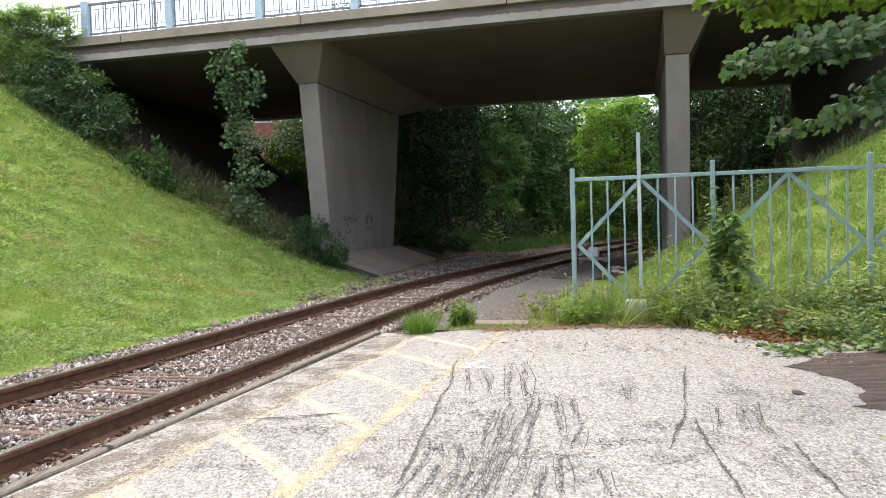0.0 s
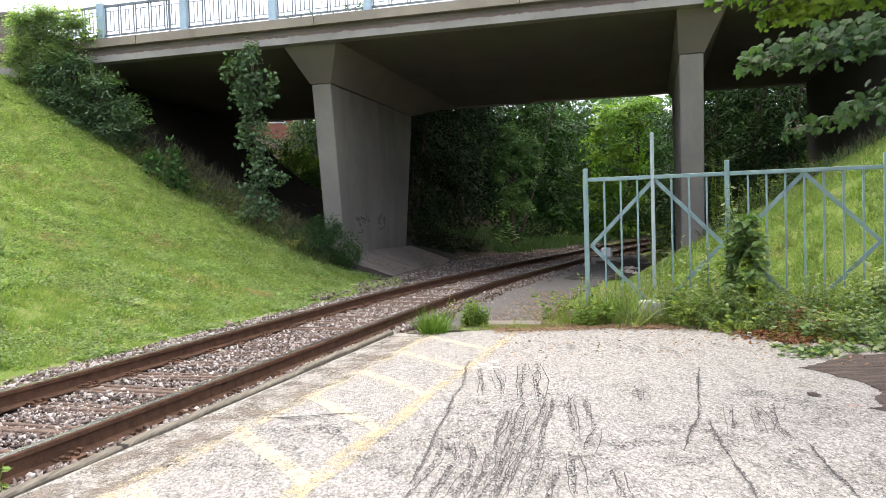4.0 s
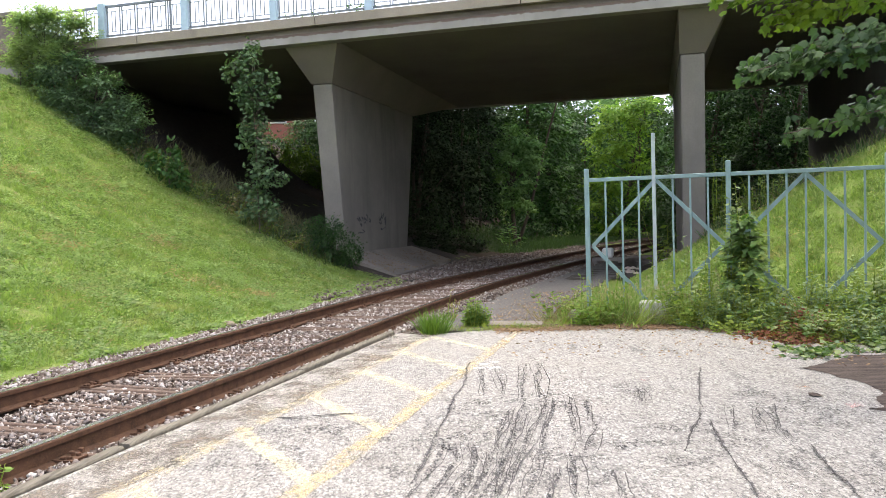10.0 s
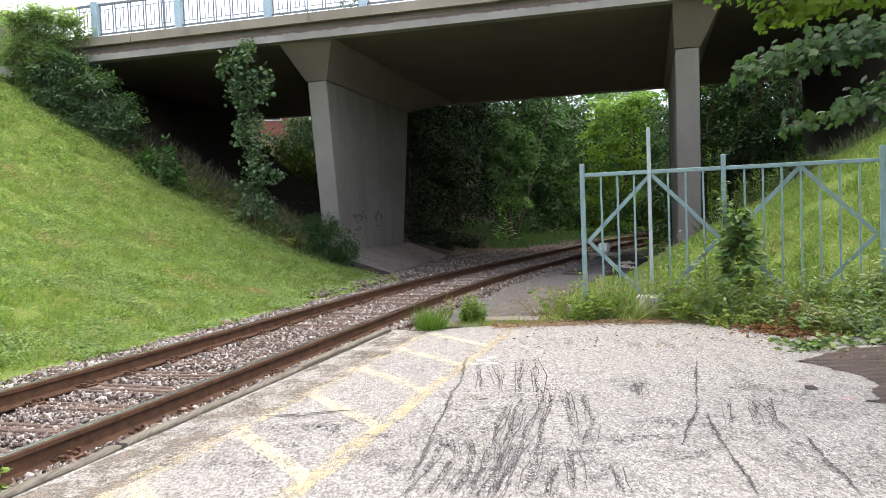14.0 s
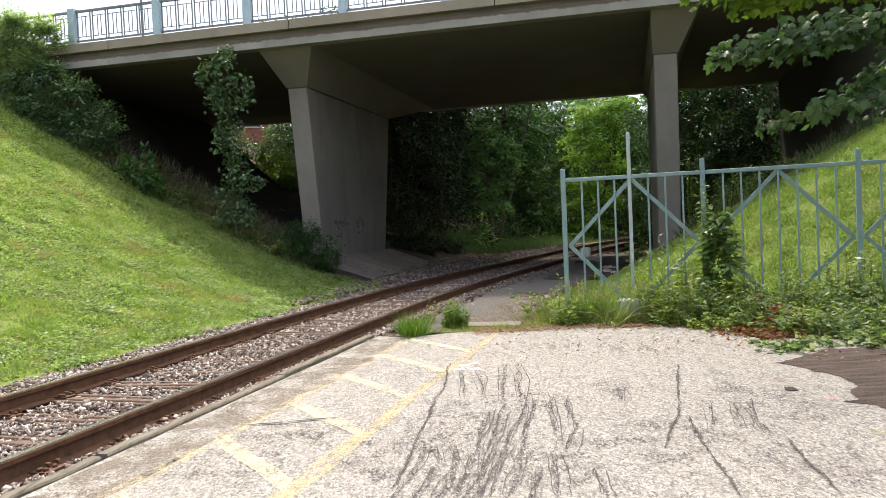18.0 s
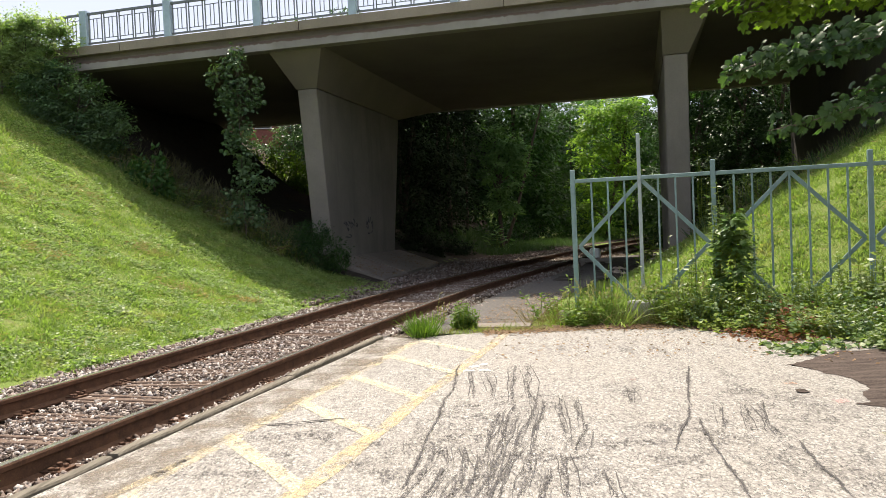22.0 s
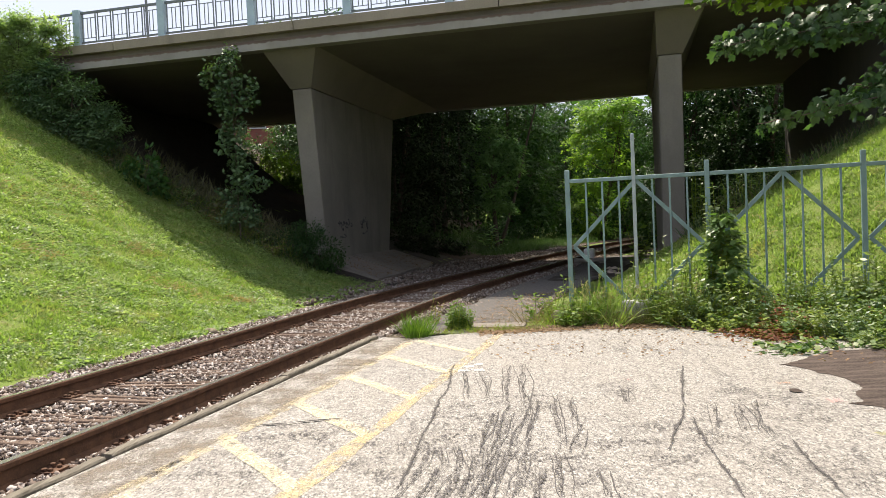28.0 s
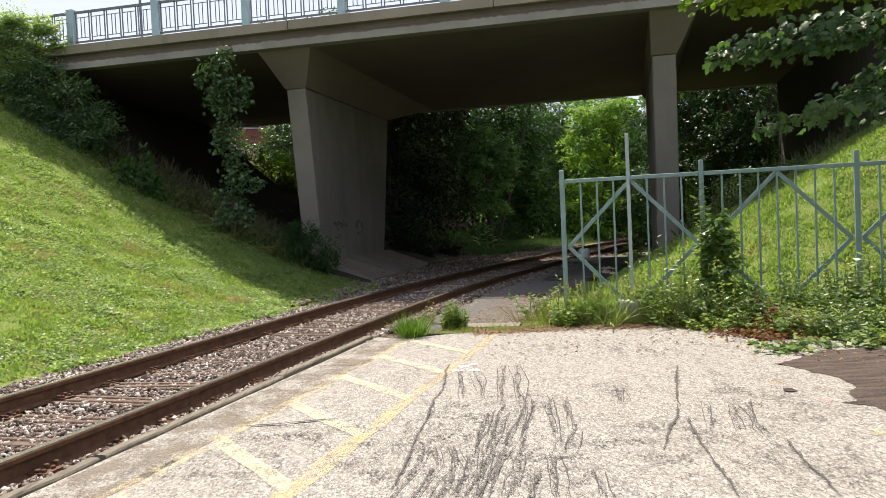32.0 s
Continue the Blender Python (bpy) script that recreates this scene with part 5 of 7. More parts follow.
    branch((4.4, 5.0, 2.8), (2.1, 5.0, 2.60), 600, 0.25, 0.11, mat=L_MAPLE_SUNLIT)
    branch((4.0, 4.7, 2.15), (2.06, 4.6, 1.80), 240, 0.10, 0.07, 0.058)
    branch((4.4, 4.9, 2.14), (2.5, 4.8, 1.92), 360, 0.18, 0.13, 0.058)
    branch((4.5, 4.9, 2.30), (2.75, 4.85, 2.06), 300, 0.18, 0.11, 0.058)
    branch((4.8, 4.9, 2.5), (3.08, 4.9, 2.35), 330, 0.22, 0.14)
    branch((5.0, 5.5, 2.6), (3.32, 5.4, 2.3), 600, 0.28, 0.34)


make_maple()


# ---------- ballast ----------
def make_ballast():
    # an angular stone: eight corners
    ico = np.array([(x, y, z) for x in (-1, 1) for y in (-1, 1) for z in (-1, 1)], float) * 0.72
    tri = [(0, 1, 3), (0, 3, 2), (4, 6, 7), (4, 7, 5), (0, 4, 5), (0, 5, 1), (2, 3, 7), (2, 7, 6), (0, 2, 6), (0, 6, 4), (1, 5, 7), (1, 7, 3)]

    def stones(name, label, s0, s1, o0, o1, n, size, z, near, mat=M_BALLAST):
        s = s0 + (s1 - s0) * RNG.uniform(0, 1, n) ** near
        o = RNG.uniform(o0, o1, n)
        zz = z + RNG.uniform(-0.5, 0.5, n) * size
        P = np.array([on_track(a, b, c) for a, b, c in zip(s, o, zz)])
        A, N = unit(n), unit(n)
        X = np.cross(A, N)
        X /= np.linalg.norm(X, axis=1, keepdims=True) + 1e-9
        Z = np.cross(X, A)
        S = RNG.uniform(0.16, 1.0, (n, 3)) * size * RNG.uniform(0.55, 1.35, (n, 1))
        co = ico[None] * RNG.uniform(0.45, 1.4, (n, 8, 1))
        V = P[:, None] + co[..., 0:1] * (S[:, 0:1] * X)[:, None] + co[..., 1:2] * (S[:, 1:2] * A)[:, None] + co[..., 2:3] * (S[:, 2:3] * Z)[:, None]
        F = (np.array(tri)[None] + (np.arange(n) * 8)[:, None, None]).reshape(-1, 3)
        me = bpy.data.meshes.new(name)
        me.vertices.add(n * 8)
        me.vertices.foreach_set("co", V.reshape(-1).astype(np.float32))
        me.loops.add(F.size)
        me.loops.foreach_set("vertex_index", F.reshape(-1).astype(np.int32))
        me.polygons.add(len(F))
        me.polygons.foreach_set("loop_start", np.arange(0, F.size, 3, dtype=np.int32))
        me.update(calc_edges=True)
        tagged(mesh_part(name, me, mat), label, "ballast", kind="stuff")

    stones("ballast", "grey and brown crushed stone between the rails", 26, 52, -0.66, 0.66, 40000, 0.0235, -0.070, 1.6)
    stones("ballast", "pale crushed stone along the mown bank", 26, 52, -1.72, -0.86, 22000, 0.026, -0.046, 1.5)
    stones("ballast", "crushed stone between rail and timber kerb", 26, 40, 0.84, 1.02, 5000, 0.026, -0.048, 1.3)
    stones("ballast", "loose stones scattered beside the old path", 35, 54, 0.85, 1.6, 3600, 0.03, -0.03, 1.2, M_GRIMY)
    stones("ballast", "dirty crushed stone under the bridge", 37.6, 62, -3.7, -1.7, 7500, 0.042, 0.01, 1.0, M_GRIMY)
    stones("ballast", "brown dirt-covered stones beside the shaded rail", 39, 60, -1.85, -0.86, 5000, 0.04, -0.025, 1.0, M_GRIMY)
    stones("ballast", "brown dirt-covered stones between the shaded rails", 42, 60, -0.66, 0.66, 4500, 0.038, -0.062, 1.0, M_GRIMY)
    stones("ballast", "crushed stone between the rails beside the yard", 10, 26.2, -0.66, 0.66, 9000, 0.034, -0.066, 1.0)
    stones("ballast", "crushed stone on the shoulder along the lawn", 10, 26.2, -1.72, -0.86, 7000, 0.036, -0.046, 1.0)
    stones("ballast", "crushed stone beside the near rail and the yard", 10, 26.2, 0.84, 1.02, 2000, 0.032, -0.048, 1.0)


make_ballast()


def near_stones():
    """The ballast stones that lie loose on top beside the yard, one by one."""
    shapes = []
    for k in range(8):
        bm = bmesh.new()
        bmesh.ops.create_icosphere(bm, subdivisions=1, radius=0.03)
        for v in bm.verts:
            v.co = v.co * (1 + 0.9 * noise.noise(v.co * 60 + Vector((k * 5, 0, 0))))
            v.co.z *= 0.55
        me = bpy.data.meshes.new("stone")
        bm.to_mesh(me)
        bm.free()
        me.materials.append(M_LOOSE)
        shapes.append(me)
    for k in range(290):
        s = 27.6 + 8.0 * RNG.uniform(0, 1) ** 1.2
        o = RNG.uniform(-0.62, 0.62) if k % 3 else RNG.uniform(-1.6, -0.9)
        ob = mesh_part("stone", shapes[k % 8], None, TRACKBED[0])
        p = on_track(s, o, -0.05 if k % 3 else -0.028)
        ob.matrix_basis = pose(p.x, p.y, p.z, RNG.uniform(-30, 30), RNG.uniform(-30, 30), RNG.uniform(0, 360)) @ Matrix.Scale(RNG.uniform(0.4, 0.85), 4)


def loose_material():
    k = Nodes("loose_stone")
    f = k.noise(60, 3, 0.7)
    c = k.ramp(k.rand(), [(0.0, (0.09, 0.065, 0.055)), (0.4, (0.22, 0.175, 0.15)), (0.75, (0.42, 0.36, 0.32)), (1.0, (0.70, 0.66, 0.62))])
    c = k.mix(k.ramp(f, [(0.4, 0.4), (0.65, 0.0)]), c, (0.14, 0.10, 0.08))
    return k.surface(c, 0.9, normal=k.bump(f, 0.4, 0.004), spec=0.25)


M_LOOSE = loose_material()
near_stones()


# ---------- wear on the yard ----------
def crack_material():
    k = Nodes("crack_dirt")
    n = k.noise(26, 5, 0.8)
    w = k.noise(3.5, 3, 0.6)
    al = k.ramp(k.math("ADD", k.math("MULTIPLY", n, 0.7), k.math("MULTIPLY", w, 0.5)), [(0.40, 0.0), (0.56, 0.9)])
    return k.surface(k.mix(n, (0.05, 0.046, 0.046), (0.13, 0.12, 0.115)), 0.95, spec=0.1, alpha=al)


M_CRACK = crack_material()


def scuff_material():
    """Bitumen laid bare between pale grit."""
    k = Nodes("scuffed_asphalt")
    drawn = k.coords((1.0, 0.55, 1.0))
    v = k.voronoi(88, drawn)
    n = k.noise(40, 4, 0.8, drawn)
    w = k.noise(6, 4, 0.7)
    bare = k.ramp(k.math("ADD", k.math("MULTIPLY", v, 0.75), k.math("MULTIPLY", n, 0.5)), [(0.63, 0.0), (0.73, 0.92)])
    al = k.math("MULTIPLY", bare, k.ramp(w, [(0.36, 0.15), (0.54, 1.0)]))
    return k.surface(k.mix(n, (0.05, 0.046, 0.047), (0.13, 0.12, 0.118)), 0.95, spec=0.1, alpha=al)


def field_material():
    """Sparse spots where the grit has gone."""
    k = Nodes("sparse_scuffs")
    drawn = k.coords((1.0, 0.55, 1.0))
    n = k.noise(62, 5, 0.8, drawn)
    w = k.noise(4.5, 5, 0.75)
    al = k.math("MULTIPLY", k.ramp(n, [(0.52, 0.0), (0.56, 0.9)]), k.ramp(w, [(0.46, 0.0), (0.60, 1.0)]))
    return k.surface(k.mix(n, (0.06, 0.056, 0.058), (0.14, 0.13, 0.128)), 0.95, spec=0.1, alpha=al)


M_FIELD = field_material()
M_GAP = plain("open_crack", (0.04, 0.036, 0.034), 0.95, 0.0, 0.4, 40)
M_SCUFF = scuff_material()


def stroke(x0, y0, x1, y1, width, seed, z=0.009, wob=0.06, mat=None):
    """A ragged scar in the asphalt between two places."""
    a, b = Vector((x0, y0, z)), Vector((x1, y1, z))
    d = b - a
    side = Vector((-d.y, d.x, 0)).normalized()
    n = max(6, int(d.length / 0.025))
    bm = bmesh.new()
    prev = None
    for i in range(n + 1):
        t = i / n
        o = noise.noise((seed * 3.1, t * d.length * 1.6, 0)) * wob + noise.noise((seed, t * d.length * 6, 4)) * 0.012 + noise.noise((seed, t * d.length * 24, 6)) * 0.005
        w = width * (0.35 + 0.65 * math.sin(math.pi * min(1, t * 0.9 + 0.08))) * (0.7 + 0.6 * abs(noise.noise((seed, t * d.length * 14, 8))))
        p = a.lerp(b, t) + side * o
        row = (bm.verts.new(p - side * w), bm.verts.new(p + side * w))
        if prev:
            bm.faces.new((prev[0], prev[1], row[1], row[0]))
        prev = row
    bmesh.ops.recalc_face_normals(bm, faces=bm.faces)
    for f in bm.faces:
        if f.normal.z < 0:
            f.normal_flip()
    return part("crack" if mat is None else "scuff_mark", bm, mat or M_CRACK, PAVEMENT, "dark worn crack in the asphalt" if mat is None else "dark scuffed streak in the asphalt")


# scars in the asphalt: x, y to x, y
LONG_SCARS = ((2.21, 6.64, 1.75, 5.28), (1.75, 5.28, 1.34, 4.29), (1.70, 4.94, 1.55, 4.13), (1.55, 4.13, 1.43, 3.51), (2.09, 4.36, 2.00, 3.95), (2.00, 3.95, 1.89, 3.48), (-1.26, 5.27, -0.98, 5.32), (-0.98, 5.32, -0.64, 5.41), (0.23, 7.23, 0.11, 6.08), (0.11, 6.08, -0.10, 4.66), (-0.10, 4.66, -0.19, 3.88))
SCUFFS = ((1.94, 5.26, 1.74, 4.63), (2.12, 5.24, 1.92, 4.62), (2.25, 5.29, 2.04, 4.70), (2.04, 4.70, 2.00, 4.41), (0.31, 6.86, 0.28, 5.82), (0.44, 6.84, 0.42, 5.84), (0.71, 7.07, 0.54, 5.50), (0.84, 7.05, 0.67, 5.52), (0.54, 5.50, 0.32, 4.46), (0.32, 4.46, 0.16, 3.62), (0.70, 5.53, 0.45, 4.48), (0.45, 4.48, 0.21, 3.61), (0.77, 5.64, 0.54, 4.44))
MORE_SCUFFS = ((0.90, 5.70, 0.77, 4.69), (1.05, 5.68, 0.93, 4.82), (0.93, 4.82, 0.78, 4.36), (-0.02, 4.55, -0.19, 3.68), (0.03, 4.57, 0.04, 4.23), (0.04, 4.23, -0.11, 3.67), (0.14, 4.54, 0.14, 4.16), (0.14, 4.16, 0.0, 3.66), (0.43, 5.35, 0.25, 4.42), (0.25, 4.42, 0.11, 3.65), (0.58, 5.30, 0.36, 4.40), (0.36, 4.40, 0.20, 3.64), (0.69, 4.37, 0.61, 3.62), (0.54, 4.39, 0.36, 3.64), (0.86, 4.01, 0.82, 3.60), (0.58, 4.08, 0.47, 3.63), (1.48, 5.89, 1.40, 5.49))


def yard_wear():
    for k, (x0, y0, x1, y1) in enumerate(LONG_SCARS):
        stroke(x0, y0, x1, y1, 0.012 if x1 < -0.5 else 0.006, k + 1, 0.009, 0.1 if x1 < -0.5 else 0.03, M_GAP if x1 < -0.5 else None)
        stroke(x0, y0, x1, y1, 0.02, k + 1, 0.0085, 0.1 if x1 < -0.5 else 0.03, M_SCUFF)
    for k, (x0, y0, x1, y1) in enumerate(SCUFFS + MORE_SCUFFS):
        stroke(x0, y0, x1, y1, 0.024, k + 60, 0.0080 + 0.00002 * k, 0.04, M_SCUFF)
        for j in range(2 + k % 2):
            dx = 0.04 * (j - 0.7) + 0.012 * math.sin(7 * k + j)
            a, b = RNG.uniform(-0.12, 0.12), RNG.uniform(0.9, 1.18)
            stroke(x0 + (x1 - x0) * a + dx, y0 + (y1 - y0) * a, x0 + (x1 - x0) * b + dx, y0 + (y1 - y0) * b, RNG.uniform(0.002, 0.0045), 140 + 5 * k + j, 0.0088 + 0.0003 * j, 0.05)
    for k in range(60):
        x, y = RNG.uniform(-0.2, 3.0), RNG.uniform(3.7, 8.6)
        a = RNG.uniform(-0.5, 0.5)
        stroke(x, y, x + RNG.uniform(0.05, 0.18) * math.cos(a), y + 0.12 * math.sin(a), 0.004, 400 + k, 0.0092, 0.02)
    for k, (x, y, rx, ry) in enumerate(((1.44, 5.9, 0.16, 0.3), (0.97, 4.45, 0.22, 0.2), (0.33, 4.2, 0.5, 0.6), (0.15, 5.2, 0.3, 0.5), (0.65, 5.6, 0.35, 0.35), (2.05, 3.9, 0.3, 0.35), (-0.3, 4.4, 0.3, 0.4), (-1.0, 4.85, 0.35, 0.3), (2.4, 5.2, 0.4, 0.5), (1.4, 4.5, 0.4, 0.4), (-0.95, 5.2, 0.3, 0.16), (-1.2, 4.4, 0.4, 0.35), (-0.6, 5.0, 0.3, 0.25))):
        ring = [(x + rx * math.cos(a) * (1 + 0.3 * math.sin(3 * a + k)), y + ry * math.sin(a) * (1 + 0.25 * math.sin(2 * a + 2 * k))) for a in (0.524 * i for i in range(12))]
        flat_patch("scuff_mark", ring, 0.0041 + 0.00006 * k, M_FIELD, PAVEMENT, "sparse scuffs in the asphalt", 0.06, 5.0)
    for x, y, r, mt, lb in ((2.71, 5.80, 0.04, M_ORANGE, "small orange paint speck"), (2.79, 5.2, 0.06, M_PINK, "faint pink paint speck"), (2.63, 4.39, 0.05, M_ACID, "faint yellow paint speck"), (1.62, 6.2, 0.03, M_PINK, "faint pink paint speck")):
        flat_patch("paint_speck", [(x - r, y - r), (x + r, y - 0.9 * r), (x + 0.9 * r, y + r), (x - r, y + r)], 0.008, mt, PAVEMENT, lb, 0.03, 14.0)
    flat_patch("tar_spot", [(2.675 + 0.05 * math.cos(0.63 * i), 5.54 + 0.06 * math.sin(0.63 * i)) for i in range(10)], 0.0083, M_TAR, PAVEMENT, "small dark tar spot", 0.02, 12.0, 2)
    for x, y, r in ((0.37, 7.10, 0.05), (0.46, 7.18, 0.045), (0.30, 6.92, 0.04), (0.43, 6.91, 0.05)):
        flat_patch("paint_blot", [(x - r, y - r), (x + r, y - 0.9 * r), (x + 0.9 * r, y + r), (x - r, y + r)], 0.008, M_BLOT, PAVEMENT, "small white paint blot", 0.035, 14.0)
    for x, y, r in ((2.72, 5.35, 0.05), (2.86, 4.9, 0.04), (-0.72, 7.6, 0.2), (-1.55, 5.7, 0.14)):
        flat_patch("dirt_stain", [(x - r, y - r * 0.7), (x + r, y - 0.5 * r), (x + 0.9 * r, y + r * 0.8), (x - r, y + r * 0.6)], 0.0065, M_FILM, PAVEMENT, "sandy dirt stain on the asphalt", 0.05, 9.0)


M_BLOT = paint_material("worn_white_blot", (0.62, 0.61, 0.58), (0.82, 0.81, 0.78), 0.48, 0.66)
M_ORANGE = paint_material("orange_speck", (0.55, 0.25, 0.12), (0.65, 0.34, 0.2), 0.68, 0.9)
M_PINK = paint_material("pink_speck", (0.72, 0.36, 0.34), (0.78, 0.46, 0.42), 0.72, 0.95)
M_ACID = paint_material("yellow_speck", (0.62, 0.62, 0.12), (0.7, 0.68, 0.25), 0.72, 0.95)
M_DIRT = plain("sandy_dirt", (0.20, 0.165, 0.12), 0.95, 0, 0.3, 30, 0.1)
yard_wear()


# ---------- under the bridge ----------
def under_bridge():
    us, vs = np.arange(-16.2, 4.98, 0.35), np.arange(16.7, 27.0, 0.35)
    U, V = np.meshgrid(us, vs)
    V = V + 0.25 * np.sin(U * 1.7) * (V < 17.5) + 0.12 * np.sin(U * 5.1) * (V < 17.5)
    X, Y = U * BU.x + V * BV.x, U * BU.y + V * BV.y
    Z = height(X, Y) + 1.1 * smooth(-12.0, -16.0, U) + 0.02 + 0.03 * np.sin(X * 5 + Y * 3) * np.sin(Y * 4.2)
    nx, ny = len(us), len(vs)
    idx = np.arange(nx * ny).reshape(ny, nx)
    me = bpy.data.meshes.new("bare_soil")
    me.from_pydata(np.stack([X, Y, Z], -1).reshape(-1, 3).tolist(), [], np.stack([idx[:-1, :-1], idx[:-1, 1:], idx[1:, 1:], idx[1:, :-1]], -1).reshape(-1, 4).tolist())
    tagged(mesh_part("bare_soil", me, M_SHADE, smooth=True), "bare soil darkened in colour for the bridge's shade", "soil", kind="structure")
    # dark soil sheet over the green ground, laid to deepen the shade under the trees
    xs, ys = np.arange(-15, 16.1, 0.6), np.arange(26.5, 50.1, 0.6)
    X, Y = np.meshgrid(xs, ys)
    off, s = track_offset(X, Y)
    Z = height(X, Y) + np.where((np.abs(off) > 1.9) & (Y > 27.7), 0.05, -0.3)
    idx = np.arange(X.size).reshape(X.shape)
    me = bpy.data.meshes.new("woodland_floor")
    me.from_pydata(np.stack([X, Y, Z], -1).reshape(-1, 3).tolist(), [], np.stack([idx[:-1, :-1], idx[:-1, 1:], idx[1:, 1:], idx[1:, :-1]], -1).reshape(-1, 4).tolist())
    tagged(mesh_part("woodland_floor", me, M_SOIL, smooth=True), "dark soil sheet that deepens the shade under the trees behind the bridge", "soil", kind="structure")
    # concrete apron at the pier's foot, in slabs
    for k in range(3):
        va, vb = 17.75 + 1.95 * k, 17.75 + 1.95 * (k + 1) - 0.05
        bm = bmesh.new()
        ring = [(-7.54, va, 0.58), (-6.1, va, 0.07), (-6.1 - 0.08 * k, vb, 0.07 + 0.028 * k), (-7.54, vb, 0.58)]
        quad_solid(bm, [bp(u, v, z - 0.18) for u, v, z in ring], [bp(u, v, z + 0.018 * (k % 2)) for u, v, z in ring])
        tagged(part("concrete_apron", bm, M_APRON), "sloping concrete slab at the pier's foot", "slab", "apron slabs")
    # leaves and grit blown onto the apron
    n = 1500
    a, b = RNG.uniform(0, 1, n) ** 0.7, RNG.uniform(17.8, 23.5, n)
    u = -7.5 + 1.35 * a
    z = np.maximum(0.605 - 0.6 * (u + 7.54) / 1.69, 0.03)
    me = scatter("leaf_litter", np.stack([u * BU.x + b * BV.x, u * BU.y + b * BV.y, z], 1), np.concatenate([RNG.normal(0, 1, (n, 2)), RNG.normal(0, 0.3, (n, 1))], 1), np.concatenate([RNG.normal(0, 0.3, (n, 2)), np.ones((n, 1))], 1), RNG.uniform(0.02, 0.06, n), leaf_plain(0.3))
    tagged(mesh_part("leaf_litter", me, L_LITTER), "dry leaves and grit on the concrete apron", "leaves", kind="stuff")
    # scribbles on the pier
    tag = empty("graffiti")
    tagged(tag, "faded dark scribbles sprayed on the pier", "graffiti")
    for k, (v, z, w, h, turns, lean) in enumerate(((19.0, 1.48, 0.05, 0.20, 0.5, 0.1), (19.22, 1.42, 0.10, 0.17, 1.2, 0.05), (19.45, 1.46, 0.08, 0.10, 1.0, 0.0), (19.66, 1.45, 0.09, 0.12, 1.1, 0.1), (19.92, 1.40, 0.06, 0.06, 1.0, 0.0), (19.3, 1.12, 0.16, 0.05, 0.8, 0.2), (20.75, 1.46, 0.10, 0.16, 1.4, 0.1), (21.0, 1.50, 0.12, 0.14, 1.1, -0.1), (21.2, 1.42, 0.05, 0.16, 0.5, 0.1), (20.95, 1.18, 0.14, 0.05, 0.9, 0.2))):
        bm = bmesh.new()
        pts = []
        for i in range(13):
            f = i / 12
            a = 2 * math.pi * turns * f + k
            pts.append(bp(-7.572, v + w * math.sin(a) + lean * (f - 0.5), z + h * (f - 0.5) * 1.2 + 0.5 * h * math.cos(1.3 * a)))
        tube(bm, pts, [0.016 + 0.006 * math.sin(i + k) for i in range(13)], 5)
        part("spray_stroke", bm, M_SCRIBBLE, tag)


M_SCRIBBLE = plain("faded_spray_paint", (0.07, 0.07, 0.075), 0.8, 0, 0.5, 30)
under_bridge()


def brush():
    """Rank growth along the foot of the bridge."""
    n = 9000
    u = np.concatenate([RNG.uniform(-15.5, -7.2, 6500), RNG.uniform(1.0, 7.5, 2500)])
    v = 16.85 + 0.25 * np.sin(u * 1.7) + RNG.normal(0, 0.33, n)
    x, y = u * BU.x + v * BV.x, u * BU.y + v * BV.y
    P = np.stack([x, y, height(x, y) - 0.02], 1)
    A = np.concatenate([RNG.normal(0, 0.45, (n, 2)), np.ones((n, 1))], 1)
    me = scatter("rank_grass", P[::2], A[::2], unit(len(P[::2])), RNG.uniform(0.1, 0.36, len(P[::2])), leaf_blade(0.035, 0.6))
    tagged(mesh_part("rank_grass", me, L_DARK), "tall rank grass along the foot of the bridge", "grass", kind="stuff")
    me = scatter("dry_grass", P[1::2], A[1::2], unit(len(P[1::2])), RNG.uniform(0.12, 0.4, len(P[1::2])), leaf_blade(0.025, 0.6))
    tagged(mesh_part("dry_grass", me, L_GREY), "dry brown stalks along the foot of the bridge", "grass", kind="stuff")
    n = 3200
    u = RNG.uniform(-13.5, -8.3, n)
    v = RNG.uniform(16.9, 19.2, n)
    x, y = u * BU.x + v * BV.x, u * BU.y + v * BV.y
    P = np.stack([x, y, height(x, y) - 0.02], 1)
    A = np.concatenate([RNG.normal(0, 0.6, (n, 2)), np.ones((n, 1))], 1)
    me = scatter("shade_growth", P, A, unit(n), RNG.uniform(0.12, 0.45, n), leaf_blade(0.03, 0.6))
    tagged(mesh_part("shade_growth", me, L_GREY), "sparse dry growth in the bridge's shade", "grass", kind="stuff")
    # grass on the banks behind the bridge
    n = 60000
    x, y = RNG.uniform(-2, 14, n), 27 + 19 * RNG.uniform(0, 1, n) ** 1.3
    off, s = track_offset(x, y)
    k = (np.abs(off) > 2.6 + 0.4 * np.sin(1.9 * y)) & (np.abs(off) < 9) & (0.266 * x + 0.964 * y > 29.6 + 0.8 * np.sin(x * 1.7))
    x, y = x[k], y[k]
    P = np.stack([x, y, height(x, y) - 0.02], 1)
    A = np.concatenate([RNG.normal(0, 0.4, (len(x), 2)), np.ones((len(x), 1))], 1)
    me = scatter("bank_grass", P, A, unit(len(x)), RNG.uniform(0.15, 0.45, len(x)), leaf_blade(0.022, 0.6))
    tagged(mesh_part("bank_grass", me, L_DARK), "long grass on the banks behind the bridge", "grass", kind="stuff")


brush()


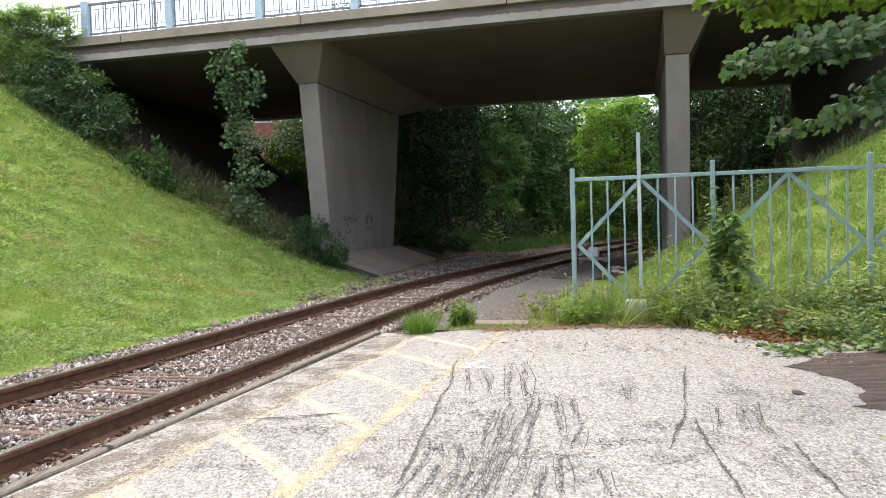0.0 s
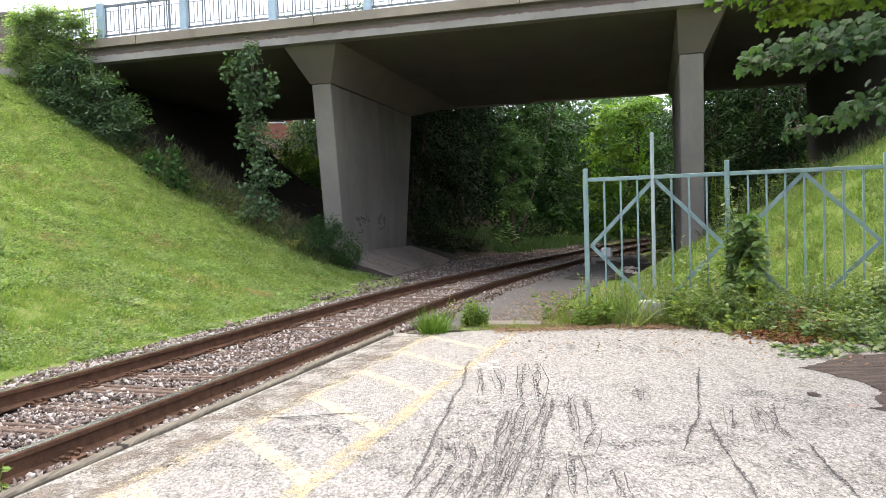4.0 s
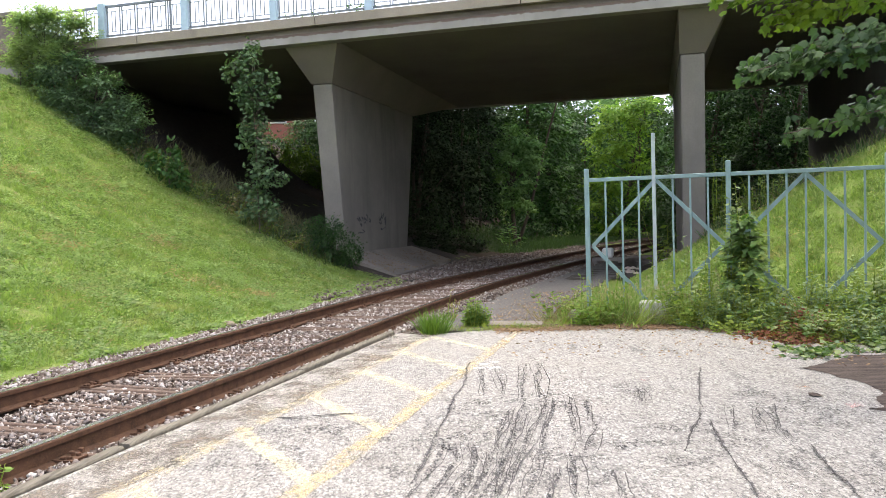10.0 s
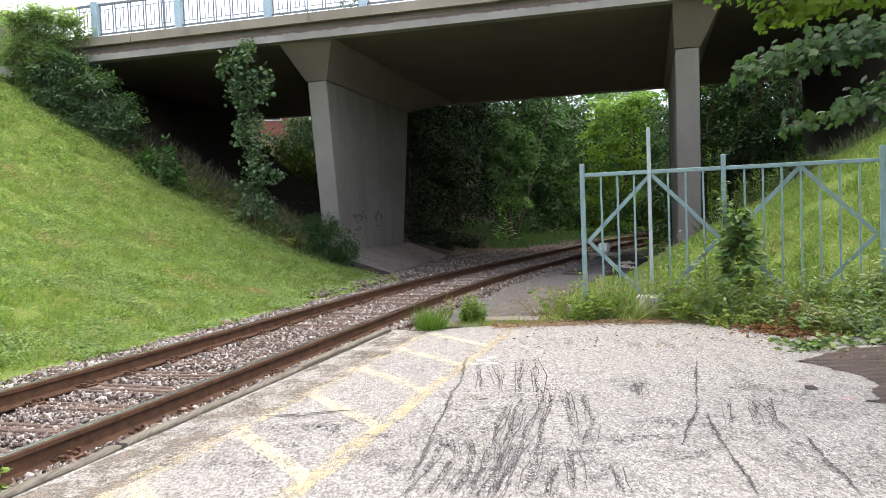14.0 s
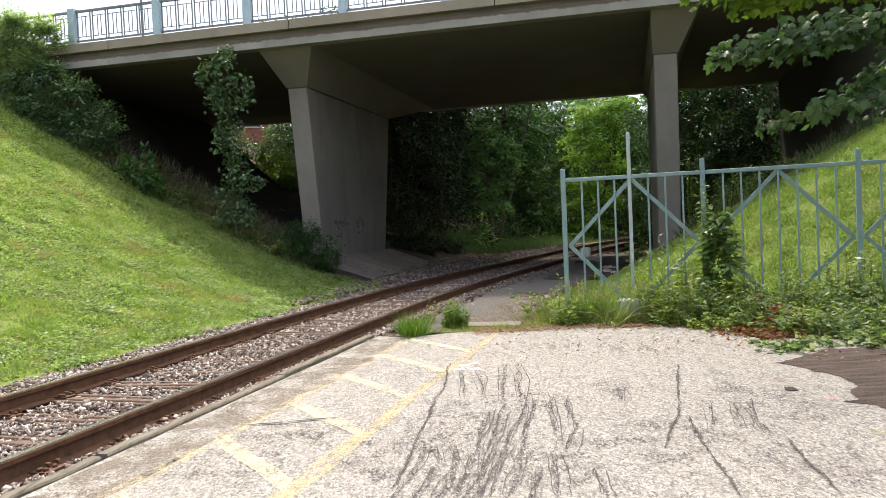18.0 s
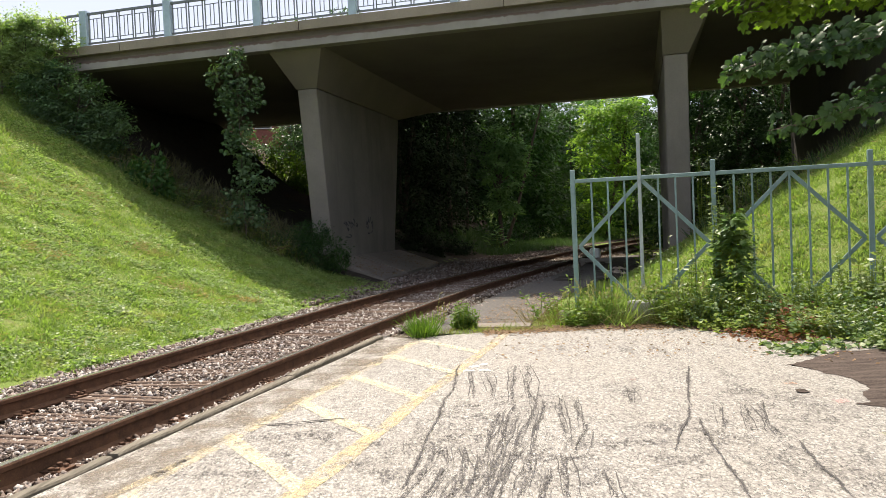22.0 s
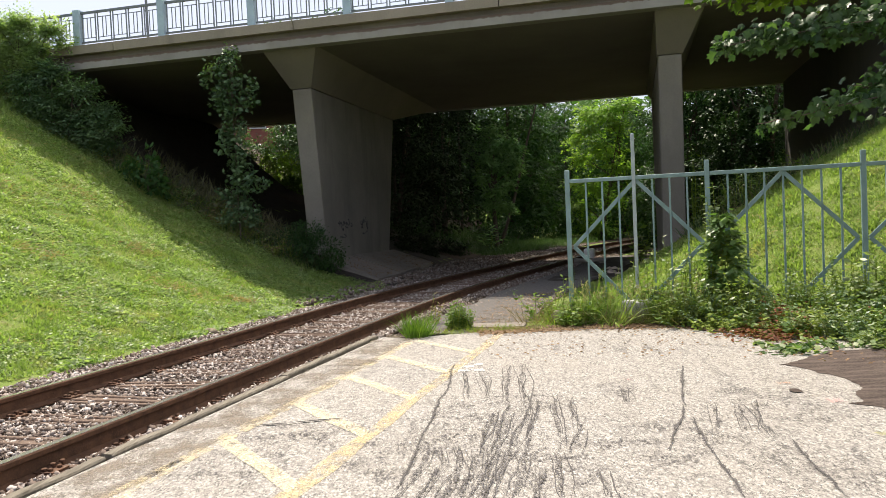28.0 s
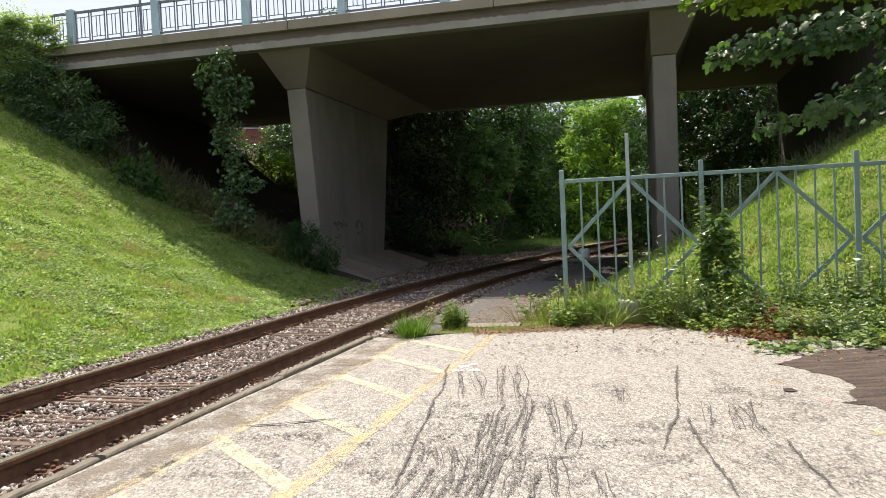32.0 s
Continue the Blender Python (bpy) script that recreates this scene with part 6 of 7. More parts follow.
def foot_growth():
    for k in range(56):
        u = -14.4 + 6.6 * (k + RNG.uniform(0, 1)) / 56
        v = RNG.uniform(16.15, 17.3)
        p = bp(u, v, 0)
        m = (L_WEED, L_TREE, L_GREY, L_SHRUB, L_GRASS, L_DRY)[k % 6]
        herb("low_plant", "rank leafy weed along the foot of the bridge", (p.x, p.y, gz(p.x, p.y)), 12, RNG.uniform(0.22, 0.6), RNG.uniform(0.07, 0.12), m, 0.26, 0.2, "plant", 11, leaf_plain(0.16 + 0.04 * (k % 3)), "growth along the bridge")
    for k in range(12):
        p = bp(RNG.uniform(1.3, 3.2), RNG.uniform(16.4, 17.4), 0)
        herb("low_plant", "rank leafy weed at the foot of the slender pier", (p.x, p.y, gz(p.x, p.y)), 8, RNG.uniform(0.4, 0.9), 0.1, (L_WEED, L_GREY, L_LIGHT)[k % 3], 0.2, 0.15, "plant", 12, leaf_plain(0.2), "growth along the bridge")
    for k, (u, z) in enumerate(((1.28, 2.1), (1.42, 1.95), (1.5, 1.7))):
        p = bp(u, 17.45, 0)
        herb("climber", "leafy creeper hanging beside the slender pier", (p.x, p.y, gz(p.x, p.y)), 4, z, 0.11, L_LIGHT, 0.1, 0.04, "vine", 30, leaf_plain(0.2), "creepers at the pier")


foot_growth()
herb("ash_sapling", "young light green sapling on the far bank", (3.05, 33.0, gz(3.05, 33.0)), 7, 1.95, 0.36, L_ROUND, 0.3, 0.3, "sapling", 10, leaf_plain(0.16))
herb("ash_sapling", "small leafy sapling behind the gate", (5.6, 19.5, gz(5.6, 19.5)), 7, 1.5, 0.22, L_LIGHT, 0.3, 0.3, "sapling", 10, leaf_plain(0.2))


# ---------- weeds at the yard's end and round the gate ----------
SWAY = []


def seed_grass(base, n, h):
    """Thin stalks that end in loose seed heads."""
    ob = empty("seeding_grass", Matrix.Translation(base))
    tagged(ob, "thin seeding grass stalks at the foot of the gate", "grass", "seeding grass at the gate")
    bm = bmesh.new()
    P, A = [], []
    for k in range(n):
        b = Vector((RNG.normal(0, 0.07), RNG.normal(0, 0.07), -0.03))
        t = b + Vector((RNG.normal(-0.04, 0.14), RNG.normal(0, 0.12), h * RNG.uniform(0.7, 1.05)))
        pts = bend_tube(bm, b, t, 0.0028, 0.0012, -0.03, 3, 5, 0.05)
        for i in range(16):
            P.append(pts[-1].lerp(pts[-2], RNG.uniform(-0.1, 1.0)))
            A.append((RNG.normal(0, 0.6), RNG.normal(0, 0.6), 0.8))
    part("stalk", bm, L_MEADOW, ob)["kind"] = "stuff"
    mesh_part("seed_head", scatter("seed_head", P, A, unit(len(P)), RNG.uniform(0.02, 0.045, len(P)), leaf_plain(0.16)), L_STRAW, ob)["kind"] = "stuff"
    return ob


L_STRAW = leaf_material("seed_head", (0.22, 0.22, 0.12), (0.40, 0.38, 0.25), 0.4, 0.7)


L_TALL = leaf_material("tall_weed_leaf", (0.055, 0.125, 0.038), (0.175, 0.27, 0.085), 0.45, 0.38, 3.0, 0.35)


def tall_weed(base, h):
    """A conical weed: a main stem with leafy side shoots that shorten upwards."""
    ob = empty("tall_weed", Matrix.Translation(base))
    tagged(ob, "tall dark green conical leafy weed at the gate", "weed")
    bm = bmesh.new()
    P, A, N = [], [], []
    for k in range(3):
        bend_tube(bm, (0.04 * k, 0.03 * k, -0.05), (0.03 * k - 0.05, 0.02, h * (1 - 0.12 * k)), 0.010, 0.003, 0, 5, 6, 0.03)
    for k in range(135):
        f = RNG.uniform(0.02, 1.0) ** 1.15
        reach = 0.06 + 0.44 * (1 - f) ** 0.85 * RNG.uniform(0.5, 1.1)
        a = k * 2.4
        p = Vector((0, 0, h * f * 0.97))
        q = p + Vector((math.cos(a) * reach, math.sin(a) * reach, RNG.uniform(-0.02, 0.12)))
        bend_tube(bm, p, q, 0.004, 0.002, 0, 3, 3, 0.05)
        for i in range(12):
            t = 0.25 + 0.8 * i / 11
            g = a + RNG.normal(0, 0.9)
            P.append(p.lerp(q, t) + Vector((RNG.normal(0, 0.02), RNG.normal(0, 0.02), RNG.normal(0, 0.02))))
            A.append((math.cos(g), math.sin(g), RNG.uniform(-0.7, 0.35)))
            N.append((math.cos(a) * 0.4 + RNG.normal(0, 0.3), math.sin(a) * 0.4 + RNG.normal(0, 0.3), 1))
    part("stem", bm, L_GRASS, ob)["kind"] = "stuff"
    mesh_part("leaf_mass", scatter("leaf_mass", P, A, N, RNG.uniform(0.07, 0.14, len(P)), leaf_plain(0.27)), L_TALL, ob)["kind"] = "stuff"
    return ob


def gate_weeds():
    tuft("grass_tuft", "bushy green grass tuft at the end of the timber kerb", (-0.14, 9.2, 0.0), 0.13, 300, 0.32, L_LIGHT, 0.28, 0.02)
    SWAY.append(herb("weed", "bushy green weed beside the rail", (0.38, 9.75, 0), 55, 0.44, 0.06, L_LIGHT, 0.15, 0.06, per=20))
    SWAY.append(herb("weed", "thin dry stalked weed beside the rail", (0.1, 10.4, 0), 5, 0.55, 0.07, L_DRY, 0.1, 0.1, per=10))
    SWAY.append(herb("weed", "upright leafy weed beside the old path", (1.5, 10.3, 0), 9, 0.5, 0.09, L_LIGHT, 0.14, 0.12))
    for k in range(26):
        p = on_track(27.3 + 0.43 * k + RNG.uniform(-0.15, 0.15), -1.98 - RNG.uniform(0, 0.22))
        tuft("grass_tuft", "dark grass fringe where the lawn meets the ballast", (p.x, p.y, gz(p.x, p.y) - 0.02), RNG.uniform(0.12, 0.3), 110, RNG.uniform(0.09, 0.19), (L_LIGHT, L_WEED, L_GRASS)[k % 3], 0.5, 0.02, bend=0.6, group="grass along the ballast")
    for k in range(14):
        x = -0.1 + 0.11 * k + RNG.normal(0, 0.03)
        tuft("grass_tuft", "low grass along the broken asphalt edge", (x, 9.36 + 0.06 * math.sin(k) + 0.05 * (k > 5), 0.0), 0.14, 90, RNG.uniform(0.06, 0.14), (L_GRASS, L_MEADOW, L_DRY)[k % 3], 0.7, 0.022, group="grass along the asphalt edge")
    for k in range(40):
        x = 1.55 + 0.06 * k + RNG.normal(0, 0.05)
        y = 9.72 - 0.3 * (x - 1.9) + RNG.normal(0, 0.18)
        tuft("grass_tuft", "tall meadow grass at the foot of the gate", (x, y, 0.0), 0.24, 60, RNG.uniform(0.25, 0.6) * (0.5 if 2.35 < x < 2.95 or x < 1.95 else 1.0 if x < 2.9 else 0.75), (L_MEADOW, L_GRASS, L_MEADOW, L_LIGHT)[k % 4], 0.5, 0.014, bend=0.75, group="grass at the gate")
    for k in range(6):
        x = 2.45 + 0.09 * k
        tuft("grass_tuft", "short grass before the white block", (x, 9.5 - 0.2 * (x - 2.4), 0.0), 0.12, 60, 0.24, (L_MEADOW, L_GRASS)[k % 2], 0.5, 0.012, bend=0.7, group="grass at the gate")
    for k in range(16):
        x = 1.85 + 0.11 * k + RNG.normal(0, 0.05)
        seed_grass((x, 9.78 - 0.3 * (x - 1.9) + RNG.normal(0, 0.15), 0.0), 6, RNG.uniform(0.4, 0.7))
    for k in range(9):
        x = 1.4 + 0.28 * k
        tuft("dry_tuft", "dry straw-coloured grass at the foot of the gate", (x, 9.7 - 0.3 * (x - 1.9), 0.0), 0.3, 60, 0.36, L_DRY, 0.7, 0.010, bend=0.8, group="grass at the gate")
    for k in range(60):
        x = RNG.uniform(2.9, 4.3) if k % 2 else RNG.choice((RNG.uniform(1.6, 2.42), RNG.uniform(2.78, 2.95)))
        y = 9.65 - 0.3 * (x - 1.9) + RNG.normal(0, 0.15)
        herb("weed", "slender leafy weed at the foot of the gate", (x, y, 0.0), 4, RNG.uniform(0.3, 0.8), RNG.uniform(0.06, 0.10), (L_LIGHT, L_WEED, L_GRASS, L_WEED)[k % 4], 0.09, 0.12, per=13, group="weeds at the gate", template=leaf_plain(0.2 + 0.05 * (k % 3)))
    for x, y, h in ((2.85, 9.55, 0.75), (3.0, 9.42, 1.0), (3.16, 9.5, 0.85), (3.3, 9.38, 1.1), (3.95, 9.1, 0.7), (4.1, 9.0, 0.6), (4.25, 8.95, 0.5), (3.9, 8.95, 0.55)):
        SWAY.append(herb("weed", "tall slender weed with whorls of pale leaves", (x, y, 0.0), 3, h, 0.12, L_WEED, 0.07, 0.08, per=18, group="weeds at the gate", template=leaf_plain(0.15)))
    # the tall dark weed and the climbers on the bars
    SWAY.append(tall_weed((3.66, 9.28, 0.0), 1.32))
    SWAY.append(herb("climber", "thin climbing stem on the gate's bars", (3.60, 9.45, 0.0), 5, 2.3, 0.1, L_WEED, 0.05, 0.03, per=56))
    for x, h in ((2.9, 1.45), (3.1, 1.2), (3.3, 1.5), (4.9, 1.45), (2.7, 0.9), (5.05, 1.0), (4.5, 0.8)):
        y = GATE_A.y + (x - GATE_A.x) * GATE_D.y / GATE_D.x - 0.06
        herb("climber", "thin vine climbing a bar of the gate", (x, y, 0.05), 2, h, 0.075, L_WEED, 0.04, 0.05, per=22, category="vine", group="vines on the gate")
    # leafy plants in front of the gate, low at the rim and taller at the bars
    for k in range(150):
        x = RNG.uniform(3.1, 6.6)
        back = 9.35 - 0.33 * (x - 3.0)
        rim = 8.45 if x < 3.45 else max(6.95, 8.35 - 1.6 * (x - 3.45))
        f = RNG.uniform(0, 1)
        y = rim + 0.12 + (back - rim) * f
        m = (L_WEED, L_TALL, L_GRASS, L_WEED, L_SHRUB)[k % 5]
        herb("low_plant", "leafy plant spreading before the gate", (x, y, 0.0), 13, (0.2 + 0.42 * f) * RNG.uniform(0.6, 1.5), RNG.uniform(0.045, 0.08), m, 0.2, 0.15, "plant", 18, leaf_plain(0.17 + 0.05 * (k % 4)), "plants before the gate")
    for x, y, h in ((4.9, 8.75, 0.95), (5.15, 8.6, 0.9), (5.6, 8.4, 0.9), (4.4, 8.9, 0.65), (5.9, 8.3, 0.9), (5.02, 8.72, 0.8), (4.75, 8.8, 0.7)):
        herb("weed", "upright bushy weed at the gate's bars", (x, y, 0.0), 12, h, 0.1, L_WEED, 0.16, 0.1, per=16, group="weeds at the gate", template=leaf_plain(0.25))
    for x, y, h in ((3.95, 8.42, 0.32), (3.72, 8.35, 0.12), (3.88, 8.2, 0.26), (3.58, 8.42, 0.05), (4.05, 8.7, 0.3), (3.65, 8.1, 0.02), (4.15, 8.55, 0.24), (3.85, 8.12, 0.1), (4.95, 7.9, 0.3), (3.4, 8.25, 0.0), (3.5, 8.02, 0.04), (3.62, 7.88, 0.06), (3.75, 7.78, 0.02)):
        herb("low_plant", "withered plant with rusty red-brown leaves", (x, y, 0.0), 34, h + 0.1, 0.055, L_RED, 0.2, 0.14, "plant", 10, leaf_plain(0.3), "withered plants before the gate")
    for k in range(22):
        x = RNG.uniform(3.12, 4.3)
        y = 7.15 + RNG.uniform(-0.08, 0.3) + (0.25 if x < 3.3 else 0)
        herb("runner", "creeping pale-leaved plant on the asphalt's rim", (x, y, 0.0), 4, 0.12, 0.085, (L_DARK, L_WEED)[k % 2], 0.2, 0.1, "plant", 6, leaf_plain(0.36), "runners on the asphalt")
    # white concrete block under the pole
    bm = bmesh.new()
    box(bm, (-0.17, -0.09, -0.05), (0.17, 0.09, 0.27), None, 0.02)
    ob = tagged(part("stone_block", bm, M_BLOCK), "small white painted concrete block under the gate's pole", "block")
    ob.matrix_basis = pose(2.62, 9.60, 0.0, 0, 0, -19)
    bm = bmesh.new()
    box(bm, (-0.025, -0.015, 0), (0.025, 0.015, 0.035), None, 0.006)
    ob = tagged(part("litter", bm, M_WHITE), "small white scrap of litter in the weeds", "litter")
    ob.matrix_basis = pose(3.32, 8.32, 0.0, 20, 0, 30)
    bm = bmesh.new()
    bmesh.ops.create_icosphere(bm, subdivisions=2, radius=0.11)
    for v in bm.verts:
        v.co = v.co * (1 + 0.3 * noise.noise(v.co * 7))
    ob = tagged(part("boulder", bm, M_APRON, smooth=True), "grey stone lying in the grass by the gate post", "stone")
    ob.location = (1.68, 9.85, 0.06)
    # bare soil where the weeds meet the asphalt
    edge = [(0.85, 9.42), (1.3, 9.33), (1.75, 9.22), (2.3, 9.08), (2.95, 8.92), (3.2, 8.5), (3.45, 8.18), (3.9, 7.95), (4.1, 8.3), (3.5, 8.75), (3.2, 9.25), (2.4, 9.55), (1.7, 9.65), (0.9, 9.6)]
    tagged(flat_patch("soil_strip", edge, 0.0085, M_LITTERSOIL, None, "", 0.08, 5.0, 8), "dark littered soil along the broken asphalt edge", "soil", kind="structure")
    # litter of dead leaves along the edge
    n = 8000
    x = RNG.uniform(0.6, 4.2, n) ** 1.0
    y = 9.32 - 0.22 * np.maximum(x - 1.9, 0) + RNG.normal(0, 0.13, n) - 0.55 * smooth(2.9, 3.5, x)
    stray = RNG.uniform(0, 1, n) < 0.08
    y = y - stray * RNG.uniform(0, 2.0, n)
    me = scatter("leaf_litter", np.stack([x, y, np.full(n, 0.012)], 1), np.concatenate([RNG.normal(0, 1, (n, 2)), np.zeros((n, 1))], 1), np.concatenate([RNG.normal(0, 0.3, (n, 2)), np.ones((n, 1))], 1), RNG.uniform(0.02, 0.05, n), leaf_plain(0.3))
    tagged(mesh_part("leaf_litter", me, L_LITTER), "brown dead leaves swept against the weeds", "leaves", kind="stuff")
    # twigs and dead leaves on the old path
    n = 1300
    y = RNG.uniform(9.5, 14.0, n)
    x = 0.95 + 0.3 * (y - 10) + RNG.normal(0, 0.35, n)
    me = scatter("leaf_litter", np.stack([x, y, np.full(n, 0.014)], 1), np.concatenate([RNG.normal(0, 1, (n, 2)), np.zeros((n, 1))], 1), np.concatenate([RNG.normal(0, 0.3, (n, 2)), np.ones((n, 1))], 1), RNG.uniform(0.02, 0.06, n), leaf_plain(0.2))
    tagged(mesh_part("leaf_litter", me, L_LITTER), "twigs and dead leaves on the old path", "leaves", kind="stuff")
    # the sprig beside the rail at the yard's near end
    SWAY.append(herb("weed", "yellow-green sprig beside the rail", (-2.48, 4.07, -0.05), 9, 0.27, 0.075, L_SUNNY, 0.09, 0.06, per=8))


gate_weeds()


# ---------- the old path, the relay stand, wing wall, house, pole ----------
def extras():
    tagged(strip_mesh("old_path", 34.3, 52, 1.35, 2.7, -0.004, M_PATH, None, 0.5, 0.12, 0.08), "broken dark asphalt path beside the track", "path", kind="structure")
    bm = bmesh.new()
    ring = [(0.52, 9.72), (1.2, 9.6), (1.28, 9.95), (0.56, 10.1)]
    quad_solid(bm, [(x, y, -0.08) for x, y in ring], [(x, y, 0.012) for x, y in ring])
    tagged(part("concrete_slab", bm, M_APRON), "pale concrete edge slab across the old path", "slab")
    for k in range(9):
        y0 = 10.3 + 0.85 * k
        x0 = 0.75 + 0.33 * (y0 - 10)
        tagged(stroke(x0, y0, x0 + 0.9 + 0.2 * math.sin(k * 3), y0 - 0.12 + 0.25 * math.sin(k * 5), 0.012, 700 + k, 0.002, 0.12), "ragged crack across the old path", "crack", "cracks in the old path").parent = None
    for k, (x, y, rx, ry) in enumerate(((1.05, 10.5, 0.5, 0.6), (1.5, 11.8, 0.45, 0.6), (1.9, 13.2, 0.4, 0.7))):
        ring = [(x + rx * math.cos(a), y + ry * math.sin(a)) for a in (0.628 * i for i in range(10))]
        tagged(flat_patch("dirt_film", ring, 0.006 + 0.0005 * k, M_FILM, None, "", 0.15, 3.0), "thin sandy dirt over the old path", "dirt", "dirt on the old path")
    # relay stand
    x, y = 4.75, 22.1
    st = empty("relay_box", pose(x, y, gz(x, y), 0, 0, -22))
    tagged(st, "white trackside relay box on a low stand", "relay box")
    bm = bmesh.new()
    box(bm, (-0.45, -0.12, 0.14), (0.45, 0.12, 0.24), None, 0.015)
    part("beam", bm, M_PIER, st)
    for sx in (-0.35, 0.35):
        bm = bmesh.new()
        box(bm, (sx - 0.06, -0.08, -0.1), (sx + 0.06, 0.08, 0.14))
        part("leg", bm, M_PIER, st)
    bm = bmesh.new()
    box(bm, (-0.15, -0.12, 0.24), (0.15, 0.12, 0.52), None, 0.04)
    part("housing", bm, M_WHITE, st, "white rounded housing")
    # wing wall beside the bridge end
    bm = bmesh.new()
    ubox(bm, -40, -15.72, 16.35, 16.65, 3.0, 6.0)
    w = part("wing_wall", bm, M_EDGE)
    tagged(w, "grey concrete wing wall and parapet at the bridge end", "wall", kind="structure")
    bm = bmesh.new()
    ubox(bm, -40, -15.72, 16.30, 16.70, 6.004, 6.90)
    part("parapet", bm, M_PARAPET, w, "brown brick parapet")
    bm = bmesh.new()
    ubox(bm, -40, -15.66, 16.25, 16.75, 6.904, 7.03)
    part("wall_coping", bm, M_STAIN, w, "dark stained wall coping")
    # red house behind
    hx, hy = -13.2, 49.0
    hz = gz(hx, hy) - 1.6
    house = empty("house", pose(hx, hy, hz, 0, 0, 12))
    tagged(house, "red brick house seen past the abutment", "house")
    bm = bmesh.new()
    box(bm, (-4.5, -3.5, -1), (4.5, 3.5, 5.0))
    part("wall", bm, M_BRICK, house)
    bm = bmesh.new()
    quad_solid(bm, [(-4.9, -4.0, 5.01), (4.9, -4.0, 5.01), (4.9, 4.0, 5.01), (-4.9, 4.0, 5.01)], [(-4.9, -0.1, 7.4), (4.9, -0.1, 7.4), (4.9, 0.1, 7.4), (-4.9, 0.1, 7.4)])
    part("roof", bm, M_ROOF, house)
    for wx in (-2.9, 0.1, 2.9):
        for wz in (1.0, 3.4):
            bm = bmesh.new()
            box(bm, (wx - 0.5, -3.56, wz), (wx + 0.5, -3.49, wz + 1.2), None, 0.02)
            win = part("window", bm, M_WHITE, house, "white framed window")
            bm = bmesh.new()
            box(bm, (wx - 0.42, -3.58, wz + 0.08), (wx + 0.42, -3.562, wz + 1.12))
            part("pane", bm, M_GLASS, win)
    # pole and cables by the road
    p = bp(-18.5, 27.2, 6.05)
    pole = empty("utility_pole", Matrix.Translation(p))
    tagged(pole, "thin dark grey utility pole behind the railing", "pole")
    bm = bmesh.new()
    bend_tube(bm, (0, 0, -0.1), (-0.1, 0, 8.2), 0.06, 0.045, 0, 8, 6, 0.004)
    part("shaft", bm, M_BARS, pole, smooth=True)
    bm = bmesh.new()
    box(bm, (-1.1, -0.05, 7.6), (0.7, 0.05, 7.72))
    part("crossarm", bm, M_BARK, pole)
    for k, dx in enumerate((-0.9, 0.5)):
        bm = bmesh.new()
        bend_tube(bm, (dx, 0, 7.75), (dx - 40, 14, 9.5 + k), 0.012, 0.012, 1.2, 4, 14, 0.0)
        part("cable", bm, M_BARS, pole, "thin dark overhead cable")
    # rubble dumped beside the old path, in the bridge's shade
    rng = random.Random(5)
    for k in range(26):
        x, y, r = rng.uniform(4.3, 5.9), rng.uniform(16.6, 19.4), rng.uniform(0.05, 0.13)
        bm = bmesh.new()
        bmesh.ops.create_icosphere(bm, subdivisions=1, radius=r)
        for v in bm.verts:
            v.co = v.co * (1 + 0.5 * noise.noise(v.co * 9 + Vector((k, 3, 0))))
            v.co.z *= 0.6
        ob = tagged(part("rubble_stone", bm, M_RUBBLE), "pale broken stone in the shade by the path", "stone", "rubble beside the path")
        ob.location = (x, y, gz(x, y) + r * 0.3)
    # stones and debris on the bank's foot
    for k, (x, y, r) in enumerate(((-3.05, 10.75, 0.10), (-2.95, 11.1, 0.06), (-2.1, 13.2, 0.07))):
        bm = bmesh.new()
        bmesh.ops.create_icosphere(bm, subdivisions=2, radius=r)
        for v in bm.verts:
            v.co = v.co * (1 + 0.25 * noise.noise(v.co * 9 + Vector((k, 0, 0))))
            v.co.z *= 0.5
        ob = tagged(part("stone", bm, M_DIRT, smooth=True), "brown stone lying at the edge of the lawn", "stone", "stones by the track")
        ob.location = (x, y, gz(x, y) + r * 0.2)


M_PARAPET = plain("brown_brick", (0.16, 0.125, 0.11), 0.9, 0, 0.25, 9)
M_RUBBLE = plain("rubble", (0.34, 0.28, 0.24), 0.95, 0, 0.4, 12)
M_BRICK = plain("red_brick", (0.26, 0.10, 0.075), 0.9, 0, 0.2, 8)
M_ROOF = plain("roof_tiles", (0.24, 0.10, 0.07), 0.9, 0, 0.25, 6)
M_GLASS = plain("window_glass", (0.03, 0.035, 0.04), 0.1, 0, 0.1, 3, 0.6)
extras()


# ---------- the passing cloud ----------
CLOUD_AT = SUN_DIR * 420


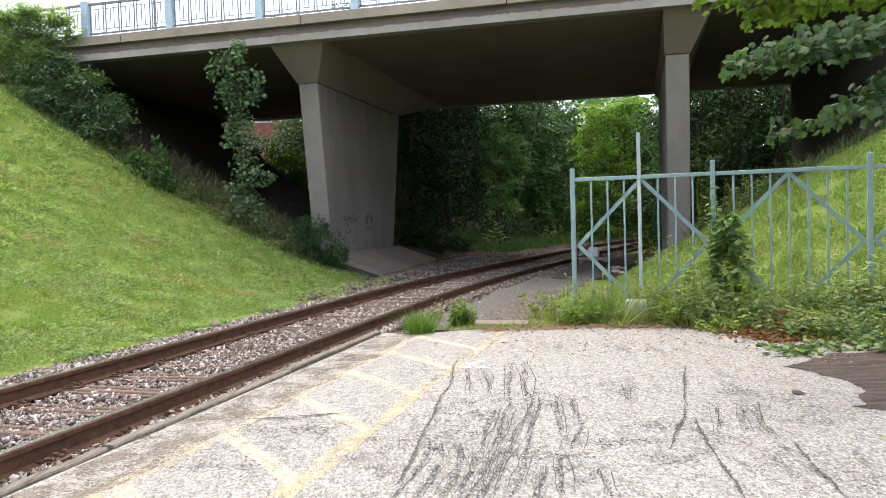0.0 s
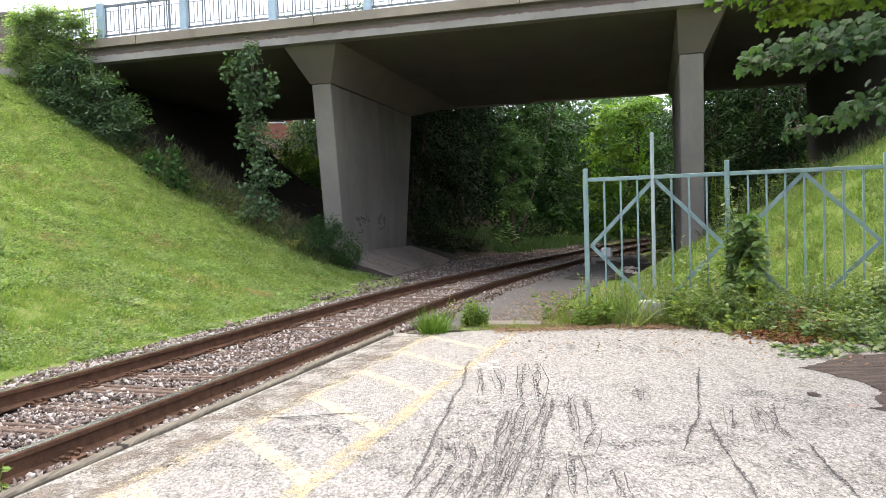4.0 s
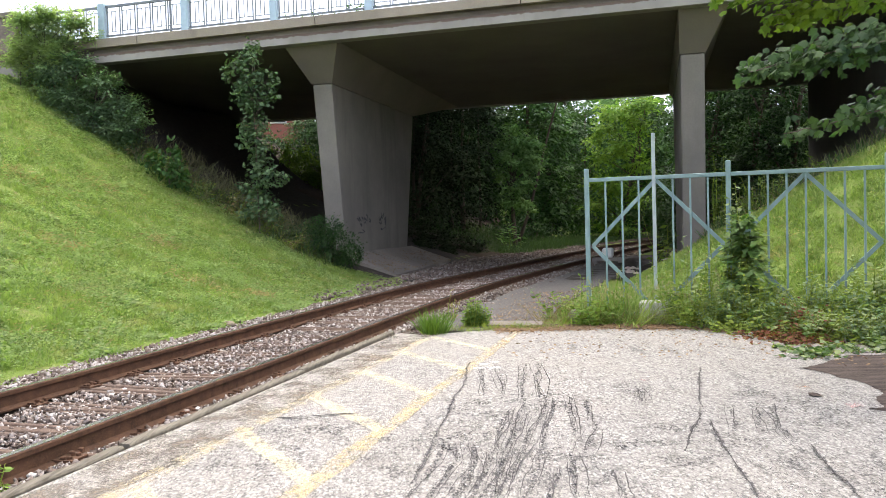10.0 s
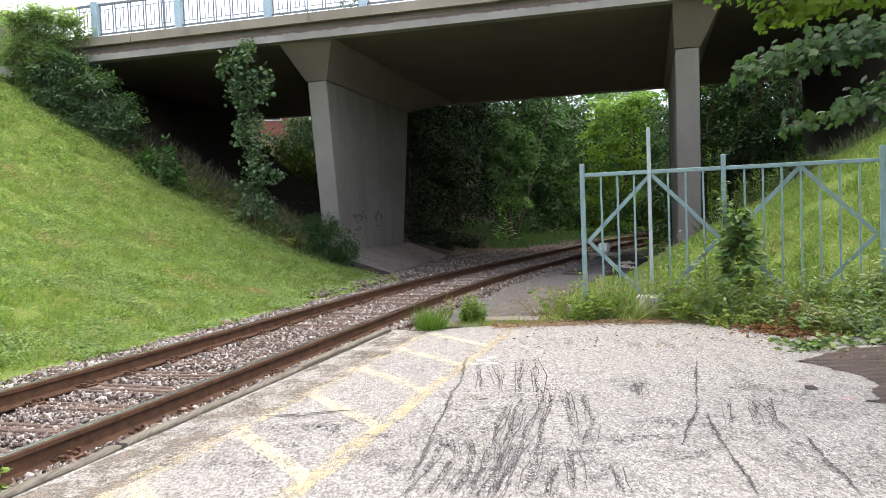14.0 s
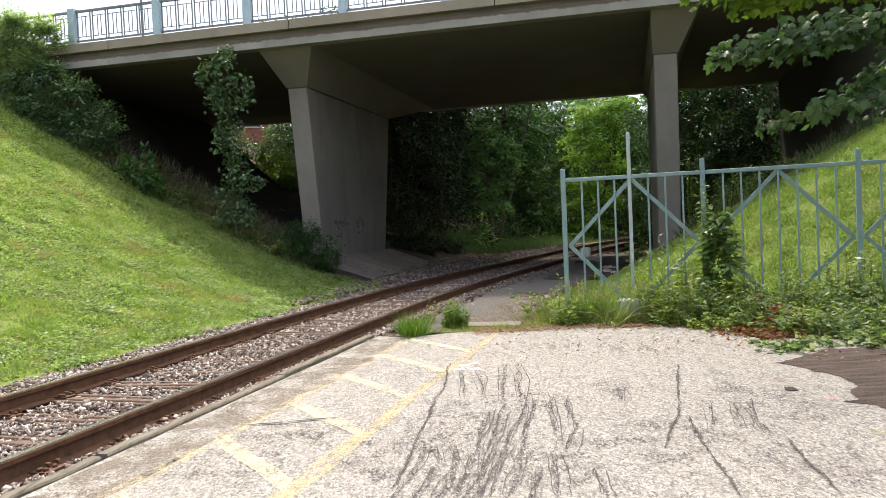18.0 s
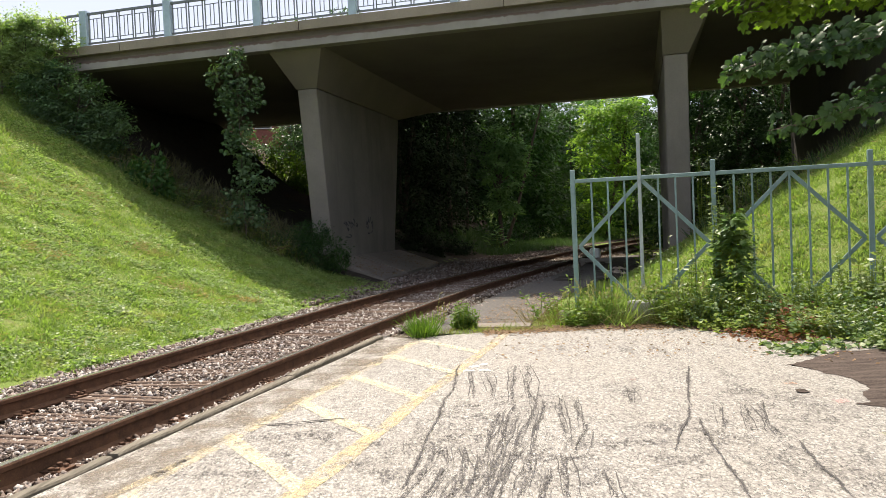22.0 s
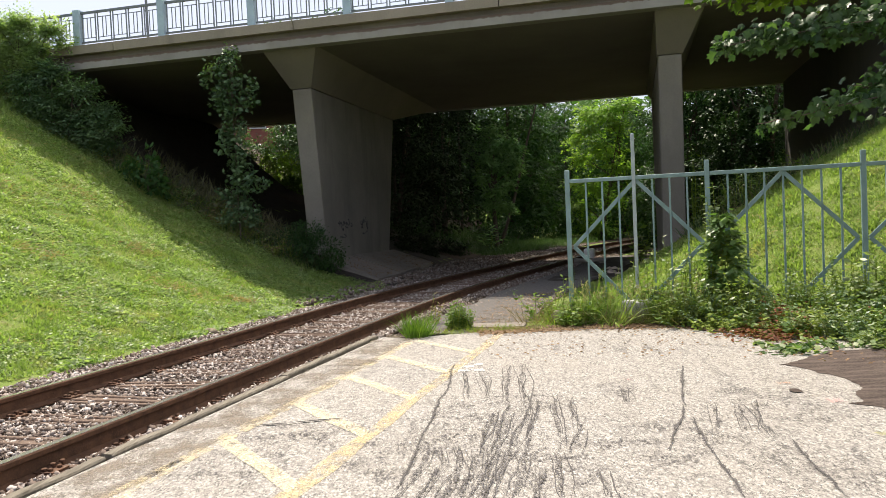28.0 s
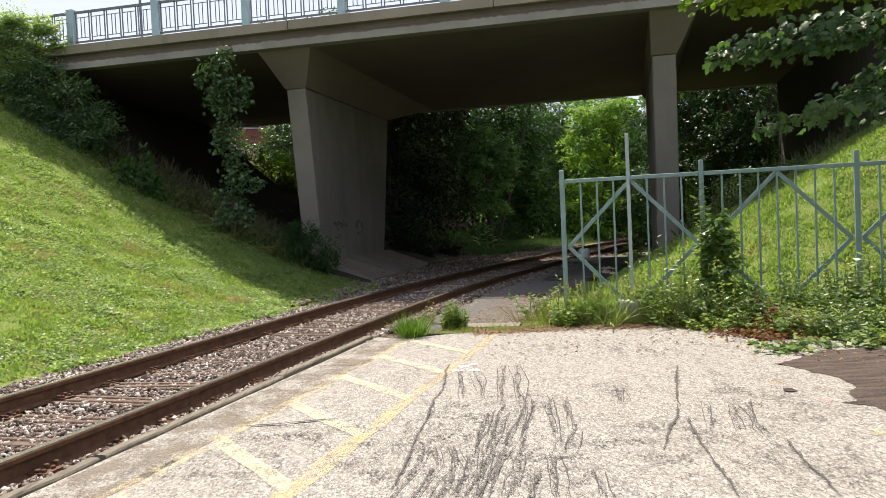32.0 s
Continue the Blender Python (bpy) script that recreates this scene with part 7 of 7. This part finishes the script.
def cloud_material():
    k = Nodes("thin_cloud")
    src = k.add("ShaderNodeTexCoord").outputs["Object"]
    sep = k.add("ShaderNodeSeparateXYZ")
    k.put(sep.inputs[0], src)
    nz = k.noise(0.012, 4, 0.6, src)
    # dense in the middle, thinning towards the trailing rim
    edge = k.math("ADD", sep.outputs[0], k.math("MULTIPLY", k.math("SUBTRACT", nz, 0.5), 30.0))
    fac = k.ramp(k.math("DIVIDE", k.math("ADD", edge, 230.0), 100.0), [(0.0, 0.0), (0.25, 0.35), (0.6, 0.85), (1.0, 1.0)])
    tr = k.add("ShaderNodeBsdfTransparent")
    tl = k.add("ShaderNodeBsdfTranslucent")
    tl.inputs[0].default_value = (0.9, 0.9, 0.9, 1)
    ms = k.add("ShaderNodeMixShader")
    k.put(ms.inputs[0], fac)
    k.nt.links.new(tr.outputs[0], ms.inputs[1])
    k.nt.links.new(tl.outputs[0], ms.inputs[2])
    k.nt.links.new(ms.outputs[0], k.out.inputs[0])
    return k.m


def make_cloud():
    xs, ys = np.linspace(-240, 420, 56), np.linspace(-300, 300, 50)
    X, Y = np.meshgrid(xs, ys)
    Z = np.array([[14 * noise.noise((x * 0.012, y * 0.012, 0)) + 5 * noise.noise((x * 0.05, y * 0.05, 3)) for x in xs] for y in ys])
    idx = np.arange(X.size).reshape(X.shape)
    me = bpy.data.meshes.new("cloud")
    me.from_pydata(np.stack([X, Y, Z], -1).reshape(-1, 3).tolist(), [], np.stack([idx[:-1, :-1], idx[:-1, 1:], idx[1:, 1:], idx[1:, :-1]], -1).reshape(-1, 4).tolist())
    ob = mesh_part("cloud", me, cloud_material(), smooth=True)
    return tagged(ob, "thin white cloud drifting off the sun", "cloud", kind="structure")


CLOUD = make_cloud()


def motions():
    # the cloud drifts with the wind
    walk(CLOUD, [(0.0, Matrix.Translation(CLOUD_AT + Vector((-165, 0, 0)))), (32.0, Matrix.Translation(CLOUD_AT + Vector((-165 + 32 * 20.0, 0, 0))))])
    # the maple's branches and the weeds stir in the breeze
    lift_t = [0, 3, 6, 8, 10, 12, 14, 17, 19, 21, 23, 25, 28, 31, 32]
    lift_a = [0.6, 0.7, 1.5, -0.5, -0.5, 2.1, -1.3, 2.4, 1.5, 0.7, -0.8, 2.0, 3.4, 2.3, 2.0]
    for k, br in enumerate(BRANCHES):
        share = 1.0 if k in (2, 3, 4) else 0.25
        base = br.matrix_basis.copy()
        rows = []
        for i in range(41):
            t = 0.8 * i
            a = share * float(np.interp(t, lift_t, lift_a)) + 0.25 * math.sin(1.9 * t + k) + 0.25 * math.sin(3.7 * t + 2.1 * k)
            b = 0.6 * math.sin(1.4 * t + 1.7 * k) + 0.5 * math.sin(2.9 * t + k)
            rows.append((t, base @ pose(0, 0, 0, 0.6 * b, a, b)))
        walk(br, rows)
    for k, w in enumerate(SWAY):
        base = w.matrix_basis.copy()
        walk(w, [(0.8 * i, base @ pose(0, 0, 0, 1.4 * math.sin(1.7 * i + k), 1.6 * math.sin(1.1 * i + 2 * k), 0)) for i in range(41)])


motions()
